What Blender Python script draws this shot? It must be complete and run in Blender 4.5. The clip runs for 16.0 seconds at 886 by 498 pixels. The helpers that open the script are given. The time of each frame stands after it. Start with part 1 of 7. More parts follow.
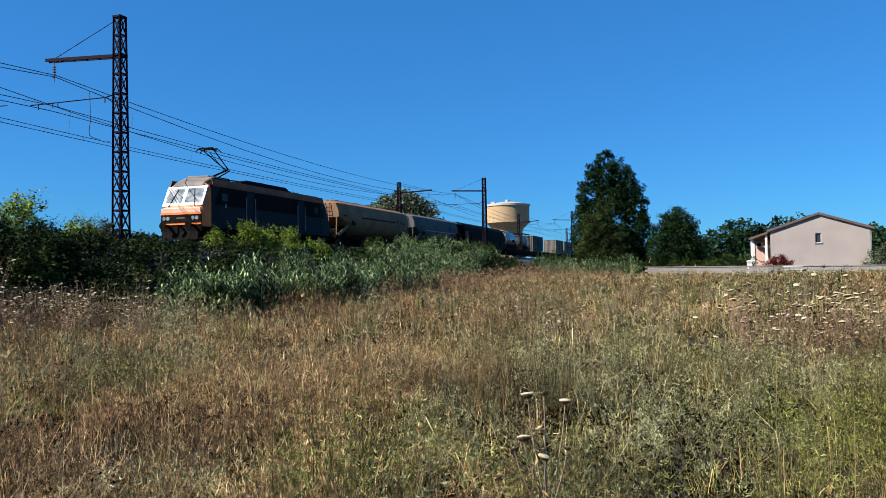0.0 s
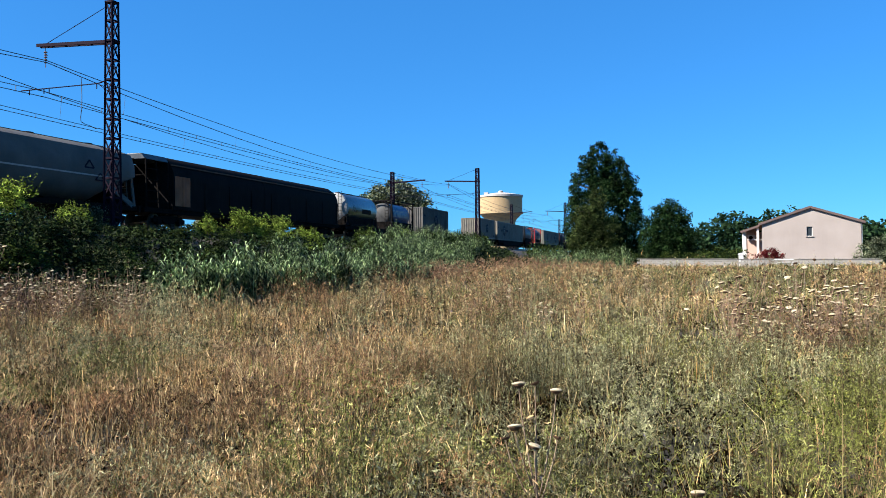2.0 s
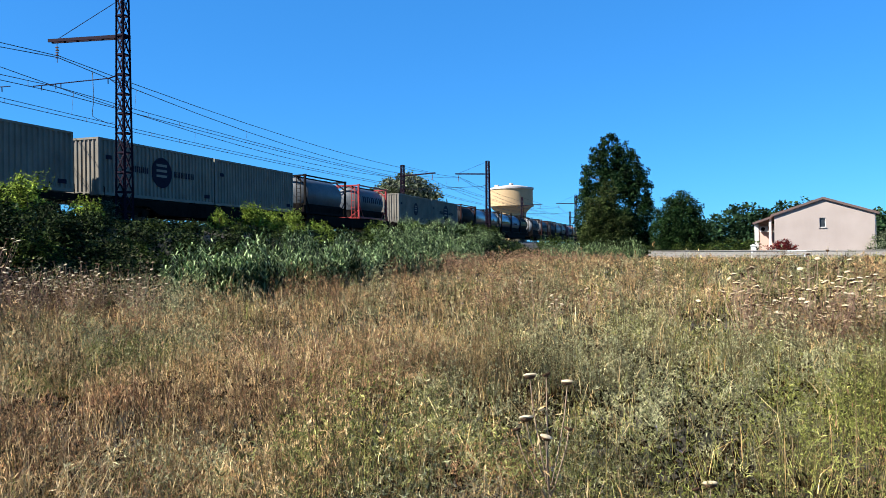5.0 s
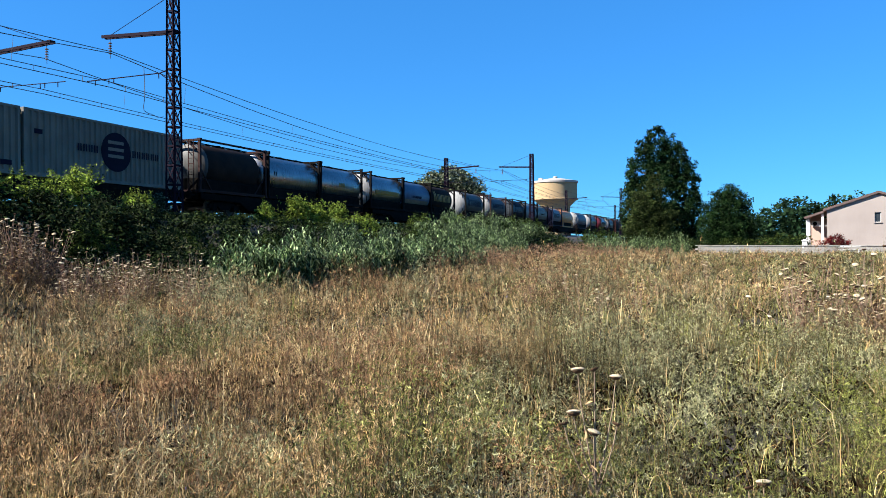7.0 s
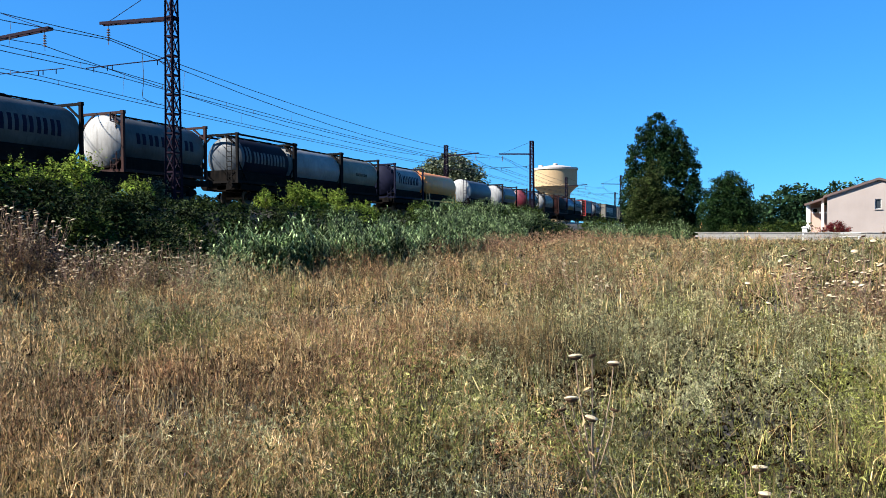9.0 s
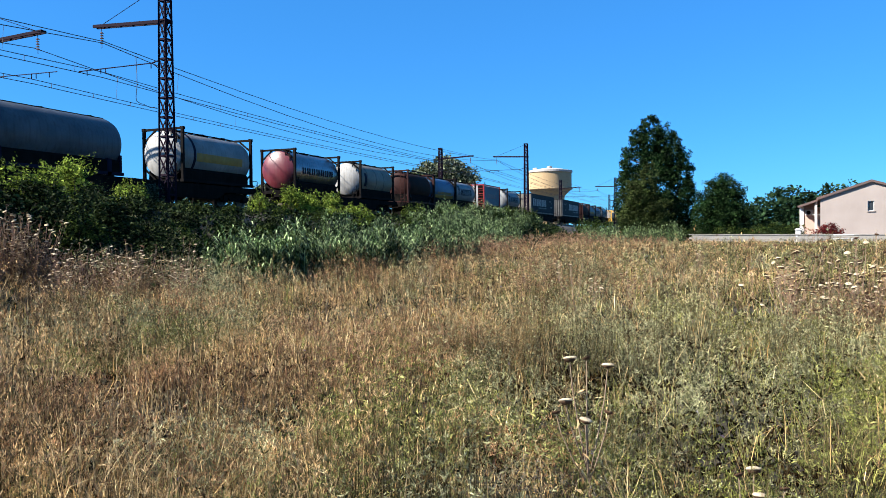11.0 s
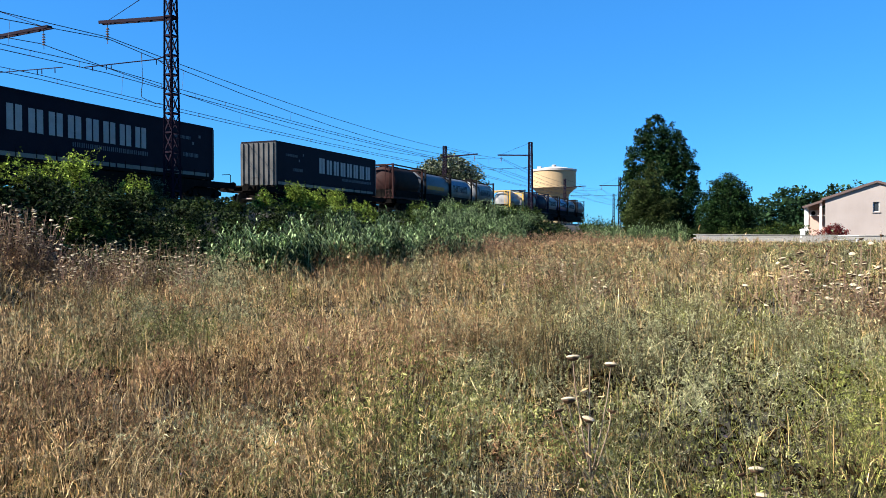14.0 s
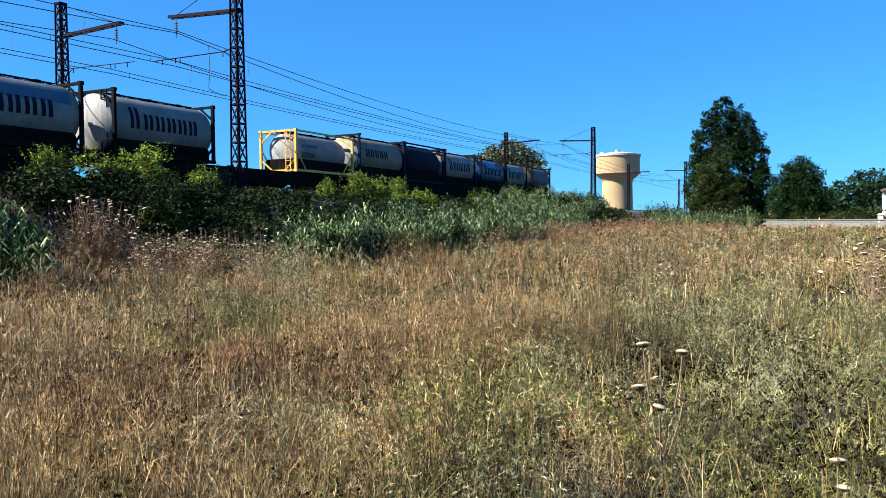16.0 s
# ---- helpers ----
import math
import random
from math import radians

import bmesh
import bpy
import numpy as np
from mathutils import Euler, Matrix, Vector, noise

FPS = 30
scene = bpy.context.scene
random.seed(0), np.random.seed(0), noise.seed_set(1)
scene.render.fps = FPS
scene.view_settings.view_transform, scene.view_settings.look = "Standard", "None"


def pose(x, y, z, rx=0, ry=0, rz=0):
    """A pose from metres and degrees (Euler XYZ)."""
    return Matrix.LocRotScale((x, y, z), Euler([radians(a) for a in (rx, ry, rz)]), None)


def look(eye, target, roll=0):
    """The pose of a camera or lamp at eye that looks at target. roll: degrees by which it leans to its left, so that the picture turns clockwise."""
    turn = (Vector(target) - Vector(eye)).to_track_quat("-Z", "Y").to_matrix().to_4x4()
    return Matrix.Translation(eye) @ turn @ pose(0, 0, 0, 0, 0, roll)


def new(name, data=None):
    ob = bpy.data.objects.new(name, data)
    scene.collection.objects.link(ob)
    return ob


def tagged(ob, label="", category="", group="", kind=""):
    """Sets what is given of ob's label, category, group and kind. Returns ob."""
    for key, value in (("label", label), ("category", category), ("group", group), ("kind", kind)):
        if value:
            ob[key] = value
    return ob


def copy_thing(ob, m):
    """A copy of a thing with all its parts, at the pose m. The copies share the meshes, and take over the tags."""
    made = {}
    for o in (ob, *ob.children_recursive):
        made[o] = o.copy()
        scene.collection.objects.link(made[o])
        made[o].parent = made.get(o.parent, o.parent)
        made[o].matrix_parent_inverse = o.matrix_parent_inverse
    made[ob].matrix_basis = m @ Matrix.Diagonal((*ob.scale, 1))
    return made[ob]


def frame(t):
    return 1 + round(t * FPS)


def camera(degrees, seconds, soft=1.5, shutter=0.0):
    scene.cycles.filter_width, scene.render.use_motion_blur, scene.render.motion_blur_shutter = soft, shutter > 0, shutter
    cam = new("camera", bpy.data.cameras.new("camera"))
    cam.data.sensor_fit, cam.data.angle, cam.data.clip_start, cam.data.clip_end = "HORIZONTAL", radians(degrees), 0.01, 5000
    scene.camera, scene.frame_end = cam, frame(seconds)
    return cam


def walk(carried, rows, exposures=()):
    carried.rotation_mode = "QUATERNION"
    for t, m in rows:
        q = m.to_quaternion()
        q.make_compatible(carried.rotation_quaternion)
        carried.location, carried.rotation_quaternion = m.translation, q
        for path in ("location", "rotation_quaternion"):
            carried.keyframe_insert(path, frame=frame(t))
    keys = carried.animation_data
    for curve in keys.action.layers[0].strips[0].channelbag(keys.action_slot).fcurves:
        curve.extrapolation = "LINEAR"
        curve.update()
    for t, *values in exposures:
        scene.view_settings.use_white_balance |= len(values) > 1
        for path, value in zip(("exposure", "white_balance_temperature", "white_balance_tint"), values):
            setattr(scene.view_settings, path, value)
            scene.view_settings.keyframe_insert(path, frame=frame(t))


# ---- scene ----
cam = camera(59.56, 16.0, soft=0.8)
EYE = 1.6
AXIS = 18.1          # the track runs along +y; the camera's first heading is this far to its left
ROWS = [
    (0, 0.0, 1.54, 1.0), (0.5, 1.36, 1.868, 1.024), (1, 0.461, 1.806, 0.967), (1.5, -0.271, 1.065, 1.144),
    (2, -0.549, 0.815, 0.511), (2.5, -0.458, 0.657, 0.499), (3, -0.53, 0.461, 0.663), (3.5, -0.263, 0.212, 0.751),
    (4, -0.004, 0.332, 0.746), (6.5, 1.663, -0.061, 0.48), (7, 3.409, -0.174, 0.404), (7.5, 4.337, -0.147, 0.733),
    (8, 3.945, -0.288, 0.472), (8.5, 3.58, -0.895, 0.569), (9, 3.414, -1.121, 0.453), (11.5, 2.982, -0.781, 0.594),
    (12, 3.237, -0.589, 0.67), (12.5, 3.215, -0.871, 0.401), (13, 2.884, -0.892, 0.402), (13.5, 3.198, -1.004, 0.168),
    (14, 3.297, -1.062, 0.179), (14.5, 3.553, -1.201, 0.286), (15, 4.911, -1.229, 0.625), (15.5, 5.791, -1.456, 0.815),
    (16, 7.815, -1.971, 0.551)]
LEFT = np.interp([r[0] for r in ROWS], [0, 4, 6.5, 7, 7.5, 8, 9, 12.5, 14.5, 15, 15.5, 16], [0, 0, 0.016, 0.028, 0.03, 0.026, 0.017, 0.012, 0.015, 0.024, 0.035, 0.048])
DROP = np.interp([r[0] for r in ROWS], [0, 1.5, 3.5, 7, 14.5, 16], [0, 0.004, 0.011, 0.015, 0.019, 0.025])
walk(cam, [(t, pose(-0.95 * a, -0.31 * a, EYE - b, 90 + p, r, AXIS + y)) for (t, y, p, r), a, b in zip(ROWS, LEFT, DROP)],
     exposures=[(0, 1.15), (0.5, 1.22), (1.0, 1.37), (1.5, 1.48), (3.5, 1.6), (16, 1.66)])

# ---- light ----
SUN_TO = Vector((-0.78, -0.62, 0.0)).normalized()     # horizontal direction towards the sun
SUN_EL = 38
world = bpy.data.worlds.new("sky")
scene.world = world
world.use_nodes = True
wn = world.node_tree
sky = wn.nodes.new("ShaderNodeTexSky")
sky.sky_type = "NISHITA"
sky.sun_disc = False
sky.sun_elevation = radians(SUN_EL)
sky.sun_rotation = math.atan2(SUN_TO.x, SUN_TO.y)
sky.air_density, sky.dust_density, sky.ozone_density = 1.0, 0.0, 1.5
deep = wn.nodes.new("ShaderNodeMix")       # the clean dry-wind blue of the day
deep.data_type, deep.blend_type = "RGBA", "MULTIPLY"
deep.inputs[0].default_value = 1.0
deep.inputs[7].default_value = (0.23, 0.705, 1.26, 1)
wn.links.new(sky.outputs[0], deep.inputs[6])
even = wn.nodes.new("ShaderNodeMix")       # a clear azure that changes little from horizon to zenith
even.data_type = "RGBA"
even.inputs[0].default_value = 0.38
even.inputs[7].default_value = (0.36, 2.5, 6.6, 1)
wn.links.new(deep.outputs[2], even.inputs[6])
wn.links.new(even.outputs[2], wn.nodes["Background"].inputs[0])
wn.nodes["Background"].inputs[1].default_value = 0.05
sun = new("sun", bpy.data.lights.new("sun", "SUN"))
sun.data.energy, sun.data.angle, sun.data.color = 5.0, radians(0.53), (1.0, 0.95, 0.87)
sun.matrix_world = look((0, 0, 60), Vector((0, 0, 60)) - Vector((SUN_TO.x * math.cos(radians(SUN_EL)), SUN_TO.y * math.cos(radians(SUN_EL)), math.sin(radians(SUN_EL)))))


# ---- materials ----
def nodes_of(name):
    m = bpy.data.materials.new(name)
    m.use_nodes = True
    return m, m.node_tree, m.node_tree.nodes["Principled BSDF"]


def ramp(nt, cols):
    r = nt.nodes.new("ShaderNodeValToRGB")
    e = r.color_ramp.elements
    while len(e) < len(cols):
        e.new(0.5)
    for i, c in enumerate(cols):
        e[i].position = 0.28 + 0.44 * i / max(1, len(cols) - 1)
        e[i].color = (*c, 1)
    return r


def surf(name, cols, scale=1.5, rough=0.6, metal=0.0, fine=40, bump=0.15, streak=0.0, dirt=None, spec=0.5):
    """Painted, mineral or metal surface: broad stains, fine grain and relief; streak: vertical run marks."""
    m, nt, b = nodes_of(name)
    N, L = nt.nodes.new, nt.links.new
    tc = N("ShaderNodeTexCoord")
    n1, n2 = N("ShaderNodeTexNoise"), N("ShaderNodeTexNoise")
    n1.inputs["Scale"].default_value, n1.inputs["Detail"].default_value = scale, 6
    n2.inputs["Scale"].default_value, n2.inputs["Detail"].default_value = fine, 4
    L(tc.outputs["Object"], n1.inputs["Vector"])
    L(tc.outputs["Object"], n2.inputs["Vector"])
    r = ramp(nt, cols)
    L(n1.outputs["Fac"], r.inputs["Fac"])
    out = r.outputs["Color"]
    mx = N("ShaderNodeMix")
    mx.data_type, mx.blend_type = "RGBA", "MULTIPLY"
    mx.inputs[0].default_value = 0.35
    r2 = ramp(nt, [(0.55, 0.53, 0.5), (1.1, 1.1, 1.1)])
    L(n2.outputs["Fac"], r2.inputs["Fac"])
    L(out, mx.inputs[6])
    L(r2.outputs["Color"], mx.inputs[7])
    out = mx.outputs[2]
    if streak:
        mp, n3 = N("ShaderNodeMapping"), N("ShaderNodeTexNoise")
        mp.inputs["Scale"].default_value = (5, 5, 0.35)
        n3.inputs["Scale"].default_value, n3.inputs["Detail"].default_value = 1.6, 5
        L(tc.outputs["Object"], mp.inputs["Vector"])
        L(mp.outputs["Vector"], n3.inputs["Vector"])
        r3 = ramp(nt, [(0, 0, 0), (1, 1, 1)])
        r3.color_ramp.elements[0].position, r3.color_ramp.elements[1].position = 0.48, 0.72
        L(n3.outputs["Fac"], r3.inputs["Fac"])
        k = N("ShaderNodeMath")
        k.operation = "MULTIPLY"
        k.inputs[1].default_value = streak
        L(r3.outputs["Color"], k.inputs[0])
        m3 = N("ShaderNodeMix")
        m3.data_type = "RGBA"
        L(k.outputs[0], m3.inputs[0])
        L(out, m3.inputs[6])
        m3.inputs[7].default_value = (*(dirt or (0.12, 0.09, 0.07)), 1)
        out = m3.outputs[2]
    L(out, b.inputs["Base Color"])
    b.inputs["Roughness"].default_value, b.inputs["Metallic"].default_value = rough, metal
    b.inputs["Specular IOR Level"].default_value = spec
    rr = N("ShaderNodeMapRange")
    rr.inputs["To Min"].default_value, rr.inputs["To Max"].default_value = max(0.03, rough - 0.12), min(1, rough + 0.15)
    L(n1.outputs["Fac"], rr.inputs["Value"])
    L(rr.outputs["Result"], b.inputs["Roughness"])
    if bump:
        bp = N("ShaderNodeBump")
        bp.inputs["Strength"].default_value, bp.inputs["Distance"].default_value = bump, 0.02
        L(n2.outputs["Fac"], bp.inputs["Height"])
        L(bp.outputs["Normal"], b.inputs["Normal"])
    return m


def leafy(name, cols, patch=0.25, shift=((0.74, 0.78, 0.7), (1.1, 1.15, 1.08)), thin=0.3, rough=0.55, plant=3.0):
    """Leaves and blades: every leaf its own shade, with broad patches across the place."""
    m, nt, b = nodes_of(name)
    N, L = nt.nodes.new, nt.links.new
    geo = N("ShaderNodeNewGeometry")
    r = ramp(nt, [(0.75 * c[0], 0.73 * c[1], 0.7 * c[2]) for c in cols])
    for i, e in enumerate(r.color_ramp.elements):
        e.position = i / max(1, len(cols) - 1)
    L(geo.outputs["Random Per Island"], r.inputs["Fac"])
    n1 = N("ShaderNodeTexNoise")
    n1.inputs["Scale"].default_value, n1.inputs["Detail"].default_value = patch, 3
    L(geo.outputs["Position"], n1.inputs["Vector"])
    r2 = ramp(nt, list(shift))
    L(n1.outputs["Fac"], r2.inputs["Fac"])
    n2 = N("ShaderNodeTexNoise")
    n2.inputs["Scale"].default_value, n2.inputs["Detail"].default_value = plant, 3
    L(geo.outputs["Position"], n2.inputs["Vector"])
    r3 = ramp(nt, [(0.2, 0.2, 0.2), (0.95, 0.94, 0.92), (2.0, 2.0, 1.85)])
    L(n2.outputs["Fac"], r3.inputs["Fac"])
    m0 = N("ShaderNodeMix")
    m0.data_type, m0.blend_type = "RGBA", "MULTIPLY"
    m0.inputs[0].default_value = 1.0
    L(r2.outputs["Color"], m0.inputs[6])
    L(r3.outputs["Color"], m0.inputs[7])
    mx = N("ShaderNodeMix")
    mx.data_type, mx.blend_type = "RGBA", "MULTIPLY"
    mx.inputs[0].default_value = 1.0
    L(r.outputs["Color"], mx.inputs[6])
    L(m0.outputs[2], mx.inputs[7])
    L(mx.outputs[2], b.inputs["Base Color"])
    b.inputs["Roughness"].default_value = rough
    b.inputs["Specular IOR Level"].default_value = 0.03
    tr, ms = N("ShaderNodeBsdfTranslucent"), N("ShaderNodeMixShader")
    L(mx.outputs[2], tr.inputs["Color"])
    ms.inputs[0].default_value = thin
    L(b.outputs[0], ms.inputs[1])
    L(tr.outputs[0], ms.inputs[2])
    L(ms.outputs[0], nt.nodes["Material Output"].inputs["Surface"])
    return m


M = {}
MEADOW = ((0.33, 0.32, 0.29), (0.87, 0.82, 0.74), (1.42, 1.29, 1.1))     # dull and sun-bleached stretches of growth
# earth kept near-black so that gaps in the grass look shaded
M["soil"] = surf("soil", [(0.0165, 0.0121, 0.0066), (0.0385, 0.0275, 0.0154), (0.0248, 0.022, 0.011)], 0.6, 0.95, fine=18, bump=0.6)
M["ballast"] = surf("ballast", [(0.11, 0.1, 0.09), (0.24, 0.22, 0.2)], 6, 0.95, fine=25, bump=1.0)
M["steel_rust"] = surf("rusty_steel", [(0.07, 0.04, 0.03), (0.15, 0.08, 0.05)], 3, 0.75, 0.2, spec=0.2)
M["mast"] = surf("brown_mast_paint", [(0.008, 0.005, 0.011), (0.017, 0.01, 0.018)], 2, 0.65, 0.1, spec=0.03)
M["wire"] = surf("weathered_copper", [(0.025, 0.025, 0.025), (0.06, 0.055, 0.05)], 2, 0.6, 0.4, bump=0)
M["insulator"] = surf("insulator_glaze", [(0.08, 0.04, 0.03), (0.12, 0.06, 0.04)], 3, 0.25)
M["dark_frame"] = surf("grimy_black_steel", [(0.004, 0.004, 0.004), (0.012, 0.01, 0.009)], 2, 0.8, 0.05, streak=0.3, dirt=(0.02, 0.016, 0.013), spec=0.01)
M["wheel"] = surf("wheel_steel", [(0.05, 0.04, 0.035), (0.1, 0.08, 0.06)], 4, 0.6, 0.5)
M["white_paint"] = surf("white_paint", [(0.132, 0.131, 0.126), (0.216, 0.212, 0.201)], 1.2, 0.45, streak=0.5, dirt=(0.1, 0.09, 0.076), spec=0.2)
# lighter copy of white_paint, for the sun on the domed tank ends
M["white_sunlit"] = surf("white_paint_sunlit", [(0.24, 0.237, 0.228), (0.37, 0.363, 0.345)], 1.2, 0.5, streak=0.5, dirt=(0.1, 0.09, 0.076), spec=0.1)
M["white_front"] = surf("white_cab_paint", [(0.47, 0.461, 0.444), (0.592, 0.583, 0.566)], 1.2, 0.4, streak=0.25, dirt=(0.35, 0.3, 0.25))
M["peach_front"] = surf("pale_orange_front_paint", [(0.522, 0.287, 0.191), (0.644, 0.4, 0.287)], 1.2, 0.4, streak=0.3, dirt=(0.4, 0.22, 0.14))
M["cream_paint"] = surf("cream_paint", [(0.128, 0.109, 0.0788), (0.203, 0.176, 0.128)], 1.2, 0.5, streak=0.5, dirt=(0.08, 0.065, 0.05), spec=0.2)
M["silver"] = surf("brushed_steel_cladding", [(0.17, 0.175, 0.185), (0.27, 0.275, 0.285)], 1.0, 0.3, 0.95, fine=60, bump=0.03, streak=0.5, dirt=(0.05, 0.045, 0.04))
M["grey_paint"] = surf("grey_paint", [(0.0434, 0.0434, 0.0428), (0.0868, 0.0843, 0.0794)], 1.2, 0.5, streak=0.45, dirt=(0.03, 0.026, 0.022), spec=0.2)
M["grey_blue"] = surf("grey_blue_paint", [(0.045, 0.055, 0.066), (0.085, 0.095, 0.105)], 1.2, 0.45, streak=0.45, dirt=(0.025, 0.022, 0.02), spec=0.2)
M["container_grey"] = surf("container_grey", [(0.125, 0.115, 0.0957), (0.198, 0.182, 0.151)], 0.8, 0.6, streak=0.4, dirt=(0.12, 0.09, 0.065), spec=0.12)
M["container_dull"] = surf("dull_container_grey", [(0.075, 0.0713, 0.066), (0.124, 0.118, 0.109)], 0.8, 0.65, streak=0.4, dirt=(0.07, 0.055, 0.042), spec=0.06)
M["hopper_tan"] = surf("tan_wagon_paint", [(0.164, 0.0923, 0.0505), (0.268, 0.154, 0.0874)], 0.8, 0.7, streak=0.5, dirt=(0.11, 0.075, 0.05), spec=0.08)
M["hopper_grey"] = surf("pale_grey_wagon_paint", [(0.0676, 0.066, 0.064), (0.12, 0.114, 0.107)], 0.8, 0.65, streak=0.5, dirt=(0.09, 0.08, 0.07), spec=0.08)
M["black_paint"] = surf("faded_black_paint", [(0.005, 0.005, 0.005), (0.013, 0.011, 0.011)], 1.0, 0.7, streak=0.25, dirt=(0.02, 0.016, 0.013), spec=0.02)
M["brown_red"] = surf("red_oxide_paint", [(0.0156, 0.00429, 0.0039), (0.0331, 0.00936, 0.00741)], 1.5, 0.65, streak=0.45, dirt=(0.02, 0.015, 0.013), spec=0.12)
M["dark_brown"] = surf("soot_brown_cladding", [(0.01, 0.007, 0.006), (0.03, 0.018, 0.014)], 1.5, 0.7, streak=0.4, dirt=(0.015, 0.012, 0.01), spec=0.05)
M["red_paint"] = surf("red_paint", [(0.2, 0.014, 0.016), (0.28, 0.026, 0.024)], 1.5, 0.5, streak=0.25, dirt=(0.05, 0.02, 0.018), spec=0.25)
M["crimson"] = surf("crimson_paint", [(0.084, 0.0068, 0.014), (0.126, 0.0119, 0.02)], 1.5, 0.4, streak=0.2)
M["orange_paint"] = surf("orange_paint", [(0.55, 0.17, 0.03), (0.66, 0.25, 0.06)], 1.3, 0.5, streak=0.35)
M["orange_loco"] = surf("faded_orange_paint", [(0.72, 0.143, 0.024), (0.9, 0.22, 0.045)], 1.3, 0.5, streak=0.3, dirt=(0.2, 0.075, 0.04), spec=0.25)
M["yellow_paint"] = surf("yellow_paint", [(0.561, 0.297, 0.025), (0.646, 0.363, 0.05)], 1.5, 0.5, streak=0.2)
M["blue_paint"] = surf("blue_paint", [(0.014, 0.035, 0.1), (0.03, 0.07, 0.17)], 1.5, 0.3, streak=0.35, dirt=(0.015, 0.017, 0.025), spec=0.4)
M["sky_blue"] = surf("sky_blue_paint", [(0.035, 0.07, 0.133), (0.063, 0.115, 0.182)], 1.5, 0.4, streak=0.4, dirt=(0.04, 0.04, 0.04), spec=0.2)
M["panel_blue"] = surf("grey_blue_cladding", [(0.06, 0.078, 0.1), (0.095, 0.118, 0.145)], 1.0, 0.5, streak=0.4, dirt=(0.09, 0.09, 0.09), spec=0.15)
M["end_grey"] = surf("pale_grey_end_paint", [(0.24, 0.256, 0.272), (0.336, 0.352, 0.368)], 1.2, 0.5, streak=0.3, dirt=(0.18, 0.17, 0.16), spec=0.2)
M["navy"] = surf("navy_lettering", [(0.006, 0.007, 0.016), (0.011, 0.012, 0.028)], 1.5, 0.6, spec=0.04)
M["navy_tarp"] = surf("dark_navy_tarpaulin", [(0.006, 0.006, 0.011), (0.014, 0.013, 0.019)], 0.8, 0.55, fine=12, bump=0.3, spec=0.03)
M["letter_white"] = surf("white_lettering", [(0.253, 0.242, 0.226), (0.33, 0.319, 0.297)], 3, 0.55, spec=0.2)
M["ochre_band"] = surf("ochre_band", [(0.24, 0.132, 0.028), (0.32, 0.192, 0.048)], 3, 0.55, streak=0.3, spec=0.15)
M["loco_side"] = surf("dark_grey_loco_paint", [(0.008, 0.0115, 0.015), (0.017, 0.022, 0.028)], 1.2, 0.5, streak=0.3, dirt=(0.025, 0.02, 0.016), spec=0.04)
M["loco_roof"] = surf("dusty_roof", [(0.1, 0.085, 0.075), (0.2, 0.17, 0.14)], 2, 0.8)
M["loco_glass"] = surf("windscreen_glass", [(0.03, 0.05, 0.07), (0.05, 0.08, 0.1)], 2, 0.06, 0.0, bump=0, spec=0.9)
M["tinted_glass"] = surf("tinted_glass", [(0.008, 0.01, 0.014), (0.014, 0.017, 0.022)], 2, 0.2, bump=0, spec=0.08)
M["dusty_orange"] = surf("dusty_brown_orange", [(0.182, 0.06, 0.028), (0.286, 0.11, 0.056)], 1.3, 0.7, streak=0.4, dirt=(0.07, 0.045, 0.035), spec=0.1)
M["lamp_glass"] = surf("lamp_glass", [(0.12, 0.12, 0.11), (0.24, 0.24, 0.22)], 4, 0.15)
M["render_wall"] = surf("pale_pink_render", [(0.248, 0.209, 0.187), (0.304, 0.261, 0.237)], 0.5, 0.9, fine=30, bump=0.25, streak=0.18, dirt=(0.3, 0.25, 0.23))
M["pink_wall"] = surf("pink_render", [(0.392, 0.252, 0.2), (0.461, 0.313, 0.261)], 0.6, 0.9, fine=30, bump=0.2)
M["roof_tile"] = surf("terracotta_tile", [(0.174, 0.087, 0.0609), (0.313, 0.174, 0.122)], 4, 0.85, fine=20, bump=0.3)
M["roof_edge"] = surf("brown_fascia", [(0.06, 0.038, 0.034), (0.11, 0.07, 0.06)], 4, 0.8)
M["white_trim"] = surf("white_trim", [(0.479, 0.47, 0.452), (0.557, 0.548, 0.531)], 2, 0.6)
M["stone_wall"] = surf("lichened_concrete_block", [(0.174, 0.161, 0.144), (0.348, 0.331, 0.296)], 1.2, 0.95, fine=9, bump=0.5, streak=0.25, dirt=(0.2, 0.18, 0.16))
M["tower_render"] = surf("ochre_concrete", [(0.322, 0.222, 0.113), (0.4, 0.287, 0.157)], 0.15, 0.9, fine=3, bump=0.1, streak=0.25, dirt=(0.26, 0.18, 0.1))
M["tower_roof"] = surf("pale_roof_membrane", [(0.313, 0.287, 0.261), (0.4, 0.374, 0.348)], 0.3, 0.8)
M["window_glass"] = surf("dark_window_glass", [(0.02, 0.025, 0.03), (0.04, 0.045, 0.05)], 2, 0.2, bump=0, spec=0.25)
M["bark"] = surf("bark", [(0.04, 0.03, 0.022), (0.1, 0.075, 0.055)], 4, 0.95, fine=20, bump=0.8)
M["stalk"] = surf("dry_stalk", [(0.174, 0.113, 0.074), (0.313, 0.226, 0.148)], 4, 0.85)
M["stalk_red"] = surf("reddish_stalk", [(0.148, 0.0783, 0.0522), (0.287, 0.174, 0.122)], 4, 0.85)
M["thistle_white"] = surf("thistle_down", [(0.36, 0.268, 0.154), (0.563, 0.459, 0.307)], 30, 0.9, fine=150, bump=0.5)
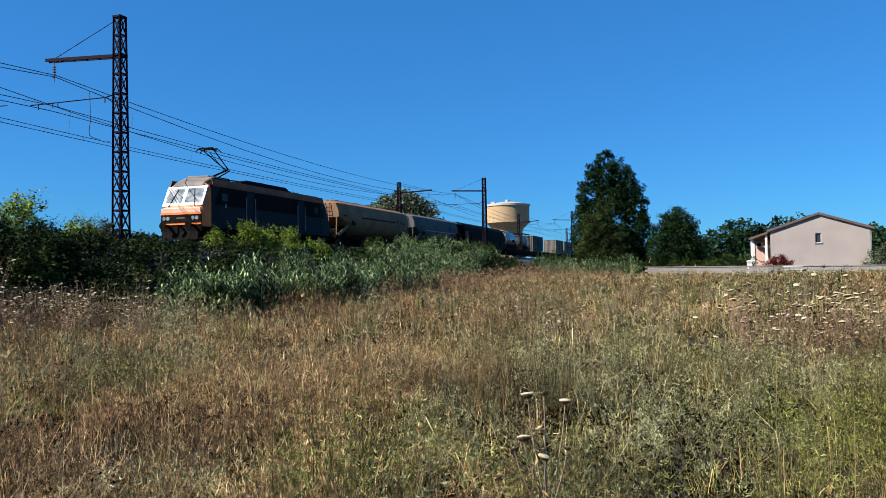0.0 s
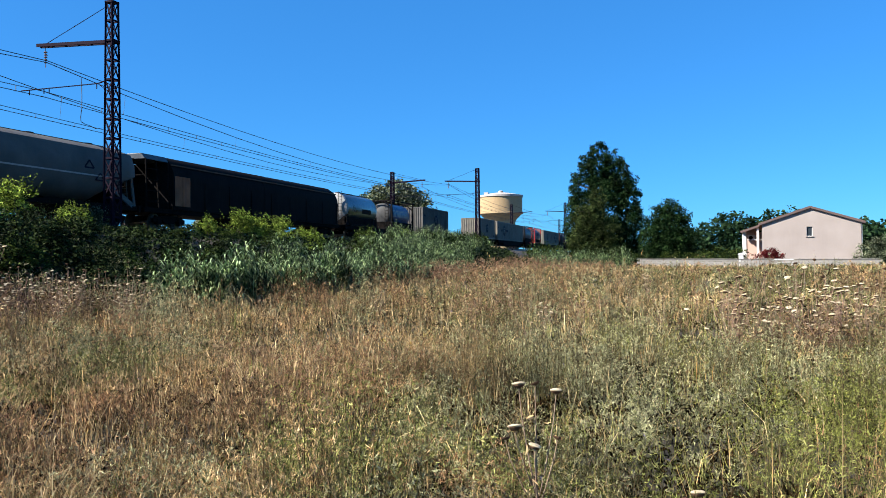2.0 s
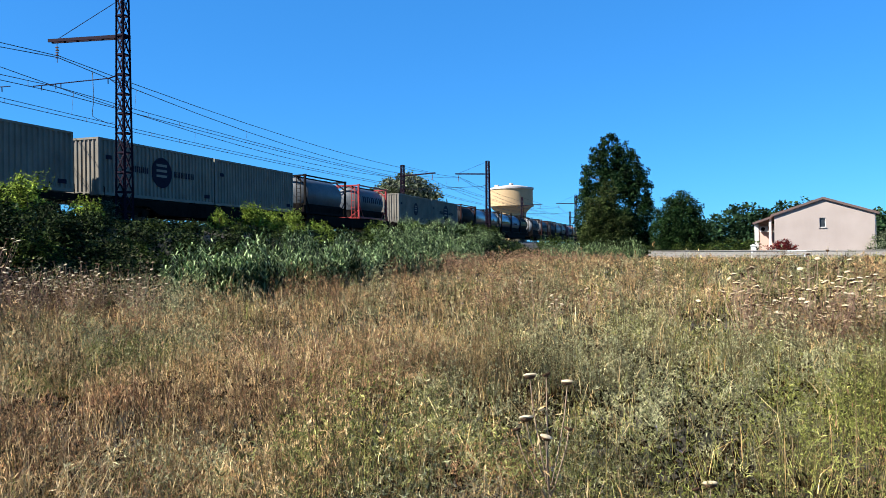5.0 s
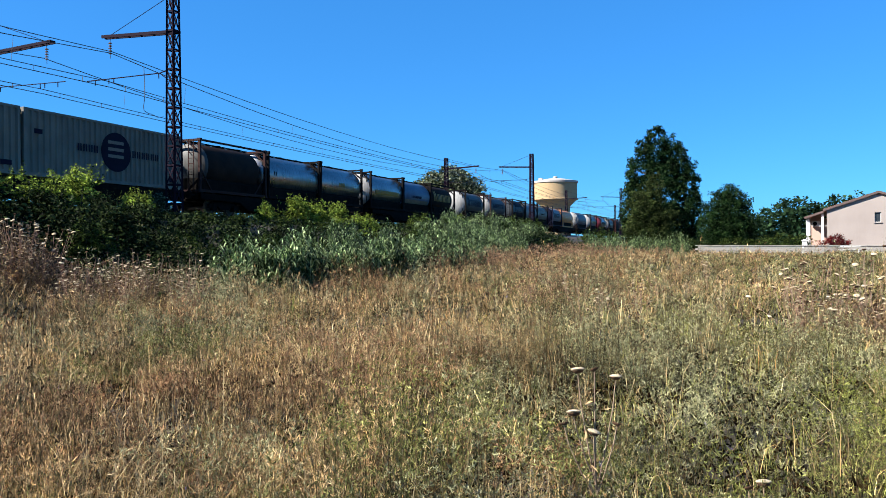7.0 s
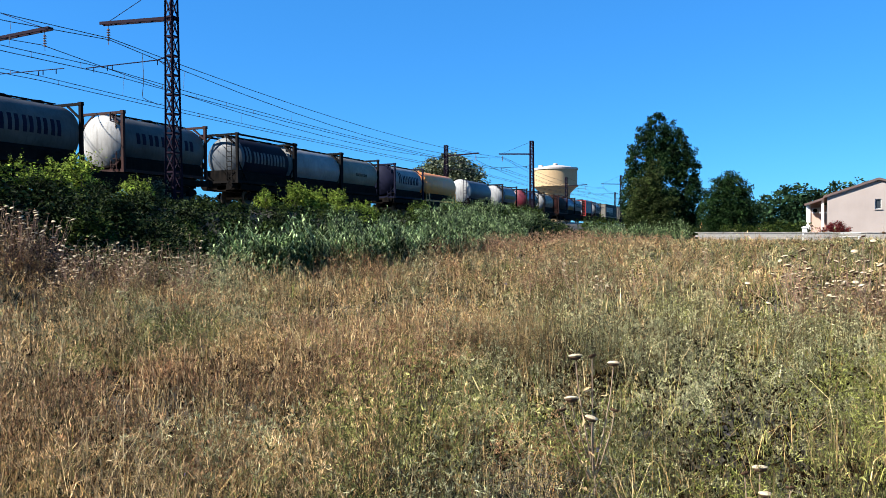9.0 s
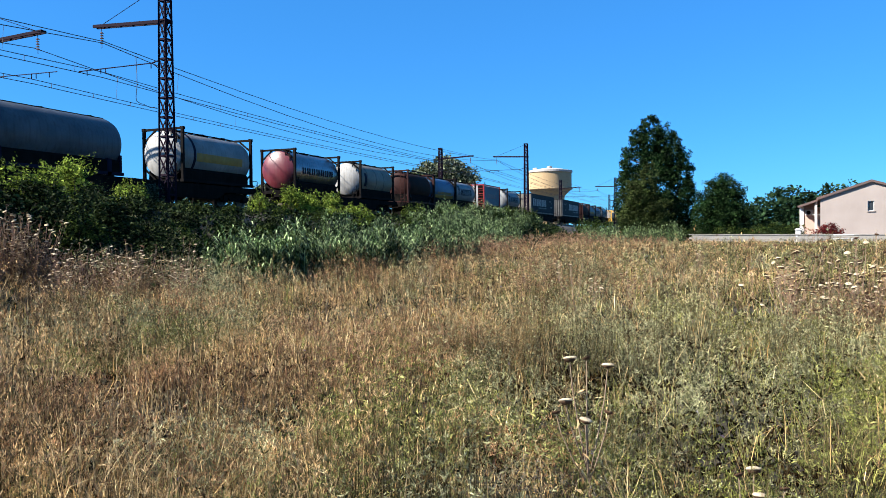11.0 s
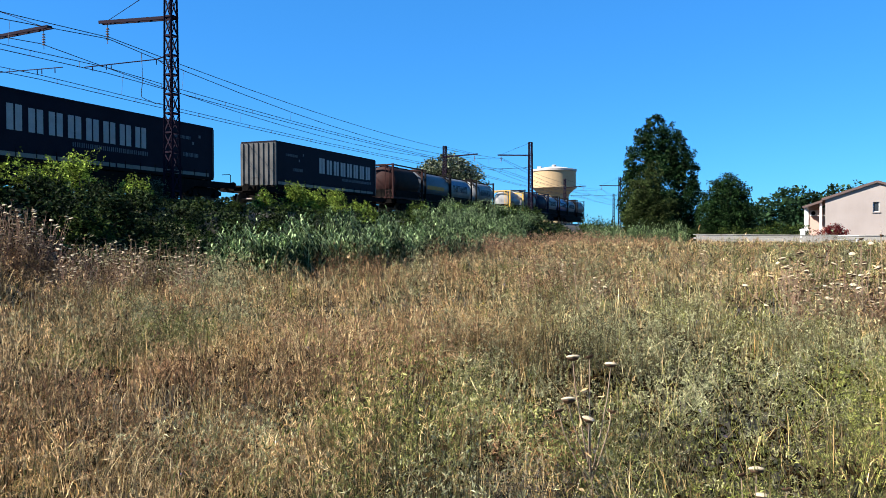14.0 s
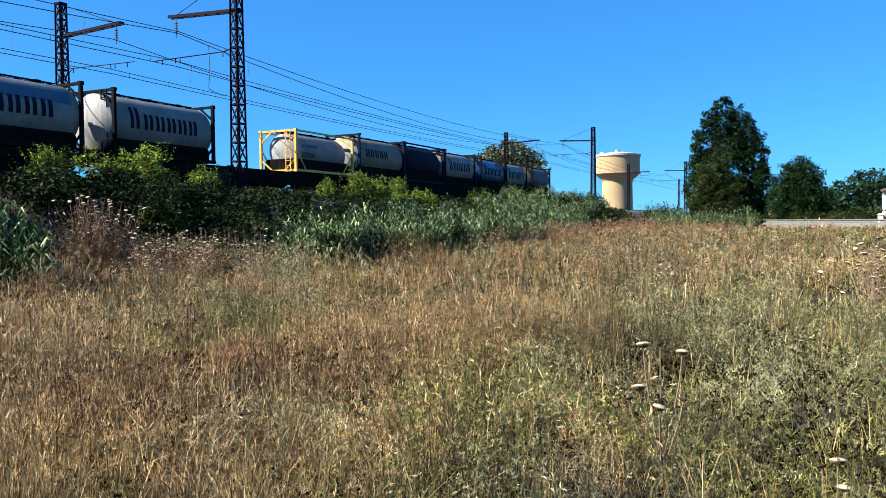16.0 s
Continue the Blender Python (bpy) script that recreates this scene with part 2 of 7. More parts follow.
M["thistle_brown"] = surf("thistle_bracts", [(0.0609, 0.0348, 0.0218), (0.131, 0.0783, 0.0478)], 30, 0.9, fine=150, bump=0.5, spec=0.03)
M["sleeper"] = surf("concrete_sleeper", [(0.2, 0.19, 0.17), (0.3, 0.28, 0.26)], 4, 0.95)

M["straw"] = leafy("dry_straw", [(0.313, 0.209, 0.101), (0.603, 0.464, 0.258), (0.9, 0.789, 0.515), (0.441, 0.307, 0.146), (0.742, 0.603, 0.37), (0.139, 0.0812, 0.0381)], 0.55, shift=MEADOW, thin=0.06)
M["straw_gold"] = leafy("golden_straw", [(0.358, 0.205, 0.0772), (0.497, 0.329, 0.143), (0.238, 0.133, 0.0535), (0.616, 0.451, 0.238)], 0.55, shift=MEADOW, thin=0.06)
M["green_blade"] = leafy("green_grass_blade", [(0.0756, 0.108, 0.027), (0.216, 0.248, 0.0756), (0.389, 0.389, 0.162), (0.13, 0.151, 0.054)], 0.55, shift=MEADOW, thin=0.06)
M["herb_grey"] = leafy("grey_green_herb", [(0.0812, 0.0986, 0.056), (0.232, 0.261, 0.157), (0.534, 0.557, 0.381), (0.348, 0.371, 0.235)], 0.55, shift=MEADOW, plant=4.0, thin=0.06)
M["herb_green"] = leafy("green_herb", [(0.0432, 0.0594, 0.0194), (0.14, 0.167, 0.0562), (0.356, 0.378, 0.162), (0.0918, 0.113, 0.0389)], 0.55, shift=MEADOW, plant=4.0, thin=0.06)
M["herb_dry"] = leafy("withered_herb", [(0.174, 0.102, 0.0493), (0.464, 0.325, 0.179), (0.858, 0.696, 0.459), (0.302, 0.191, 0.0986), (0.626, 0.476, 0.28)], 0.55, shift=MEADOW, plant=4.0, thin=0.06)
M["herb_brown"] = leafy("red_brown_herb", [(0.108, 0.0562, 0.0346), (0.324, 0.184, 0.113), (0.54, 0.367, 0.238), (0.205, 0.108, 0.0648)], 0.55, shift=MEADOW, plant=4.0, thin=0.06)
M["dock"] = leafy("rust_red_dock", [(0.13, 0.055, 0.038), (0.33, 0.18, 0.125), (0.55, 0.38, 0.28)], 0.5)
M["reed"] = leafy("blue_green_reed_leaf", [(0.006, 0.016, 0.006), (0.026, 0.054, 0.02), (0.15, 0.21, 0.09), (0.47, 0.56, 0.33), (0.07, 0.125, 0.055), (0.008, 0.019, 0.007), (0.04, 0.075, 0.03)], 0.2, thin=0.05, rough=0.42, plant=1.6)
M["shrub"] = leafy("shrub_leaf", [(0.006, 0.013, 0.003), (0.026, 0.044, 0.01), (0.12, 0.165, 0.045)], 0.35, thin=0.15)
# bank leaves: bright shrubs lightened as if top-lit, brambles near-black as in shade
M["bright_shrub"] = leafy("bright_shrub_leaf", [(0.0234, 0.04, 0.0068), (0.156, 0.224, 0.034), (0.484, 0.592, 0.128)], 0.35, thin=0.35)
M["bramble"] = leafy("shaded_bramble_leaf", [(0.003, 0.007, 0.002), (0.011, 0.02, 0.006), (0.075, 0.105, 0.042)], 0.3, thin=0.05, plant=1.8)
M["poplar"] = leafy("poplar_leaf", [(0.004, 0.013, 0.005), (0.01, 0.028, 0.01), (0.042, 0.078, 0.03)], 0.5, thin=0.08, plant=0.9)
M["cypress"] = leafy("cypress_spray", [(0.014, 0.024, 0.008), (0.036, 0.052, 0.017), (0.085, 0.105, 0.04)], 0.6, thin=0.1, plant=0.9)
M["round_tree"] = leafy("deep_green_leaf", [(0.005, 0.015, 0.005), (0.013, 0.032, 0.011), (0.042, 0.078, 0.028)], 0.5, thin=0.12, plant=1.2)
M["grey_tree"] = leafy("dusty_grey_green_leaf", [(0.024, 0.036, 0.018), (0.08, 0.1, 0.06), (0.36, 0.38, 0.29)], 0.4, thin=0.15, plant=0.9)
M["wood"] = leafy("far_wood_leaf", [(0.0105, 0.0272, 0.0133), (0.0225, 0.048, 0.0228), (0.0413, 0.076, 0.038)], 0.1, thin=0.12, plant=0.4)
M["herb_stem"] = leafy("herb_stem", [(0.049, 0.042, 0.0175), (0.105, 0.084, 0.042), (0.182, 0.14, 0.077), (0.07, 0.0385, 0.0245)], 0.3, plant=2.0, thin=0.02)
M["dead_herb"] = leafy("dead_brown_herb", [(0.04, 0.02, 0.01), (0.12, 0.066, 0.034), (0.3, 0.2, 0.12), (0.07, 0.035, 0.018)], 0.4, plant=2.5, thin=0.04)
M["yellow_herb"] = leafy("yellow_green_herb", [(0.07, 0.08, 0.018), (0.22, 0.23, 0.06), (0.4, 0.4, 0.14)], 0.55, plant=2.2, thin=0.12)
M["purple_herb"] = leafy("purple_grey_herb", [(0.05, 0.042, 0.042), (0.12, 0.1, 0.1), (0.24, 0.21, 0.2)], 0.5, plant=4.0, thin=0.04)
# darkest meadow colour: the shade between the stems is put into it
M["gap_shade"] = leafy("gap_shade_leaf", [(0.007, 0.0036, 0.0016), (0.02, 0.0108, 0.004), (0.012, 0.0099, 0.0032), (0.035, 0.0189, 0.0072)], 0.55, plant=3.0, thin=0.0, rough=0.9)
M["red_leaf"] = leafy("purple_red_leaf", [(0.07, 0.0084, 0.014), (0.126, 0.0175, 0.021), (0.182, 0.028, 0.028)], 1.0)
M["flower_yellow"] = leafy("yellow_flower", [(0.6, 0.45, 0.03), (0.7, 0.55, 0.06)], 1.0)
M["flower_violet"] = leafy("violet_flower", [(0.25, 0.2, 0.45), (0.35, 0.25, 0.5)], 1.0)


# ---- geometry helpers ----
class Geo:
    """A growing list of vertices and faces for one mesh."""

    def __init__(self):
        self.v, self.f = [], []

    def add(self, verts, faces):
        k = len(self.v)
        self.v += [tuple(p) for p in verts]
        self.f += [tuple(i + k for i in f) for f in faces]
        return self

    def box(self, x0, x1, y0, y1, z0, z1):
        return self.add([(x0, y0, z0), (x1, y0, z0), (x1, y1, z0), (x0, y1, z0), (x0, y0, z1), (x1, y0, z1), (x1, y1, z1), (x0, y1, z1)],
                        [(3, 2, 1, 0), (4, 5, 6, 7), (0, 1, 5, 4), (1, 2, 6, 5), (2, 3, 7, 6), (3, 0, 4, 7)])

    def tube(self, p, q, r, seg=6, r2=None):
        p, q = Vector(p), Vector(q)
        r2 = r if r2 is None else r2
        d = (q - p).normalized()
        a = d.orthogonal().normalized()
        b = d.cross(a)
        ring = [(math.cos(2 * math.pi * i / seg), math.sin(2 * math.pi * i / seg)) for i in range(seg)]
        vs = [p + (a * c + b * s) * r for c, s in ring] + [q + (a * c + b * s) * r2 for c, s in ring]
        fs = [(i, (i + 1) % seg, seg + (i + 1) % seg, seg + i) for i in range(seg)]
        return self.add(vs, fs + [tuple(range(seg))[::-1], tuple(range(seg, 2 * seg))])

    def pipe(self, pts, radii, seg=5):
        """One unbroken tube through points."""
        pts = [Vector(p) for p in pts]
        rings = []
        a = None
        for k, p in enumerate(pts):
            d = (pts[min(k + 1, len(pts) - 1)] - pts[max(k - 1, 0)]).normalized()
            a = d.orthogonal().normalized() if a is None else (a - d * a.dot(d)).normalized()
            b = d.cross(a)
            r = radii[k] if isinstance(radii, (list, tuple)) else radii
            rings.append([p + (a * math.cos(2 * math.pi * i / seg) + b * math.sin(2 * math.pi * i / seg)) * r for i in range(seg)])
        return self.loft(rings)

    def beam(self, p, q, w, h):
        """A square bar from p to q."""
        p, q = Vector(p), Vector(q)
        d = (q - p).normalized()
        a = d.cross(Vector((0, 0, 1)))
        a = a.normalized() if a.length > 1e-4 else Vector((1, 0, 0))
        b = a.cross(d)
        vs = [c + a * (i * w / 2) + b * (j * h / 2) for c in (p, q) for i, j in ((-1, -1), (1, -1), (1, 1), (-1, 1))]
        return self.add(vs, [(3, 2, 1, 0), (4, 5, 6, 7), (0, 1, 5, 4), (1, 2, 6, 5), (2, 3, 7, 6), (3, 0, 4, 7)])

    def loft(self, sections, cap=True):
        """Closed outlines with the same number of points, skinned one to the next."""
        n = len(sections[0])
        vs = [p for s in sections for p in s]
        fs = [(k * n + i, k * n + (i + 1) % n, (k + 1) * n + (i + 1) % n, (k + 1) * n + i) for k in range(len(sections) - 1) for i in range(n)]
        if cap:
            fs += [tuple(range(n))[::-1], tuple(range((len(sections) - 1) * n, len(sections) * n))]
        return self.add(vs, fs)

    def lathe_y(self, prof, cx=0, cz=0, seg=28):
        """Turned about an axis along y: prof is (y, radius)."""
        return self.loft([[(cx + r * math.cos(2 * math.pi * i / seg), y, cz + r * math.sin(2 * math.pi * i / seg)) for i in range(seg)] for y, r in prof])

    def lathe_z(self, prof, cx=0, cy=0, seg=48):
        return self.loft([[(cx + r * math.cos(2 * math.pi * i / seg), cy + r * math.sin(2 * math.pi * i / seg), z) for i in range(seg)] for z, r in prof])

    def mesh(self, name, material, smooth=False):
        me = bpy.data.meshes.new(name)
        me.from_pydata(self.v, [], self.f)
        bm = bmesh.new()
        bm.from_mesh(me)
        bmesh.ops.recalc_face_normals(bm, faces=bm.faces)
        bm.to_mesh(me)
        bm.free()
        me.materials.append(material)
        if smooth:
            me.shade_smooth()
            me.set_sharp_from_angle(angle=radians(38))
        return me


def thing(name, label, category, group="", kind=""):
    return tagged(new(name), label, category, group, kind)


def part(name, geo, material, parent=None, label="", smooth=False, bevel=0.0):
    ob = new(name, geo.mesh(name, material, smooth) if isinstance(geo, Geo) else geo)
    ob.parent = parent
    if label:
        tagged(ob, label)
    if bevel:
        md = ob.modifiers.new("bevel", "BEVEL")
        md.width, md.segments, md.limit_method = bevel, 2, "ANGLE"
    return ob


rng = np.random.default_rng(7)


def soup(name, V, material, polys):
    """One mesh of many equal small pieces. V: pieces x corners x 3; polys: the faces of one piece."""
    n, k = V.shape[:2]
    me = bpy.data.meshes.new(name)
    me.vertices.add(n * k)
    me.vertices.foreach_set("co", np.ascontiguousarray(V, dtype=np.float32).ravel())
    per = np.concatenate([np.array(p) for p in polys])
    loops = (np.arange(n)[:, None] * k + per[None, :]).ravel()
    sizes = np.tile(np.array([len(p) for p in polys]), n)
    starts = np.concatenate([[0], np.cumsum(sizes)[:-1]])
    me.loops.add(len(loops))
    me.polygons.add(len(sizes))
    me.loops.foreach_set("vertex_index", loops.astype(np.int32))
    me.polygons.foreach_set("loop_start", starts.astype(np.int32))
    me.update(calc_edges=True)
    me.materials.append(material)
    return me


LEAF, BLADE = [(0, 1, 2, 3)], [(0, 1, 3, 2), (2, 3, 4)]
TUFT = [(0, 1, 2), (0, 3, 4), (0, 5, 6), (0, 7, 8)]


def unit(a):
    return a / np.maximum(1e-9, np.linalg.norm(a, axis=1, keepdims=True))


def leaves(C, length, aspect=0.5, up=0.0, flat=0.0):
    """Diamond leaves at C. up: how far they point upwards; flat: how far they lie open to the sky."""
    n = len(C)
    d = rng.normal(size=(n, 3))
    d[:, 2] = d[:, 2] * (1 - 0.6 * flat) + up * 1.2
    d = unit(d)
    s = rng.normal(size=(n, 3))
    s[:, 2] *= 1 - 0.8 * flat
    s = unit(s - d * (s * d).sum(1, keepdims=True))
    ln = (np.asarray(length) * rng.uniform(0.6, 1.35, n))[:, None]
    w = ln * aspect
    bend = np.cross(d, s) * ln * 0.12
    return np.stack([C - d * ln / 2, C + s * w / 2 + bend, C + d * ln / 2, C - s * w / 2 + bend], 1)


def tufts(C, length, width=0.15, up=0.9, spread=1.0):
    """Sprigs at C: four narrow leaflets that spring from one point."""
    n = len(C)
    ln = np.broadcast_to(np.asarray(length, float), (n,)) * rng.uniform(0.6, 1.3, n)
    out = [C]
    for _ in range(4):
        d = rng.normal(size=(n, 3)) * spread
        d[:, 2] += up
        d = unit(d)
        s = unit(np.cross(d, rng.normal(size=(n, 3)))) * np.reshape(width, (-1, 1))
        k = (ln * rng.uniform(0.6, 1.2, n))[:, None]
        out += [C + d * k * 0.5 + s * k, C + d * k]
    return np.stack(out, 1)


def blades(P, h, w, lean, way=None):
    """Grass blades that rise from P, bending over by lean."""
    n = len(P)
    a = rng.uniform(0, 2 * math.pi, n)
    side = np.stack([np.cos(a), np.sin(a), np.zeros(n)], 1)
    b = rng.uniform(0, 2 * math.pi, n) if way is None else way
    bow = np.stack([np.cos(b), np.sin(b), np.zeros(n)], 1) * (lean * h)[:, None]
    up = np.zeros((n, 3))
    up[:, 2] = h
    w = np.asarray(w)[:, None]
    mid = P + up * 0.58 + bow * 0.3
    tip = P + up * (1 - 0.35 * lean[:, None]) + bow
    return np.stack([P - side * w / 2, P + side * w / 2, mid - side * w * 0.42, mid + side * w * 0.42, tip], 1)


def smooth01(x, a, b):
    t = np.clip((x - a) / (b - a), 0, 1)
    return t * t * (3 - 2 * t)


def waves(x, y, scale, seed):
    """A soft random field of about -1 to 1."""
    g = np.random.default_rng(seed)
    out = np.zeros_like(x, dtype=float)
    for k in range(7):
        a, ph, f = g.uniform(0, 2 * math.pi), g.uniform(0, 6.28), g.uniform(0.6, 2.2) / scale
        out += np.sin((x * math.cos(a) + y * math.sin(a)) * f * 6.28 + ph)
    return out / 3.2


def lumps(x, y, scale, seed):
    """A lumpy random field of 0 to 1 with cells of the given size."""
    g = np.random.default_rng(seed).uniform(0, 1, (256, 256))
    u, v = np.asarray(x) / scale + 1000, np.asarray(y) / scale + 1000
    i, j = np.floor(u).astype(int), np.floor(v).astype(int)
    a, b = u - i, v - j
    a, b = a * a * (3 - 2 * a), b * b * (3 - 2 * b)
    at = lambda p, q: g[p % 256, q % 256]
    return (at(i, j) * (1 - a) + at(i + 1, j) * a) * (1 - b) + (at(i, j + 1) * (1 - a) + at(i + 1, j + 1) * a) * b


# ---- the lie of the land ----
RAIL, NEAR, FAR = 3.35, -28.3, -31.9


def land(x, y):
    x, y = np.asarray(x, float), np.asarray(y, float)
    z = 0.55 * smooth01(y, 8, 78) + 0.04 * waves(x, y, 9, 3)
    toe = -15.5 + 1.0 * waves(x * 0, y, 40, 5)
    bank = smooth01(-x, -toe, 23.4) * (1 - smooth01(-x, 37.0, 46))
    z = z * (1 - bank) + 2.85 * bank
    return z


gx = np.concatenate([[-2500, -1200, -600, -300, -150, -90, -65], np.arange(-50, 22, 0.75), [24, 28, 34, 42, 55, 75, 110, 180, 320, 600, 1200, 2500]])
gy = np.concatenate([[-2500, -1200, -600, -300, -150, -80, -40, -20, -10], np.arange(-4, 100, 1.0), [104, 110, 118, 130, 150, 180, 230, 300, 420, 600, 1200, 2500, 4200]])
GX, GY = np.meshgrid(gx, gy)
GZ = land(GX, GY)
nx, ny = len(gx), len(gy)
g = Geo()
g.v = [tuple(p) for p in np.stack([GX.ravel(), GY.ravel(), GZ.ravel()], 1)]
g.f = [(j * nx + i, j * nx + i + 1, (j + 1) * nx + i + 1, (j + 1) * nx + i) for j in range(ny - 1) for i in range(nx - 1)]
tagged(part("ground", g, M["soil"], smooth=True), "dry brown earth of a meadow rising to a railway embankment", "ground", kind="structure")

# ---- the railway ----
g = Geo()
prof = [(-26.1, 2.8), (-26.9, 3.17), (-33.5, 3.17), (-34.3, 2.8)]
g.loft([[(x, y, z) for x, z in prof] for y in (-460, -60, 0, 60, 140, 300, 620)])
tagged(part("ballast_bed", g, M["ballast"]), "grey crushed stone ballast of a double track", "ballast", kind="structure")
for cx in (NEAR, FAR):
    for side in (-0.7525, 0.7525):
        g = Geo()
        pr = [(-0.075, 0), (0.075, 0), (0.07, 0.02), (0.012, 0.04), (0.012, 0.12), (0.036, 0.135), (0.034, 0.17), (-0.034, 0.17), (-0.036, 0.135), (-0.012, 0.12), (-0.012, 0.04), (-0.07, 0.02)]
        g.loft([[(cx + side + x, y, RAIL - 0.17 + z) for x, z in pr] for y in (-460, 0, 620)])
        tagged(part("rail", g, M["steel_rust"]), "worn steel rail on a ballasted track", "rail", "rails", "structure")
g = Geo()
for cx in (NEAR, FAR):
    for k in range(-30, 260):
        g.box(cx - 1.25, cx + 1.25, k * 0.6 - 0.13, k * 0.6 + 0.13, 3.0, 3.185)
tagged(part("sleepers", g, M["sleeper"]), "concrete sleepers half sunk in ballast", "sleepers", kind="stuff")


def lattice_mast(height, w0=0.52, w1=0.36, panels=12, fine=True):
    """Square lattice mast, its foot at the origin, the bracket arm reaching along -x."""
    ob = thing("catenary_mast", "dark brown riveted lattice mast beside the track", "mast", "catenary masts")

    def corner(i, z):
        w = (w0 + (w1 - w0) * z / height) / 2
        return Vector(((-1, 1, 1, -1)[i % 4] * w, (-1, -1, 1, 1)[i % 4] * w, z))
    for i in range(4):
        part("leg", Geo().beam(corner(i, 0), corner(i, height), 0.085, 0.085), M["mast"], ob)
    rest = Geo()
    for i in range(4):
        for k in range(panels):
            za, zb = height * k / panels, height * (k + 1) / panels
            bars = [(corner(i, za), corner(i + 1, zb), 0.05), (corner(i + 1, za), corner(i, zb), 0.05)]
            if k:
                bars.append((corner(i, za), corner(i + 1, za), 0.085))
            for p, q, w in bars:
                if fine:
                    part("lattice_bar", Geo().beam(p, q, 0.016, w), M["mast"], ob)
                else:
                    rest.beam(p, q, 0.016, w)
    if not fine:
        tagged(part("lattice", rest, M["mast"], ob), kind="stuff")
    part("cap_frame", Geo().box(-w1 / 2 - 0.04, w1 / 2 + 0.04, -w1 / 2 - 0.04, w1 / 2 + 0.04, height - 0.08, height), M["mast"], ob)
    return ob


def bracket(ob, za, reach, zs, sreach, zs_end, top, drop=0.8):
    """Arm, stay, insulator and steady arm of a mast; the heights are above the mast's foot."""
    g = Geo().beam((0.3, -0.12, za + 0.03), (-reach, -0.12, za + 0.24), 0.07, 0.14)
    g.beam((0.3, 0.12, za + 0.03), (-reach, 0.12, za + 0.24), 0.07, 0.14)
    for k in range(7):
        x = 0.2 - (reach + 0.2) * k / 6
        z = za + 0.05 + 0.2 * k / 6
        g.beam((x, -0.12, z), (x, 0.12, z), 0.06, 0.08)
    part("bracket_arm", g, M["mast"], ob)
    part("stay_rod", Geo().tube((-0.2, 0, top - 0.15), (-reach + 0.35, 0, za + 0.27), 0.016, 5), M["mast"], ob)
    g = Geo().tube((-reach + 0.4, 0, za + 0.2), (-reach + 0.4, 0, za - drop), 0.015, 5)
    for k in range(5):
        z = za - 0.05 - 0.12 * k
        g.tube((-reach + 0.4, 0, z), (-reach + 0.4, 0, z - 0.05), 0.05, 10, 0.09)
    part("insulator", g, M["insulator"], ob, "string of brown disc insulators")
    g = Geo().tube((-0.25, 0, zs), (-0.8, 0, zs - 0.12), 0.03, 6)
    g.tube((-0.8, 0, zs - 0.12), (-sreach, 0, zs_end), 0.025, 6)
    g.tube((-0.25, 0, zs - 0.5), (-0.8, 0, zs - 0.12), 0.02, 6)
    for x in (0.85, sreach - 1.65, sreach - 1.35, sreach - 0.5):
        z = zs - 0.12 + (zs_end - zs + 0.12) * (x - 0.8) / (sreach - 0.8)
        g.tube((-x, 0, z + 0.02), (-x, 0, z - 0.24), 0.022, 6)
    part("steady_arm", g, M["mast"], ob)


FOOT = 2.75
NEAR_MASTS = [(-35.0, 13.4), (28.65, 13.37), (92.1, 12.85), (163.6, 13.5), (230, 13.3), (294, 13.3), (358, 13.3)]
FAR_MASTS = [(-37.0, 13.2), (28.0, 13.2), (91.8, 12.83), (161.6, 13.3), (226, 13.2), (290, 13.2), (354, 13.2)]
for y, top in NEAR_MASTS:
    ob = lattice_mast(top - FOOT, fine=20 < y < 100)
    bracket(ob, 11.5 - FOOT - (13.37 - top) * 0.6, 4.15, 9.85 - FOOT, 5.2, 9.72 - FOOT, top - FOOT)
    ob.matrix_basis = pose(-24.6, y, FOOT)
for y, top in FAR_MASTS:
    ob = lattice_mast(top - FOOT, fine=20 < y < 100)
    bracket(ob, 11.4 - FOOT, 4.4, 9.85 - FOOT, 5.2, 9.65 - FOOT, top - FOOT)
    ob.matrix_basis = pose(-35.7, y, FOOT, 0, 0, 180)


def wire(name, label, x, supports, sag, r, zig=0.0):
    """A wire over its supports (y, z), sagging between them."""
    pts = []
    for k, ((ya, za), (yb, zb)) in enumerate(zip(supports, supports[1:])):
        for i in range(12):
            t = i / 12
            zz = (1 - t) if k % 2 == 0 else t
            pts.append(Vector((x + zig * (2 * zz - 1), ya + (yb - ya) * t, za + (zb - za) * t - 4 * sag * t * (1 - t))))
    pts.append(Vector((x, supports[-1][0], supports[-1][1])))
    g = Geo().pipe(pts, r, 4)
    return tagged(part(name, g, M["wire"], smooth=True), label, "wire", "overhead wires"), pts


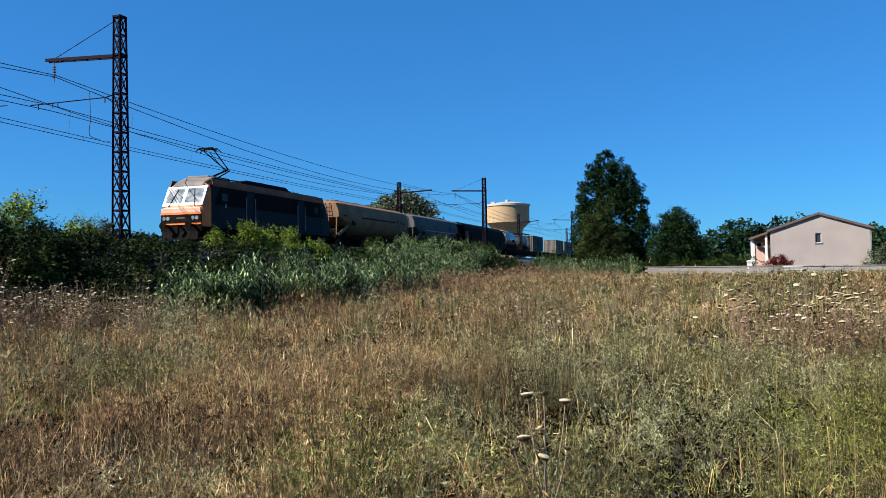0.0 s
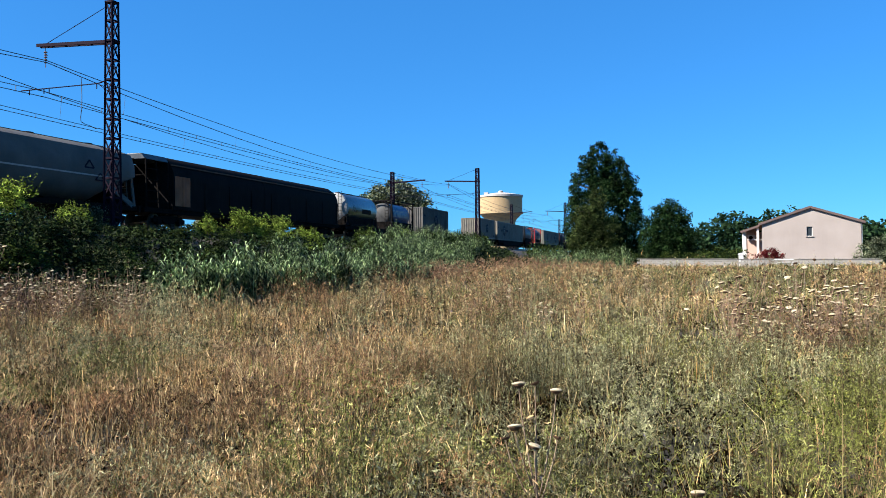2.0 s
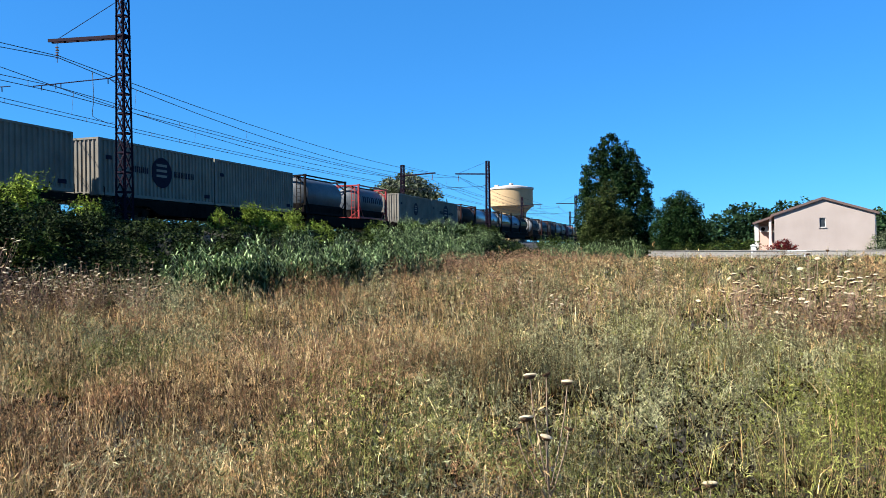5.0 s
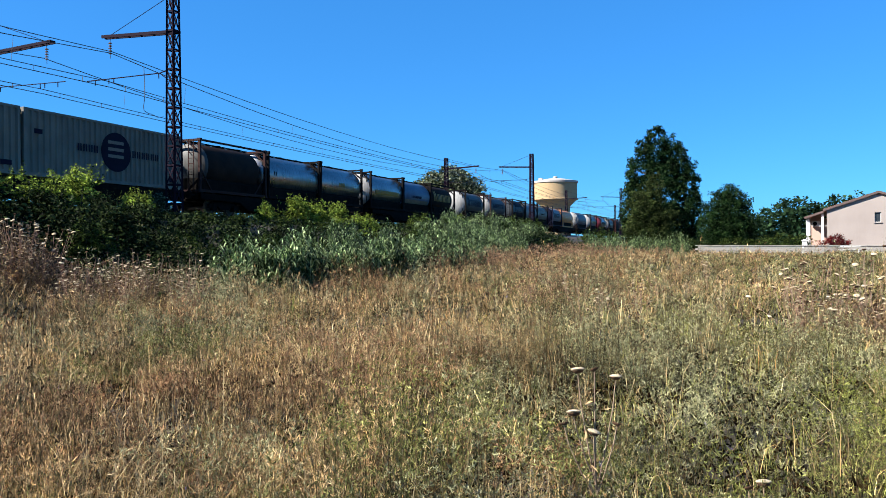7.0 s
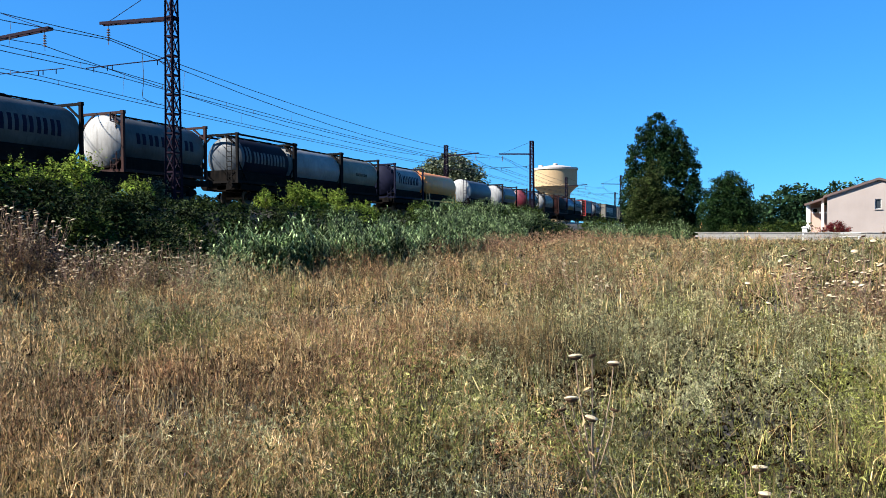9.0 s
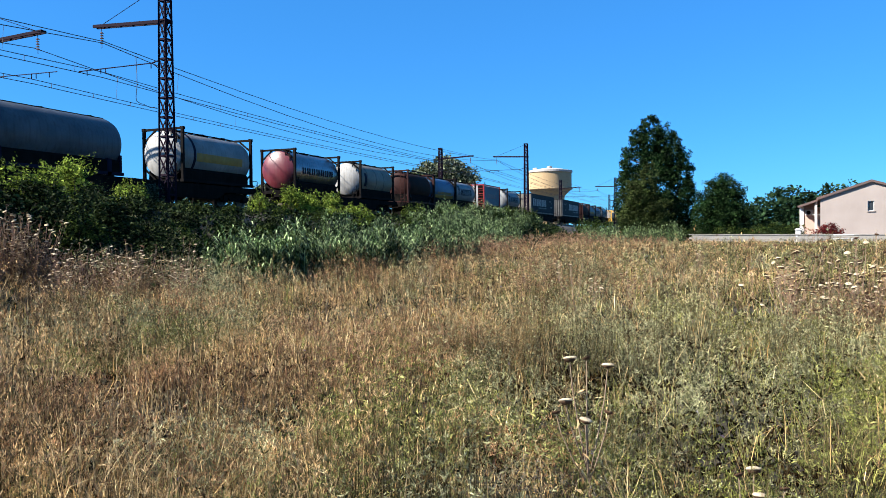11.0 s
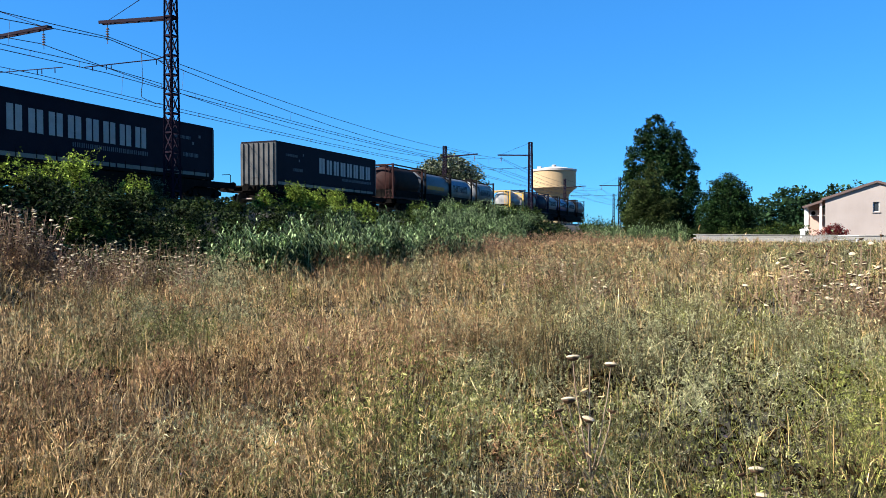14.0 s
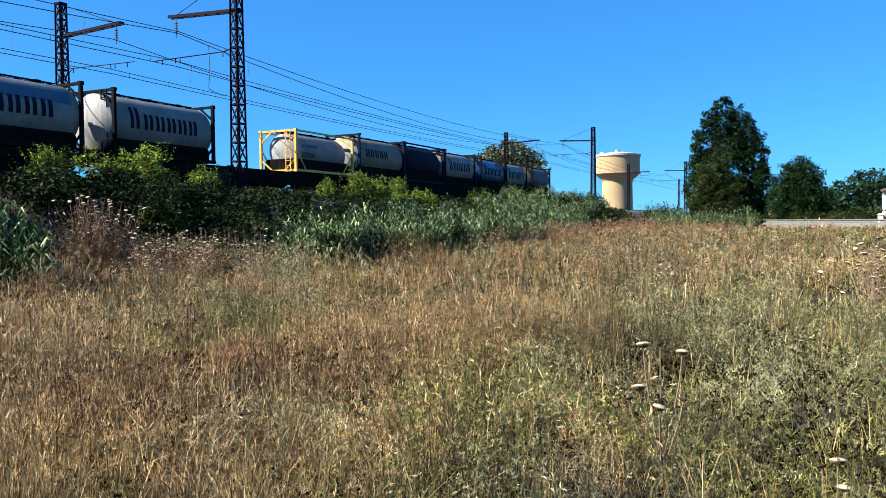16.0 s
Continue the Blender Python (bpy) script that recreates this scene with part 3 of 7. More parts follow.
for x, masts, zm, za, zc in ((NEAR, NEAR_MASTS, 10.94, 9.6, 9.34), (FAR, FAR_MASTS, 10.9, 9.41, 9.2)):
    ys = [m[0] for m in masts]
    _, top_pts = wire("messenger_wire", "dark stranded wire that carries the contact wire", x, [(y, zm) for y in ys], 1.55 if x == NEAR else 1.4, 0.021)
    _, aux = wire("auxiliary_wire", "dark thin wire just above the contact wire", x, [(y, za) for y in ys], 0.5 if x == NEAR else 0.31, 0.019, 0.15)
    _, low = wire("contact_wire", "dark grooved copper contact wire above the rails", x, [(y, zc) for y in ys], 0.38 if x == NEAR else 0.27, 0.02, 0.15)
    g = Geo()
    for k, (a, b) in enumerate(zip(aux, low)):
        if k < 40:
            for t in (0.2, 0.7):
                k2 = min(k + 1, len(aux) - 1)
                g.tube(aux[k].lerp(aux[k2], t), low[k].lerp(low[k2], t) - Vector((0, 0, 0.03)), 0.012, 4)
    for k in range(1, 40, 2):
        g.tube(top_pts[k], aux[k], 0.007, 4)
    tagged(part("droppers", g, M["wire"]), "short hangers between the overhead wires", "wire", kind="stuff")
wire("feeder_wire", "dark bare feeder wire along the masts", NEAR + 0.1, [(m[0], 10.99) for m in NEAR_MASTS], 0.95, 0.02)
g = Geo()
pts = [Vector(p) for p in ((NEAR, 30.8, 10.72), (NEAR, 30.85, 9.9), (NEAR - 0.05, 30.9, 9.24), (-28.7, 31.2, 8.85), (-28.95, 31.5, 8.7), (-29.4, 32.3, 8.72), (-30.0, 33.2, 8.86), (-31.0, 34.8, 9.0), (FAR, 36.3, 9.32))]
g.pipe(pts, 0.017, 5)
tagged(part("jumper_cable", g, M["wire"]), "looped cable that joins two overhead wires", "cable")


# ---- the train ----
SPEED = 27.6
MOVING = []


def roll_stock(ob, s, z=0.0):
    MOVING.append((ob, s, z))
    ob.matrix_basis = pose(NEAR, s, RAIL + z)
    return ob


wheel_mesh = Geo().lathe_y([(-0.07, 0.1), (-0.065, 0.4), (-0.06, 0.49), (-0.03, 0.49), (-0.02, 0.46), (0.065, 0.45), (0.07, 0.36), (0.02, 0.33), (0.02, 0.14), (0.1, 0.12), (0.1, 0.05)], seg=14)
wheel_mesh.v = [(y, x, z) for x, y, z in wheel_mesh.v]
wheel_mesh = wheel_mesh.mesh("wheel", M["wheel"], True)
axle_mesh = Geo().tube((-0.75, 0, 0), (0.75, 0, 0), 0.08, 8).mesh("axle", M["wheel"])
g = Geo()
for s in (-1, 1):
    g.loft([[(s * 0.98, y, z), (s * 1.1, y, z), (s * 1.1, y, zb), (s * 0.98, y, zb)] for y, z, zb in ((-1.35, 0.42, 0.62), (-1.1, 0.4, 0.68), (-0.6, 0.55, 0.8), (-0.4, 0.38, 0.8), (0.4, 0.38, 0.8), (0.6, 0.55, 0.8), (1.1, 0.4, 0.68), (1.35, 0.42, 0.62))])
    for y in (-0.9, 0.9):
        g.box(s * 1.04 - 0.12, s * 1.04 + 0.12, y - 0.17, y + 0.17, 0.3, 0.62)
        for k in (-0.2, 0.2):
            g.tube((s * 1.04, y + k, 0.5), (s * 1.04, y + k, 0.78), 0.07, 8)
g.box(-1.0, 1.0, -0.25, 0.25, 0.5, 0.85)
bogie_mesh = g.mesh("bogie_frame", M["dark_frame"])
g = Geo()
g.tube((0, 0, 0), (0, -0.5, 0), 0.09, 10).tube((0, -0.5, 0), (0, -0.56, 0), 0.22, 14)
buffer_mesh = g.mesh("buffer", M["dark_frame"], True)


def child(name, me, parent, m):
    ob = new(name, me)
    ob.parent = parent
    ob.matrix_basis = m
    return ob


def running_gear(ob, y0, y1, over=0.0):
    """Two bogies with their wheels, and the buffers at both ends."""
    for y in (y0 + 2.2, y1 - 2.2):
        b = child("bogie", bogie_mesh, ob, pose(0, y, 0))
        for dy in (-0.9, 0.9):
            child("axle", axle_mesh, b, pose(0, dy, 0.46))
            for s in (-1, 1):
                child("wheel", wheel_mesh, b, pose(s * 0.76, dy, 0.46, 0, 0, 0 if s > 0 else 180))
    for s in (-0.875, 0.875):
        child("buffer", buffer_mesh, ob, pose(s, y0 - over, 1.06))
        child("buffer", buffer_mesh, ob, pose(s, y1 + over, 1.06, 0, 0, 180))


def plates(parent, x, cells, material, name="marking", label=""):
    """Thin flat shapes on a side that faces +x: (y0, y1, z0, z1) each."""
    for y0, y1, z0, z1 in cells:
        part(name, Geo().box(x, x + 0.006, y0, y1, z0, z1), material, parent, label)


def word(y, z, h, n, pitch, first=1.0, thick=0.25):
    """A row of plain upright shapes, as wide as the lettering that they stand for."""
    out = []
    for k in range(n):
        y0 = y + k * pitch + (first - 1) * pitch * 0.4 * (k > 0)
        top, w = z + h * (first if k == 0 else 1.0), pitch * (0.1 + 0.65 * thick)
        out.append((y0, y0 + w, z, top))
        out.append((y0 + pitch * 0.72 - w, y0 + pitch * 0.72, z, top))
    return out


def locomotive():
    ob = thing("locomotive", "electric locomotive with orange cab and dark grey sides", "locomotive")
    H = 1.48

    def sec(y, zt, hw=H, ch=0.42, zb=1.0):
        lo = max(zb + 0.1, zt - ch)
        return [(-hw, y, zb), (hw, y, zb), (hw, y, lo), (hw - 0.12, y, lo + (zt - lo) * 0.62), (hw - 0.42, y, zt), (-hw + 0.42, y, zt), (-hw + 0.12, y, lo + (zt - lo) * 0.62), (-hw, y, lo)]
    L = 16.4
    half = [(0.06, 2.0, 1.36), (0.0, 2.04, 1.4), (0.14, 2.32, 1.42), (0.72, 3.42, 1.44), (0.86, 3.62, 1.46), (1.7, 3.98, 1.47)]
    cab1 = [sec(y, z, w) for y, z, w in half]
    part("cab", Geo().loft(cab1[:5]), M["orange_loco"], ob, "faded orange cab front", bevel=0.03)
    part("cab", Geo().loft([sec(0.862, 3.61, 1.455), sec(1.7, 3.97, 1.462)]), M["loco_side"], ob)
    part("cab", Geo().loft([[(x, L - y, z) for x, y, z in s] for s in cab1]), M["loco_side"], ob, bevel=0.03)
    part("body", Geo().loft([sec(1.7, 3.95, 1.455), sec(L - 1.7, 3.95, 1.455)]), M["loco_side"], ob)
    # roof edge, dark window band and doors on both sides
    for s in (1, -1):
        g = Geo()
        g.loft([[(s * 1.475, y, 3.42), (s * 1.485, y, 3.56), (s * 1.38, y, 3.86), (s * 1.36, y, 3.84)] for y in (1.0, L - 1.2)])
        part("cornice", g, M["dusty_orange"], ob, "dusty orange cornice")
        g = Geo()
        g.loft([[(s * 1.46, y, z0), (s * 1.468, y, z0), (s * 1.468, y, z1), (s * 1.46, y, z1)] for y, z0, z1 in ((1.15, 2.32, 2.36), (1.75, 2.32, 3.4), (14.65, 2.32, 3.4), (15.3, 2.32, 2.36))])
        part("window_band", g, M["black_paint"], ob, "black band along the upper side")
        for y in (4.6, 11.2):
            part("door", Geo().box(s * 1.462, s * 1.478, y, y + 0.85, 1.1, 3.35), M["loco_side"], ob, bevel=0.01)
            g = Geo()
            for yy in (y - 0.1, y + 0.95):
                g.tube((s * 1.52, yy, 1.2), (s * 1.52, yy, 3.0), 0.025, 6)
            part("handrail", g, M["letter_white"], ob, "pale handrail")
        for y in (1.9, 13.7):
            part("side_window", Geo().box(s * 1.466, s * 1.476, y, y + 0.6, 2.6, 3.05), M["tinted_glass"], ob, "cab side window")
        part("mark", Geo().box(s * 1.466, s * 1.474, 2.25, 2.37, 2.2, 2.42), M["letter_white"], ob)
    # the slanting front: white surround, two panes, lower panels
    fa, fb = Vector((0, 0.0, 2.08)), Vector((0, 0.66, 3.4))

    def front(x, t, out):
        p = fa.lerp(fb, t)
        nrm = Vector((0, -0.894, 0.447))
        return Vector((x, p.y + 0.06 + nrm.y * out, p.z + nrm.z * out))

    def slab(x0, x1, t0, t1, out):
        return Geo().loft([[front(x0, t, -0.03), front(x1, t, -0.03), front(x1, t, out), front(x0, t, out)] for t in (t0, t1)])
    part("windscreen_surround", slab(-1.38, 1.38, 0.1, 1.0, 0.06), M["white_front"], ob, "white surround of the windscreen", bevel=0.01)
    for s in (-1, 1):
        part("windscreen", slab(min(s * 0.1, s * 1.22), max(s * 0.1, s * 1.22), 0.24, 0.9, 0.068), M["loco_glass"], ob, "glossy windscreen pane")
        a, b = front(s * 0.9, 0.05, 0.09), front(s * 0.55, 0.85, 0.09)
        part("wiper", Geo().tube(a, b, 0.018, 5), M["black_paint"], ob)
    part("front_panel", Geo().box(-1.34, 1.34, -0.05, 0.05, 1.82, 2.1), M["peach_front"], ob, "pale front panel", bevel=0.015)
    part("front_band", Geo().box(-1.36, 1.36, -0.045, 0.05, 1.25, 1.8), M["black_paint"], ob, "dark band between the headlights")
    part("front_frame", Geo().box(-1.38, 1.38, -0.06, 0.05, 1.72, 1.82).box(-1.38, 1.38, -0.06, 0.05, 1.12, 1.2), M["orange_loco"], ob)
    for x in (-1.12, -0.86, 0.86, 1.12):
        g = Geo().tube((x, -0.02, 1.5), (x, -0.09, 1.5), 0.115, 16)
        part("headlight", g, M["lamp_glass"], ob, "round clear headlight", smooth=True)
    part("number_panel", Geo().box(-0.3, 0.3, -0.055, 0.0, 1.47, 1.55), M["grey_paint"], ob)
    part("buffer_beam", Geo().box(-1.4, 1.4, 0.0, 0.3, 0.75, 1.12), M["dark_frame"], ob)
    g = Geo()
    g.loft([[(-1.35, y, 0.75), (1.35, y, 0.75), (1.2, y2, 0.25), (-1.2, y2, 0.25)] for y, y2 in ((0.0, -0.2), (0.08, -0.1))])
    part("snow_plough", g, M["dark_frame"], ob)
    part("coupling", Geo().tube((0, -0.35, 1.0), (0, 0.1, 1.02), 0.06, 8).box(-0.05, 0.05, -0.4, -0.25, 0.6, 1.0), M["dark_frame"], ob)
    part("underframe", Geo().box(-1.3, 1.3, 0.6, L - 0.6, 0.7, 1.02).box(-1.2, 1.2, 6.3, 10.1, 0.3, 0.75), M["dark_frame"], ob)
    running_gear(ob, 0.9, L - 0.9, 0.9)
    # roof gear
    g = Geo()
    g.loft([[(-1.0, y, 3.9), (1.0, y, 3.9), (0.85, y, 4.12 + e), (-0.85, y, 4.12 + e)] for y, e in ((5.3, 0), (5.6, 0.12), (10.6, 0.12), (10.9, 0))])
    part("roof_hood", g, M["black_paint"], ob, "black ventilation hood")
    part("cab_roof", Geo().loft([[(-1.07, y, z), (1.07, y, z), (1.0, y, z + 0.07), (-1.0, y, z + 0.07)] for y, z in ((0.66, 3.4), (0.88, 3.62), (1.7, 3.99), (3.2, 3.96))]), M["loco_roof"], ob, "dusty grey cab roof")
    part("roof_hood", Geo().loft([[(-0.9, y, 3.92), (0.9, y, 3.92), (0.7, y, 4.15), (-0.7, y, 4.15)] for y in (1.6, 2.6)]), M["loco_roof"], ob, bevel=0.04)
    g = Geo()
    for k in range(8):
        y = 11.2 + 0.45 * k
        g.tube((-0.3 + 0.1 * (k % 3), y, 3.9), (-0.3 + 0.1 * (k % 3), y, 4.2), 0.06, 8)
    for k in range(7):
        g.tube((-0.3 + 0.1 * (k % 3), 11.2 + 0.45 * k, 4.22), (-0.3 + 0.1 * ((k + 1) % 3), 11.65 + 0.45 * k, 4.25), 0.02, 5)
    part("roof_insulators", g, M["dark_frame"], ob, "insulators and busbars on the roof")
    part("roof_cable", Geo().tube((0.3, 3.6, 4.15), (0.3, 5.4, 4.2), 0.03, 5).tube((0.5, 7.6, 4.3), (0.6, 8.6, 4.25), 0.04, 5), M["dark_frame"], ob)
    # raised pantograph
    pan = new("pantograph")
    pan.parent = ob
    pan.matrix_basis = pose(0, 3.2, 4.0)
    tagged(pan, "raised pantograph")
    part("base_frame", Geo().box(-0.6, 0.6, -0.6, 0.9, 0.0, 0.08).box(-0.5, -0.4, -0.6, 0.9, 0.08, 0.2).box(0.4, 0.5, -0.6, 0.9, 0.08, 0.2), M["dark_frame"], pan)
    part("lower_arm", Geo().tube((0, -0.4, 0.15), (0, 1.5, 0.85), 0.06, 8).tube((0.35, -0.1, 0.15), (0.2, 1.5, 0.8), 0.035, 6).tube((-0.35, -0.1, 0.15), (-0.2, 1.5, 0.8), 0.035, 6), M["dark_frame"], pan)
    part("upper_arm", Geo().tube((-0.1, 1.5, 0.85), (-0.38, -0.5, 1.85), 0.035, 6).tube((0.1, 1.5, 0.85), (0.38, -0.5, 1.85), 0.035, 6).tube((0, 1.35, 0.7), (0, -0.4, 1.75), 0.02, 6), M["dark_frame"], pan)
    g = Geo()
    for y in (-0.75, -0.3):
        g.box(-0.5, 0.5, y - 0.04, y + 0.04, 1.88, 1.97)
        for s in (-1, 1):
            g.tube((s * 0.5, y, 1.93), (s * 0.75, y, 1.74), 0.03, 6)
    g.box(-0.42, -0.36, -0.75, -0.3, 1.82, 1.88).box(0.36, 0.42, -0.75, -0.3, 1.82, 1.88)
    part("collector_head", g, M["dark_frame"], pan)
    return ob


def oval(y0, r_scale=1.0, zb=1.25, zt=4.05):
    """Cross-section of a hopper wagon with bulging sides; zb lifts its floor."""
    pts = [(0.55, 1.2), (1.1, 1.5), (1.42, 2.0), (1.5, 2.6), (1.45, 3.2), (1.2, 3.75), (0.6, 4.03)]
    pts = [(x * r_scale, max(zb + 0.01 * k, min(z, zt - 0.02 * (6 - k)))) for k, (x, z) in enumerate(pts)]
    return [(x, y0, z) for x, z in pts] + [(-x, y0, z) for x, z in pts[::-1]]


def hopper(L, paint, label, stripe):
    ob = thing("hopper_wagon", label, "freight wagon", "hopper wagons")
    S = [oval(0.45, 0.88, 2.62, 3.78), oval(0.62, 0.95, 2.58, 3.95), oval(1.1, 1.0, 2.4), oval(3.2, 1.0, 1.2), oval(L - 3.2, 1.0, 1.2), oval(L - 1.1, 1.0, 2.4), oval(L - 0.62, 0.95, 2.58, 3.95), oval(L - 0.45, 0.88, 2.62, 3.78)]
    part("hopper_body", Geo().loft(S), paint, ob, smooth=True)
    g = Geo().box(-1.25, 1.25, 0, L, 0.92, 1.14)
    for y in (0.05, L - 0.2):
        g.box(-1.35, 1.35, y, y + 0.15, 0.85, 1.2)
    part("underframe", g, M["dark_frame"], ob)
    for k in range(3):
        y = 3.6 + (L - 7.2) * (k + 0.5) / 3
        part("discharge_chute", Geo().loft([[(-1.0, y - w, z), (1.0, y - w, z), (1.0, y + w, z), (-1.0, y + w, z)] for z, w in ((1.25, 1.1), (0.45, 0.35))]), M["dark_frame"], ob)
    for e in (0, 1):
        f = (lambda y: y) if e == 0 else (lambda y: L - y)
        for s in (-1, 1):
            part("strut", Geo().beam((s * 1.2, f(0.5), 1.15), (s * 1.3, f(2.3), 2.05), 0.09, 0.26), paint, ob)
            part("end_post", Geo().beam((s * 1.15, f(0.3), 1.15), (s * 1.1, f(0.5), 2.65), 0.08, 0.12), paint, ob)
        # dark plate added to fill the open end below the hopper slope
        part("added_dark_plate", Geo().box(-1.15, 1.15, min(f(1.9), f(2.0)), max(f(1.9), f(2.0)), 1.14, 1.98), M["dark_frame"], ob)
        part("air_tank", Geo().tube((-0.7, f(1.2), 1.5), (0.75, f(1.2), 1.5), 0.28, 12), M["dark_frame"], ob)
        g = Geo()
        for s in (0.1, 0.55):
            g.tube((s, f(0.05), 1.15), (s, f(0.36), 3.7), 0.03, 6).tube((s, f(0.36), 3.7), (s, f(0.9), 4.15), 0.03, 6)
        for k in range(9):
            t = k / 8
            g.tube((0.1, f(0.06 + 0.29 * t), 1.25 + 2.3 * t), (0.55, f(0.06 + 0.29 * t), 1.25 + 2.3 * t), 0.024, 5)
        part("ladder", g, paint, ob, "end ladder")
    g = Geo().box(-0.35, 0.35, 1.6, L - 1.6, 4.06, 4.12)
    for k in range(4):
        y = 2.4 + (L - 4.8) * k / 3
        g.tube((0, y, 4.05), (0, y, 4.17), 0.3, 12)
    part("roof_walkway", g, M["steel_rust"], ob)
    if stripe:
        plates(ob, 1.488, [(0.95, 1.6, 2.7, 2.8), (4.6, L - 4.3, 2.7, 2.82), (L - 3.2, L - 1.8, 2.68, 2.78)], M["navy"], label="dark painted line")
        g = Geo()
        for a, b in (((L - 3.95, 2.5), (L - 3.65, 3.0)), ((L - 3.65, 3.0), (L - 3.35, 2.5)), ((L - 3.35, 2.5), (L - 3.95, 2.5)), ((L - 3.3, 2.45), (L - 3.05, 2.95))):
            g.beam((1.487, a[0], a[1]), (1.487, b[0], b[1]), 0.012, 0.07)
        part("emblem", g, M["navy"], ob)
        plates(ob, 1.46, [(2.6, 3.3, 2.05, 2.45), (3.2, 3.9, 2.9, 2.96)], M["black_paint"])
    else:
        plates(ob, 1.487, [(3.4, L - 2.0, 2.38, 2.45)], M["letter_white"], label="pale painted line")
        g = Geo()
        for k, z in ((0, 2.2), (1, 2.75)):
            for a, b in (((-0.3, 0.0), (0.0, 0.45)), ((0.0, 0.45), (0.3, 0.0)), ((0.3, 0.0), (-0.3, 0.0))):
                y = L - 3.1 - 0.7 * k
                g.beam((1.487, y + a[0], z + a[1] * 0.8), (1.487, y + b[0], z + b[1] * 0.8), 0.012, 0.07)
        part("emblem", g, M["navy"], ob)
        plates(ob, 1.44, [(2.5, 3.3, 1.95, 2.3)], M["black_paint"])
    running_gear(ob, 0.1, L - 0.1)
    return ob


def covered_wagon(L):
    ob = thing("covered_wagon", "long black sliding-wall freight wagon with open end platform", "freight wagon")

    def sec(y, k=1.0):
        pts = [(1.38, 1.15), (1.42, 2.8), (1.36, 3.25), (1.1, 3.75), (0.6, 4.08), (0, 4.16)]
        pts = [(x * k, z if z < 2 else 1.15 + (z - 1.15) * (0.6 + 0.4 * k)) for x, z in pts]
        return [(x, y, z) for x, z in pts] + [(-x, y, z) for x, z in pts[-2::-1]]
    part("sliding_wall", Geo().loft([sec(2.3), sec(L / 2)]), M["black_paint"], ob, smooth=True)
    part("sliding_wall", Geo().loft([sec(L / 2 + 0.05), sec(L - 0.7), sec(L - 0.3, 0.93)]), M["black_paint"], ob, smooth=True)
    for k in range(9):
        y = 2.6 + (L - 3.4) * k / 8
        for s in (-1, 1):
            part("wall_rib", Geo().box(s * 1.425 - 0.015, s * 1.425 + 0.015, y, y + 0.08, 1.2, 2.85), M["black_paint"], ob)
    g = Geo()
    for s in (-1, 1):
        g.beam((s * 1.22, 2.3, 3.62), (s * 1.22, L - 0.5, 3.62), 0.06, 0.07)
    part("roof_rail", g, M["steel_rust"], ob)
    part("end_roof", Geo().loft([[(-1.05, y, 3.75), (1.05, y, 3.75), (0.8, y, 4.06), (-0.8, y, 4.06)] for y in (0.35, 2.35)]), M["grey_blue"], ob, "pale blue-grey end roof", bevel=0.02)
    part("underframe", Geo().box(-1.3, 1.3, 0, L, 0.9, 1.16).box(-0.9, 0.9, L / 2 - 4, L / 2 + 4, 0.5, 0.92), M["dark_frame"], ob)
    for s in (-1, 1):
        g = Geo()
        for y in (0.35, 1.35):
            g.beam((s * 1.15, y, 1.15), (s * (0.95 if y > 1 else 1.1), y, 3.78), 0.06, 0.06)
        for k in range(4):
            z = 1.5 + 0.58 * k
            g.beam((s * 1.14, 0.35, z), (s * 1.12, 1.35, z), 0.04, 0.05)
        part("end_rail", g, M["dark_frame"], ob)
    # black panel added on the far side, so the open platform looks dark
    part("added_dark_panel", Geo().box(-1.2, -1.12, 0.4, 2.28, 1.17, 3.74), M["black_paint"], ob)
    part("end_wall", Geo().box(-1.1, 1.1, 2.2, 2.28, 1.17, 3.74), M["black_paint"], ob)
    g = Geo()
    for z in (1.7, 2.3, 2.9):
        g.beam((-1.1, 0.33, z), (1.1, 0.33, z), 0.04, 0.05)
    g.beam((-0.1, 0.33, 1.15), (-0.3, 0.33, 3.8), 0.05, 0.05).beam((0.3, 0.33, 1.15), (0.3, 0.33, 3.8), 0.05, 0.05)
    part("end_frame", g, M["dark_frame"], ob)
    for y0 in (2.35, 3.05):
        part("end_door", Geo().box(1.428, 1.45, y0, y0 + 0.66, 1.35, 3.0), M["dusty_orange"], ob, "weathered brown side door panel", bevel=0.01)
    running_gear(ob, 0.1, L - 0.1)
    return ob


spigot_mesh = Geo().box(-0.1, 0.1, 0, 0.25, 0, 0.06).mesh("container_spigot", M["dark_frame"])


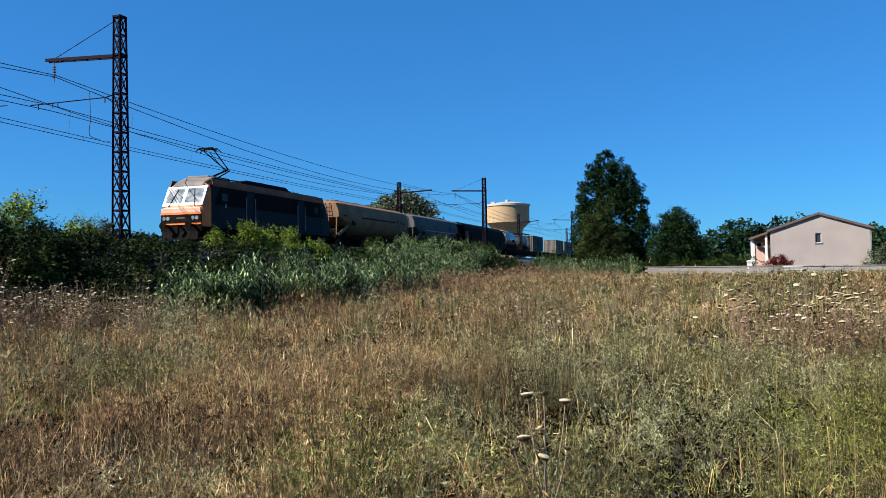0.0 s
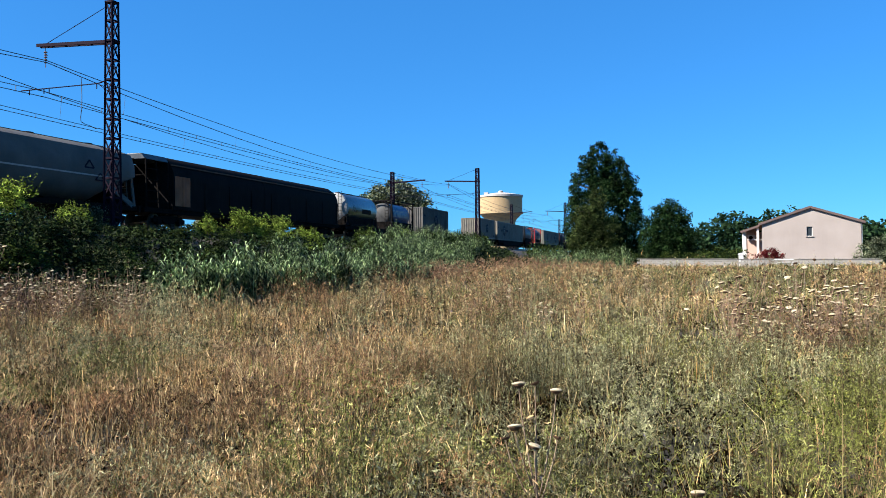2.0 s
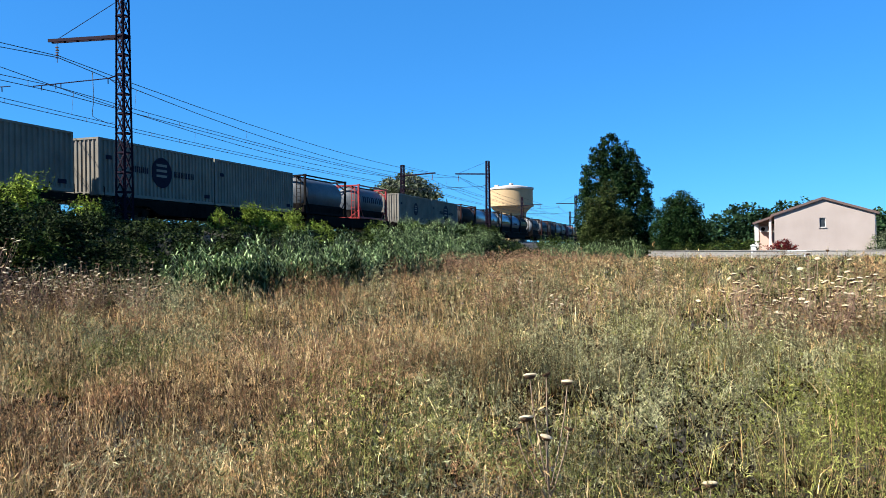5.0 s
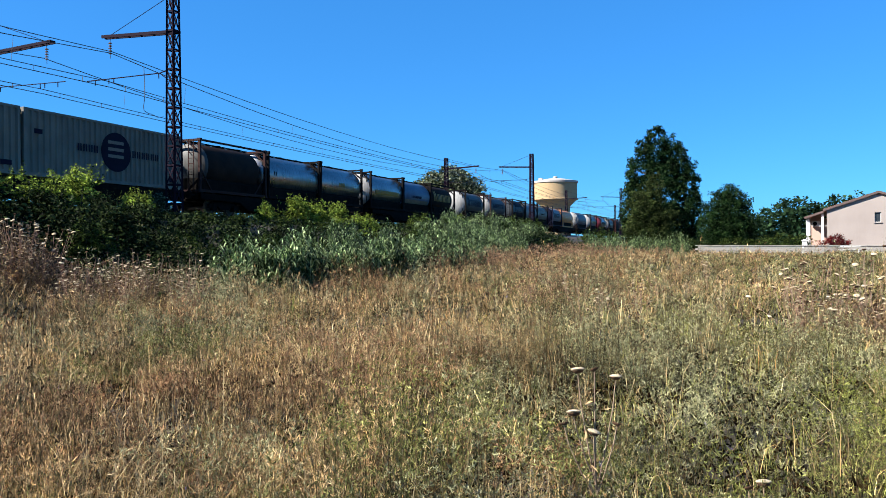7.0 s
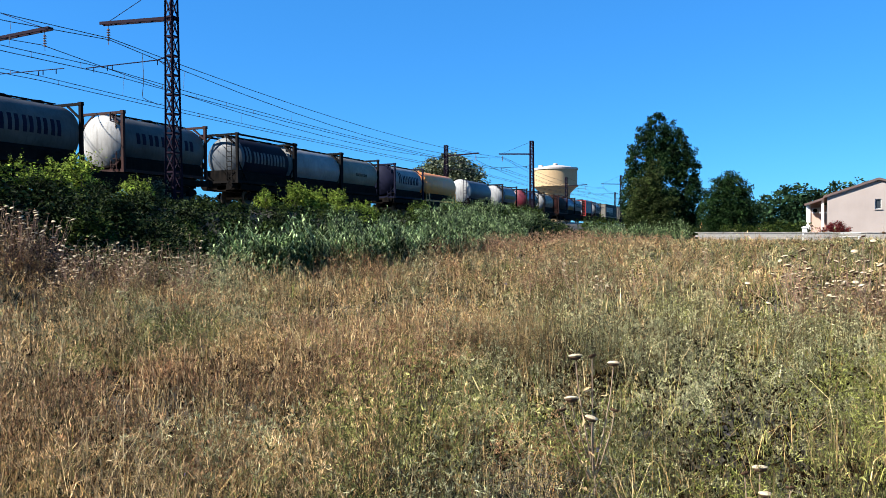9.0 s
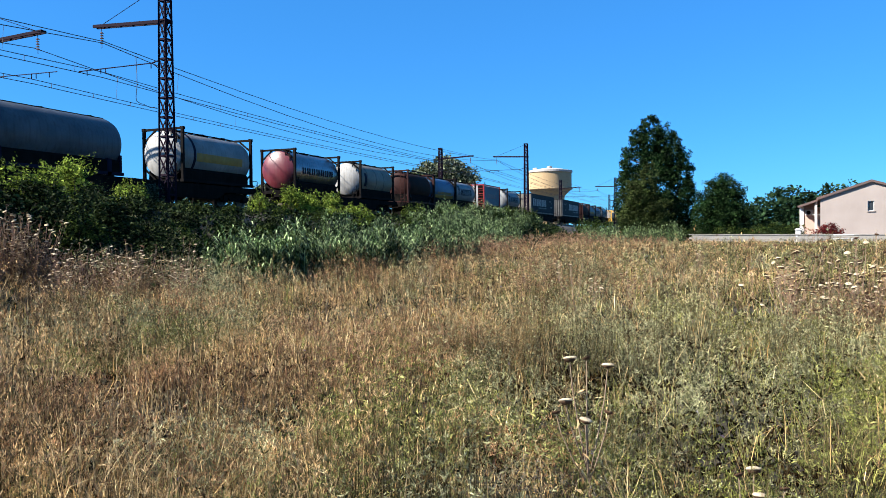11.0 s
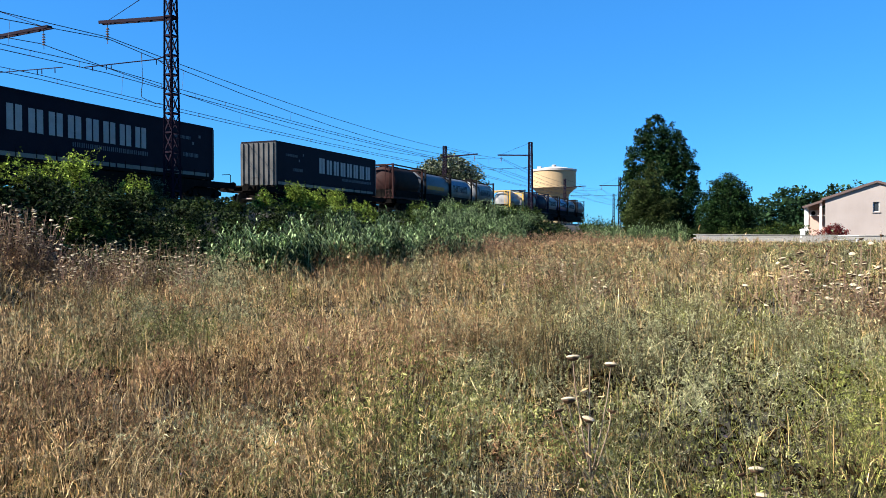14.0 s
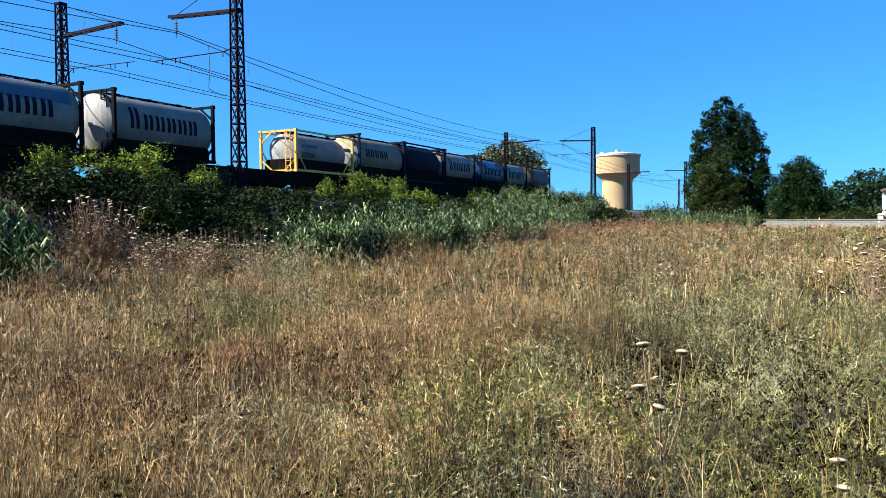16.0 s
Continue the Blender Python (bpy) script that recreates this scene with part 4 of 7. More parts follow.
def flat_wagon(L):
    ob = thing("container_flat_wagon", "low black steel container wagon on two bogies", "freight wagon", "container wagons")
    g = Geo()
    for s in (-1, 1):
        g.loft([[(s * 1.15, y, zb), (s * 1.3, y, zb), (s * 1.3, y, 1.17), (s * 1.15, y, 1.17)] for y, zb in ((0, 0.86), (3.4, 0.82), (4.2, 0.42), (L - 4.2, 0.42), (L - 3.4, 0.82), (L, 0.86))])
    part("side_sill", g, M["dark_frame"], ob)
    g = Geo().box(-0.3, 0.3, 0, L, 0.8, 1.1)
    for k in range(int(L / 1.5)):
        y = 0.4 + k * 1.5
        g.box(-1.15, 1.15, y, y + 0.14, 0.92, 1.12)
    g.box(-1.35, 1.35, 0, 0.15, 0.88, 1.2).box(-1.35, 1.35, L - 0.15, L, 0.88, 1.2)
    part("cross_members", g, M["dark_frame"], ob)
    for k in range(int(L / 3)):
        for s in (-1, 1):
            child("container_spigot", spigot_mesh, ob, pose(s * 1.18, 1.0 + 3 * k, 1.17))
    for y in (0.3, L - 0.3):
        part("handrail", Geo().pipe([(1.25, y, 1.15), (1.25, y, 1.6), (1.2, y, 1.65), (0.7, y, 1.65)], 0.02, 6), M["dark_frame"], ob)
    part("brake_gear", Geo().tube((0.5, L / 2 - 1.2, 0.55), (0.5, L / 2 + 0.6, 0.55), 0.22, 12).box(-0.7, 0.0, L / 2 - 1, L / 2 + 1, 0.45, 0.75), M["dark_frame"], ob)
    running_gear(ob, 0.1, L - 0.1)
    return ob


def tank_container(L, skin, frame_paint, label, style="frame", end=None, H=2.86, R=1.25, marks=(), bands=(), walk_top=True):
    """Tank in an end-framed box. style: frame (rails along the top), ends (two end frames), bare (saddles alone), beams (collars)."""
    ob = thing("tank_container", label, "tank container", "tank containers")
    W = 1.25
    cz = 0.16 + R + (H - 2 * R - 0.2) / 2
    y0, y1 = {"frame": (0.3, L - 0.3), "bare": (0.05, L - 0.05)}.get(style, (-0.3, L + 0.22))
    dome = [(y0 - 0.02, 0.06), (y0, 0.35), (y0 + 0.06, 0.7), (y0 + 0.15, 0.95), (y0 + 0.3, R - 0.06), (y0 + 0.48, R)]
    back = [(y0 + y1 - y, r) for y, r in dome[::-1]]
    part("tank_shell", Geo().lathe_y(dome + back, 0, cz, 40), skin, ob, smooth=True)
    # white ends take the sunlit copy, the shell keeps the darker one
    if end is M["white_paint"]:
        end = M["white_sunlit"]
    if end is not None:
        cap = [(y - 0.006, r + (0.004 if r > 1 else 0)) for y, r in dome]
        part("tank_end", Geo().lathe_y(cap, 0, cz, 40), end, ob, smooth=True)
    for y, w, mt in bands:
        part("band", Geo().lathe_y([(y, R + 0.003), (y, R + 0.012), (y + w, R + 0.012), (y + w, R + 0.003)], 0, cz, 40), M[mt], ob, smooth=True)
    if style in ("frame", "ends", "beams"):
        for y in (0.0, L - 0.14):
            for s in (-1, 1):
                part("corner_post", Geo().box(s * W - 0.075, s * W + 0.075, y, y + 0.14, 0, H), frame_paint, ob, bevel=0.012)
                for z in (0.0, H - 0.14):
                    part("corner_casting", Geo().box(s * W - 0.095, s * W + 0.095, y - 0.015, y + 0.165, z - 0.002, z + 0.145), frame_paint, ob)
            for z in (0.02, H - 0.14):
                part("end_beam", Geo().box(-W, W, y + 0.02, y + 0.12, z, z + 0.12), frame_paint, ob)
            for s in (-1, 1):
                part("corner_brace", Geo().beam((s * W, y + 0.07, 0.75), (s * 0.45, y + 0.07, 0.1), 0.07, 0.09), frame_paint, ob)
                part("corner_brace", Geo().beam((s * W, y + 0.07, H - 0.75), (s * 0.45, y + 0.07, H - 0.1), 0.07, 0.09), frame_paint, ob)
        for s in (-1, 1):
            part("bottom_rail", Geo().box(s * W - 0.05, s * W + 0.05, 0.14, L - 0.14, 0.02, 0.16), frame_paint, ob)
            if style == "frame":
                part("top_rail", Geo().box(s * W - 0.045, s * W + 0.045, 0.14, L - 0.14, H - 0.13, H - 0.03), frame_paint, ob)
                for f in (0.18, 0.82) if L < 6.3 else (0.15, 0.85):
                    part("brace", Geo().beam((s * W, 0.1 if f < 0.5 else L - 0.1, 1.3), (s * (W - 0.05), L * f, 0.12), 0.05, 0.07), frame_paint, ob)
    else:
        for y in (0.9, L - 1.2):
            part("saddle", Geo().box(-1.2, 1.2, y, y + 0.25, 0, 0.75), frame_paint, ob)
        part("bottom_rail", Geo().box(-1.2, -1.05, 0.2, L - 0.2, 0, 0.15).box(1.05, 1.2, 0.2, L - 0.2, 0, 0.15), frame_paint, ob)
        for s in (-1, 1):
            for y in (0.3, L - 0.45):
                part("corner_post", Geo().box(s * 1.15 - 0.06, s * 1.15 + 0.06, y, y + 0.12, 0.1, 0.95), frame_paint, ob)
    # dark block shaped to imitate the black shade along the tank's lower part
    part("belly_shade", Geo().loft([[(-1.19, y, 0.03), (1.19, y, 0.03), (1.17, y, 0.62), (1.0, y, 0.78), (-1.0, y, 0.78), (-1.17, y, 0.62)] for y in (0.3, L - 0.3)]), M["dark_frame"], ob, "dark block standing in for the shade under the tank")
    if walk_top:
        g = Geo().box(-0.55, -0.12, 0.5, L - 0.5, H - 0.1, H - 0.06).box(0.12, 0.3, 0.5, L - 0.5, H - 0.1, H - 0.06)
        for k in range(3):
            y = 1.2 + (L - 2.4) * k / 2
            g.tube((0, y, cz + R - 0.05), (0, y, H - 0.02), 0.24, 14)
        for k in range(8):
            g.box(-0.55, 0.3, 0.6 + (L - 1.3) * k / 7, 0.66 + (L - 1.3) * k / 7, H - 0.14, H - 0.09)
        part("walkway", g, M["dark_frame"], ob, "top walkway and manlids")
    g = Geo()
    for s in (0.62, 0.95):
        g.beam((s, -0.05, 0.15), (s, -0.05, H - 0.05), 0.04, 0.04)
    for k in range(8):
        g.beam((0.62, -0.05, 0.35 + 0.29 * k), (0.95, -0.05, 0.35 + 0.29 * k), 0.03, 0.03)
    part("ladder", g, frame_paint, ob)
    # markings wrap round the shell
    for name_, y, z, h, n, pitch, mt, first in marks:
        cells = word(y, z, h, n, pitch, first)
        for a, b, z0, z1 in cells:
            g = Geo()
            zz = [z0 + (z1 - z0) * k / 3 for k in range(4)]
            for za, zb in zip(zz, zz[1:]):
                xa, xb = (math.sqrt(max(0.01, R * R - (q - cz) ** 2)) for q in (za, zb))
                g.add([(xa + 0.004, a, za), (xa + 0.004, b, za), (xb + 0.004, b, zb), (xb + 0.004, a, zb),
                       (xa + 0.012, a, za), (xa + 0.012, b, za), (xb + 0.012, b, zb), (xb + 0.012, a, zb)],
                      [(3, 2, 1, 0), (4, 5, 6, 7), (0, 1, 5, 4), (2, 3, 7, 6), (1, 2, 6, 5), (3, 0, 4, 7)])
            part("marking", g, M[mt], ob, name_)
    return ob


def strip_on(ob, L, R, H, y0, y1, z0, z1, mt, label=""):
    """A painted strip along a tank's side, following its curve."""
    cz = 0.16 + R + (H - 2 * R - 0.2) / 2
    zz = [z0 + (z1 - z0) * k / 6 for k in range(7)]
    edge = [(math.sqrt(max(0.01, R * R - (q - cz) ** 2)), q) for q in zz]
    g = Geo().loft([[(x + 0.001, y, z) for x, z in edge] + [(x + 0.007, y, z) for x, z in edge[::-1]] for y in (y0, y1)])
    part("painted_strip", g, M[mt], ob, label, smooth=True)


def wave_line(a, b, pitch, depth):
    """Trapezoid corrugation between a and b: (run, offset)."""
    n = max(1, round((b - a) / pitch))
    p = (b - a) / n
    out = []
    for k in range(n):
        s = a + k * p
        out += [(s, 0), (s + 0.3 * p, 0), (s + 0.45 * p, -depth), (s + 0.85 * p, -depth)]
    return out + [(b, 0)]


def box_container(L, label, H=2.75, logo=1.0, dark=False, logo_y=None, paint=M["container_grey"]):
    ob = thing("box_container", label, "container", "box containers")
    W = 1.25
    for s in (-1, 1):
        line = wave_line(0.12, L - 0.12, 0.3, 0.07)
        n = len(line)
        vs = [(s * (W - 0.01 + o), y, z) for z in (0.15, H - 0.1) for y, o in line] + [(s * (W - 0.09), y, z) for z in (0.15, H - 0.1) for y, o in line]
        fs = [(i, i + 1, n + i + 1, n + i) for i in range(n - 1)] + [(2 * n + i, 3 * n + i, 3 * n + i + 1, 2 * n + i + 1) for i in range(n - 1)]
        part("side_panel", Geo().add(vs, fs), paint, ob)
    for y, d in ((0.02, 1), (L - 0.02, -1)):
        line = wave_line(-W + 0.12, W - 0.12, 0.25, 0.05)
        n = len(line)
        vs = [(x, y - d * o, z) for z in (0.15, H - 0.1) for x, o in line]
        part("end_panel", Geo().add(vs, [(i, i + 1, n + i + 1, n + i) for i in range(n - 1)]), paint, ob)
    for y in (0.0, L - 0.13):
        for s in (-1, 1):
            part("corner_post", Geo().box(s * (W - 0.06) - 0.07, s * (W - 0.06) + 0.07, y, y + 0.13, 0, H), paint, ob, bevel=0.01)
    for z0, z1 in ((0, 0.15), (H - 0.1, H)):
        for s in (-1, 1):
            part("side_rail", Geo().box(s * (W - 0.05) - 0.05, s * (W - 0.05) + 0.05, 0.13, L - 0.13, z0, z1), paint, ob)
        for y in (0, L - 0.1):
            part("end_rail", Geo().box(-W + 0.13, W - 0.13, y, y + 0.1, z0, z1), paint, ob)
    g = Geo().box(-W + 0.06, W - 0.06, 0.06, L - 0.06, H - 0.06, H - 0.02).box(-W + 0.06, W - 0.06, 0.06, L - 0.06, 0.03, 0.08)
    for k in range(4):
        y = 1.1 + (L - 2.2) * k / 3
        g.tube((0, y, H - 0.03), (0, y, H + 0.04), 0.3, 14)
    part("roof", g, paint, ob, "roof with loading hatches")
    if logo:
        ly = L * 0.5 if logo_y is None else logo_y
        g = Geo()
        r, cz = 0.62 * logo, 1.45
        g.tube((W - 0.008, ly, cz), (W + 0.002, ly, cz), r, 28)
        part("round_emblem", g, M["navy"], ob, "round dark emblem")
        for k in (-0.3, 0.05, 0.4):
            part("emblem_bar", Geo().box(W + 0.002, W + 0.006, ly - 0.55 * r, ly + 0.5 * r, cz + k * r, cz + k * r + 0.1 * logo), paint, ob)
        if dark:
            plates(ob, W - 0.008, word(ly - 2.2, 1.3, 0.32, 4, 0.3) + word(ly + 1.0, 1.3, 0.32, 6, 0.3), M["navy"])
    plates(ob, W - 0.006, [(0.5, 0.9, 1.75, 1.95), (L - 0.9, L - 0.4, 0.35, 0.55)], M["navy"])
    return ob


def curtain_body(L, ends, order, label):
    ob = thing("curtain_swap_body", label, "swap body", "curtain swap bodies")
    W, H = 1.25, 2.85
    part("body", Geo().box(-W, W, 0.06, L - 0.06, 0.12, H - 0.05), M["navy_tarp"], ob, "dark navy curtain", bevel=0.03)
    part("roof_edge", Geo().box(-W - 0.015, W + 0.015, 0, L, H - 0.12, H), M["navy_tarp"], ob, bevel=0.02)
    part("base_rail", Geo().box(-W - 0.01, W + 0.01, 0, L, 0, 0.14), M["dark_frame"], ob)
    if ends == "ribbed":
        part("front_wall", Geo().box(-W, W, -0.02, 0.07, 0.1, H - 0.12), M["grey_paint"], ob, "ribbed grey end wall")
        for k in range(7):
            x = -W + 0.15 + (2 * W - 0.3) * k / 6
            part("wall_rib", Geo().loft([[(x - 0.1, -0.022, z), (x - 0.05, -0.09, z), (x + 0.05, -0.09, z), (x + 0.1, -0.022, z)] for z in (0.12, H - 0.14)]), M["grey_paint"], ob)
    else:
        part("rear_door", Geo().box(-W + 0.02, -0.01, -0.03, 0.07, 0.12, H - 0.12), M["container_grey"], ob, "pale end door", bevel=0.01)
        part("rear_door", Geo().box(0.01, W - 0.02, -0.03, 0.07, 0.12, H - 0.12), M["container_grey"], ob, "pale end door", bevel=0.01)
        g = Geo()
        for a, b, z0, z1 in word(-1.1, 1.95, 0.24, 8, 0.27):
            g.box(a, b, -0.045, -0.03, z0, z1)
        part("marking", g, M["navy"], ob)
        g = Geo()
        for x in (-0.7, -0.35, 0.35, 0.7):
            g.tube((x, -0.05, 0.15), (x, -0.05, H - 0.2), 0.02, 6)
        part("lock_bars", g, M["grey_paint"], ob)
    for y in (0.0, L - 0.1):
        for s in (-1, 1):
            part("corner_post", Geo().box(s * W - 0.05, s * W + 0.05, y, y + 0.1, 0.12, H - 0.1), M["grey_paint"], ob)
    g = Geo()
    for k in range(14):
        y = 0.6 + (L - 1.2) * k / 13
        g.box(W - 0.002, W + 0.012, y, y + 0.05, 0.14, 0.5)
    part("curtain_straps", g, M["dark_frame"], ob)
    y0 = 1.2 if order == 0 else 5.3
    plates(ob, W + 0.001, word(y0, 1.2, 0.98, 8, 0.98, 1.06, 0.33), M["letter_white"], label="large white lettering-like shapes")
    plates(ob, W + 0.001, word(y0 + 3.2, 0.85, 0.2, 19, 0.24), M["grey_blue"])
    ym = L - 3.2 if order == 0 else 1.2
    plates(ob, W + 0.001, word(ym, 2.0, 0.16, 7, 0.2) + word(ym + 0.8, 1.1, 0.2, 6, 0.2) + [(ym + 2.0, ym + 2.15, 2.15, 2.3), (ym + 1.5, ym + 1.62, 1.75, 1.9)], M["grey_blue"])
    plates(ob, W + 0.001, [(0.3 + k * (L - 0.6) / 4, 0.2 + (k + 1) * (L - 0.6) / 4, 0.16, 0.34) for k in range(4)], M["container_grey"], label="pale base strip")
    return ob


def panel_tank(L):
    """Insulated tank clad flush with flat panels inside its frame."""
    ob = thing("tank_container", "grey-blue panelled tank container in a red frame", "tank container", "tank containers")
    W, H = 1.25, 2.86
    for s in (-1, 1):
        part("side_panel", Geo().box(s * 1.2 - 0.03, s * 1.2 + 0.03, 0.16, L - 0.16, 0.55, H - 0.2), M["panel_blue"], ob, "flat grey-blue cladding")
        part("shoulder", Geo().loft([[(s * 1.23, y, H - 0.2), (s * 1.17, y, H - 0.2), (s * 0.85, y, H - 0.06), (s * 0.9, y, H - 0.02)] for y in (0.16, L - 0.16)]), M["white_paint"], ob, "pale sloping shoulder")
        part("bottom_rail", Geo().box(s * W - 0.05, s * W + 0.05, 0.14, L - 0.14, 0.02, 0.16), M["dark_frame"], ob)
        part("top_rail", Geo().box(s * W - 0.045, s * W + 0.045, 0.14, L - 0.14, H - 0.13, H - 0.03), M["red_paint"], ob)
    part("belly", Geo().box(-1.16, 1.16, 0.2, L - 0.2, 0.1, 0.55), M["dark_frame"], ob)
    part("roof", Geo().box(-0.9, 0.9, 0.16, L - 0.16, H - 0.1, H - 0.03), M["grey_paint"], ob)
    part("end_panel", Geo().box(-1.17, 0.55, 0.05, 0.11, 0.2, H - 0.14), M["end_grey"], ob, "pale end panel")
    part("end_panel", Geo().box(-1.17, 1.17, L - 0.11, L - 0.05, 0.2, H - 0.14), M["end_grey"], ob)
    part("ladder_recess", Geo().box(0.552, 1.17, 0.09, 0.13, 0.2, H - 0.14), M["dark_frame"], ob)
    for k in range(8):
        part("rung", Geo().box(0.6, 1.12, 0.02, 0.06, 0.4 + 0.28 * k, 0.44 + 0.28 * k), M["red_paint"], ob)
    part("brace", Geo().beam((-1.1, 0.035, 2.0), (0.3, 0.035, 0.9), 0.03, 0.06), M["dark_frame"], ob)
    for x in (-0.7, -0.2):
        part("marking", Geo().box(x, x + 0.38, 0.03, 0.048, 0.62, 0.85), M["orange_paint"], ob, "orange-red plate")
    for x0, n, z in ((-0.75, 6, 2.3), (-0.6, 5, 1.85)):
        for k in range(n):
            part("marking", Geo().box(x0 + 0.16 * k, x0 + 0.16 * k + 0.08, 0.036, 0.048, z, z + 0.12), M["navy"], ob)
    for y in (0.0, L - 0.14):
        for s in (-1, 1):
            part("corner_post", Geo().box(s * W - 0.075, s * W + 0.075, y, y + 0.14, 0, H), M["red_paint"], ob, bevel=0.012)
        for z in (0.02, H - 0.13):
            part("end_beam", Geo().box(-W + 0.08, W - 0.08, y + 0.02, y + 0.12, z, z + 0.11), M["red_paint"], ob)
    plates(ob, 1.232, word(1.3, 1.35, 0.48, 5, 0.72, 1.0, 0.3), M["crimson"])
    plates(ob, 1.232, [(0.5, 0.95, 0.75, 1.4), (0.9, 1.3, 0.6, 0.8), (4.6, 4.9, 1.9, 2.1)], M["white_paint"])
    return ob


LOCO_AT = 37.9
roll_stock(locomotive(), LOCO_AT)
roll_stock(hopper(16.6, M["hopper_tan"], "dusty tan hopper wagon with bulging sides", True), 55.6)
roll_stock(hopper(15.6, M["hopper_grey"], "pale grey hopper wagon with bulging sides", False), 73.1)
roll_stock(covered_wagon(23.7), 89.0)
for a, b in ((113.3, 131.3), (133.0, 153.4), (156.2, 167.0), (167.4, 186.9), (187.6, 204.4), (205.8, 225.7), (226.2, 245.6), (246.3, 265.4), (267.4, 283.2), (284.9, 303.6), (305.4, 322.6), (323.8, 343.6), (345.6, 363.2), (364.8, 384.2), (385.8, 402.8), (404.2, 423.4), (424.6, 442.8), (444.2, 464.0), (464.9, 484.6), (485.4, 504.0), (504.8, 525.6)):
    roll_stock(flat_wagon(b - a - 0.9), a + 0.45)

DECK = 1.23
K, S, G_, RD = M["black_paint"], M["silver"], M["grey_paint"], M["brown_red"]


def rin(L, skin, frame_paint, label, style, mt="navy", end=None, **kw):
    return tank_container(L, skin, frame_paint, label, style, end, marks=[("", 0.95, 1.25, 0.68, 6, 0.68, mt, 1.35)], **kw)


def hoy(L, skin, frame_paint, label, style, mt="navy", end=None, pitch=0.85):
    return tank_container(L, skin, frame_paint, label, style, end, marks=[("", 0.95, 1.4, 0.52, 5, pitch, mt, 1.0)])


def load(ob, s):
    return roll_stock(ob, s, DECK)


t_ = load(tank_container(7.2, S, K, "dull steel tank container with a pale domed end", "bare", M["white_paint"], R=1.28, H=2.86), 114.0)
strip_on(t_, 7.2, 1.28, 2.86, 3.4, 5.4, 1.1, 1.5, "dark_brown")
load(rin(6.06, M["blue_paint"], K, "blue tank in a black open frame", "frame", "letter_white", M["grey_paint"], R=1.14, H=2.86), 124.45)
load(box_container(9.2, "dull dark grey corrugated container with a round black emblem", logo=1.0, paint=M["container_dull"]), 133.7)
load(box_container(9.15, "grey corrugated container with a round dark emblem", logo=0.95), 157.05)
load(box_container(9.2, "grey corrugated container with a large dark emblem", logo=1.3, dark=True), 167.75)
load(box_container(9.2, "plain grey corrugated container", logo=0), 177.1)
load(tank_container(6.8, M["grey_blue"], K, "dark blue-grey tank container", "frame"), 188.0)
load(hoy(6.06, M["grey_blue"], M["red_paint"], "blue-grey tank in a red frame", "frame", "navy"), 197.3)
load(box_container(9.3, "grey corrugated container with a round dark emblem", logo=1.0), 206.5)
load(box_container(9.3, "grey corrugated container with a large dark emblem", logo=1.45, dark=True, logo_y=4.9), 215.95)
load(tank_container(6.1, M["dark_brown"], RD, "soot-dark tank in a rust-red frame", "frame", M["grey_paint"]), 226.6)
load(tank_container(6.1, S, K, "bright steel tank container with small marks", "ends", marks=[("", 0.7, 1.45, 0.25, 1, 0.4, "navy", 1)]), 232.9)
load(tank_container(6.1, S, K, "dull steel tank container with a small sign", "ends", marks=[("", 2.6, 1.3, 0.3, 3, 0.3, "ochre_band", 1)]), 239.1)
t_ = load(tank_container(6.05, S, K, "steel tank container with an ochre band", "ends", M["white_paint"]), 246.6)
strip_on(t_, 6.05, 1.25, 2.86, 0.9, 5.2, 1.15, 1.5, "ochre_band", "ochre painted band")
t_ = load(tank_container(6.05, M["sky_blue"], K, "sky-blue and cream tank container", "ends", marks=[("", 2.0, 1.25, 0.2, 10, 0.2, "navy", 1)]), 252.7)
strip_on(t_, 6.05, 1.25, 2.86, 0.5, 5.55, 0.3, 1.1, "cream_paint", "cream lower half")
load(rin(6.2, M["dark_brown"], K, "dark tank container in a black frame", "frame", "ochre_band"), 258.75)
load(rin(6.06, G_, K, "grey tank container with a white domed end", "ends", "navy", M["white_paint"]), 268.1)
load(hoy(6.0, G_, RD, "grey tank container with rust-red end frames", "ends", "navy", M["white_paint"]), 276.45)
load(rin(6.06, M["navy_tarp"], K, "dark tank container with white lettering shapes in a black frame", "frame", "grey_paint", M["grey_blue"]), 285.1)
load(tank_container(6.06, M["white_paint"], K, "dirty white tank container", "ends"), 291.2)
load(tank_container(5.95, M["cream_paint"], K, "cream tank container with black end frames", "ends", marks=[("", 2.2, 1.35, 0.2, 6, 0.3, "dark_brown", 1)]), 297.3)
load(rin(6.0, M["white_paint"], M["navy"], "white tank container in a navy end frame", "ends", "navy", M["navy"]), 306.2)
load(tank_container(8.2, M["orange_paint"], M["orange_paint"], "orange painted tank container", "bare", R=1.28, H=2.8, walk_top=False), 312.8)
load(tank_container(7.8, M["grey_blue"], M["navy"], "blue-grey tank container with a white end", "bare", M["white_paint"], R=1.28, H=2.8), 324.6)
t_ = load(tank_container(6.1, M["white_paint"], K, "white tank container with an ochre band and collars", "ends", M["white_paint"], bands=((0.95, 0.18, "navy"),)), 336.2)
strip_on(t_, 6.1, 1.25, 2.86, 1.2, 5.2, 1.15, 1.6, "ochre_band", "ochre painted band")
t_ = load(tank_container(6.0, S, K, "polished steel tank container with a crimson end", "ends", M["crimson"], marks=[("", 1.0, 1.25, 0.42, 7, 0.6, "navy", 1)]), 347.0)
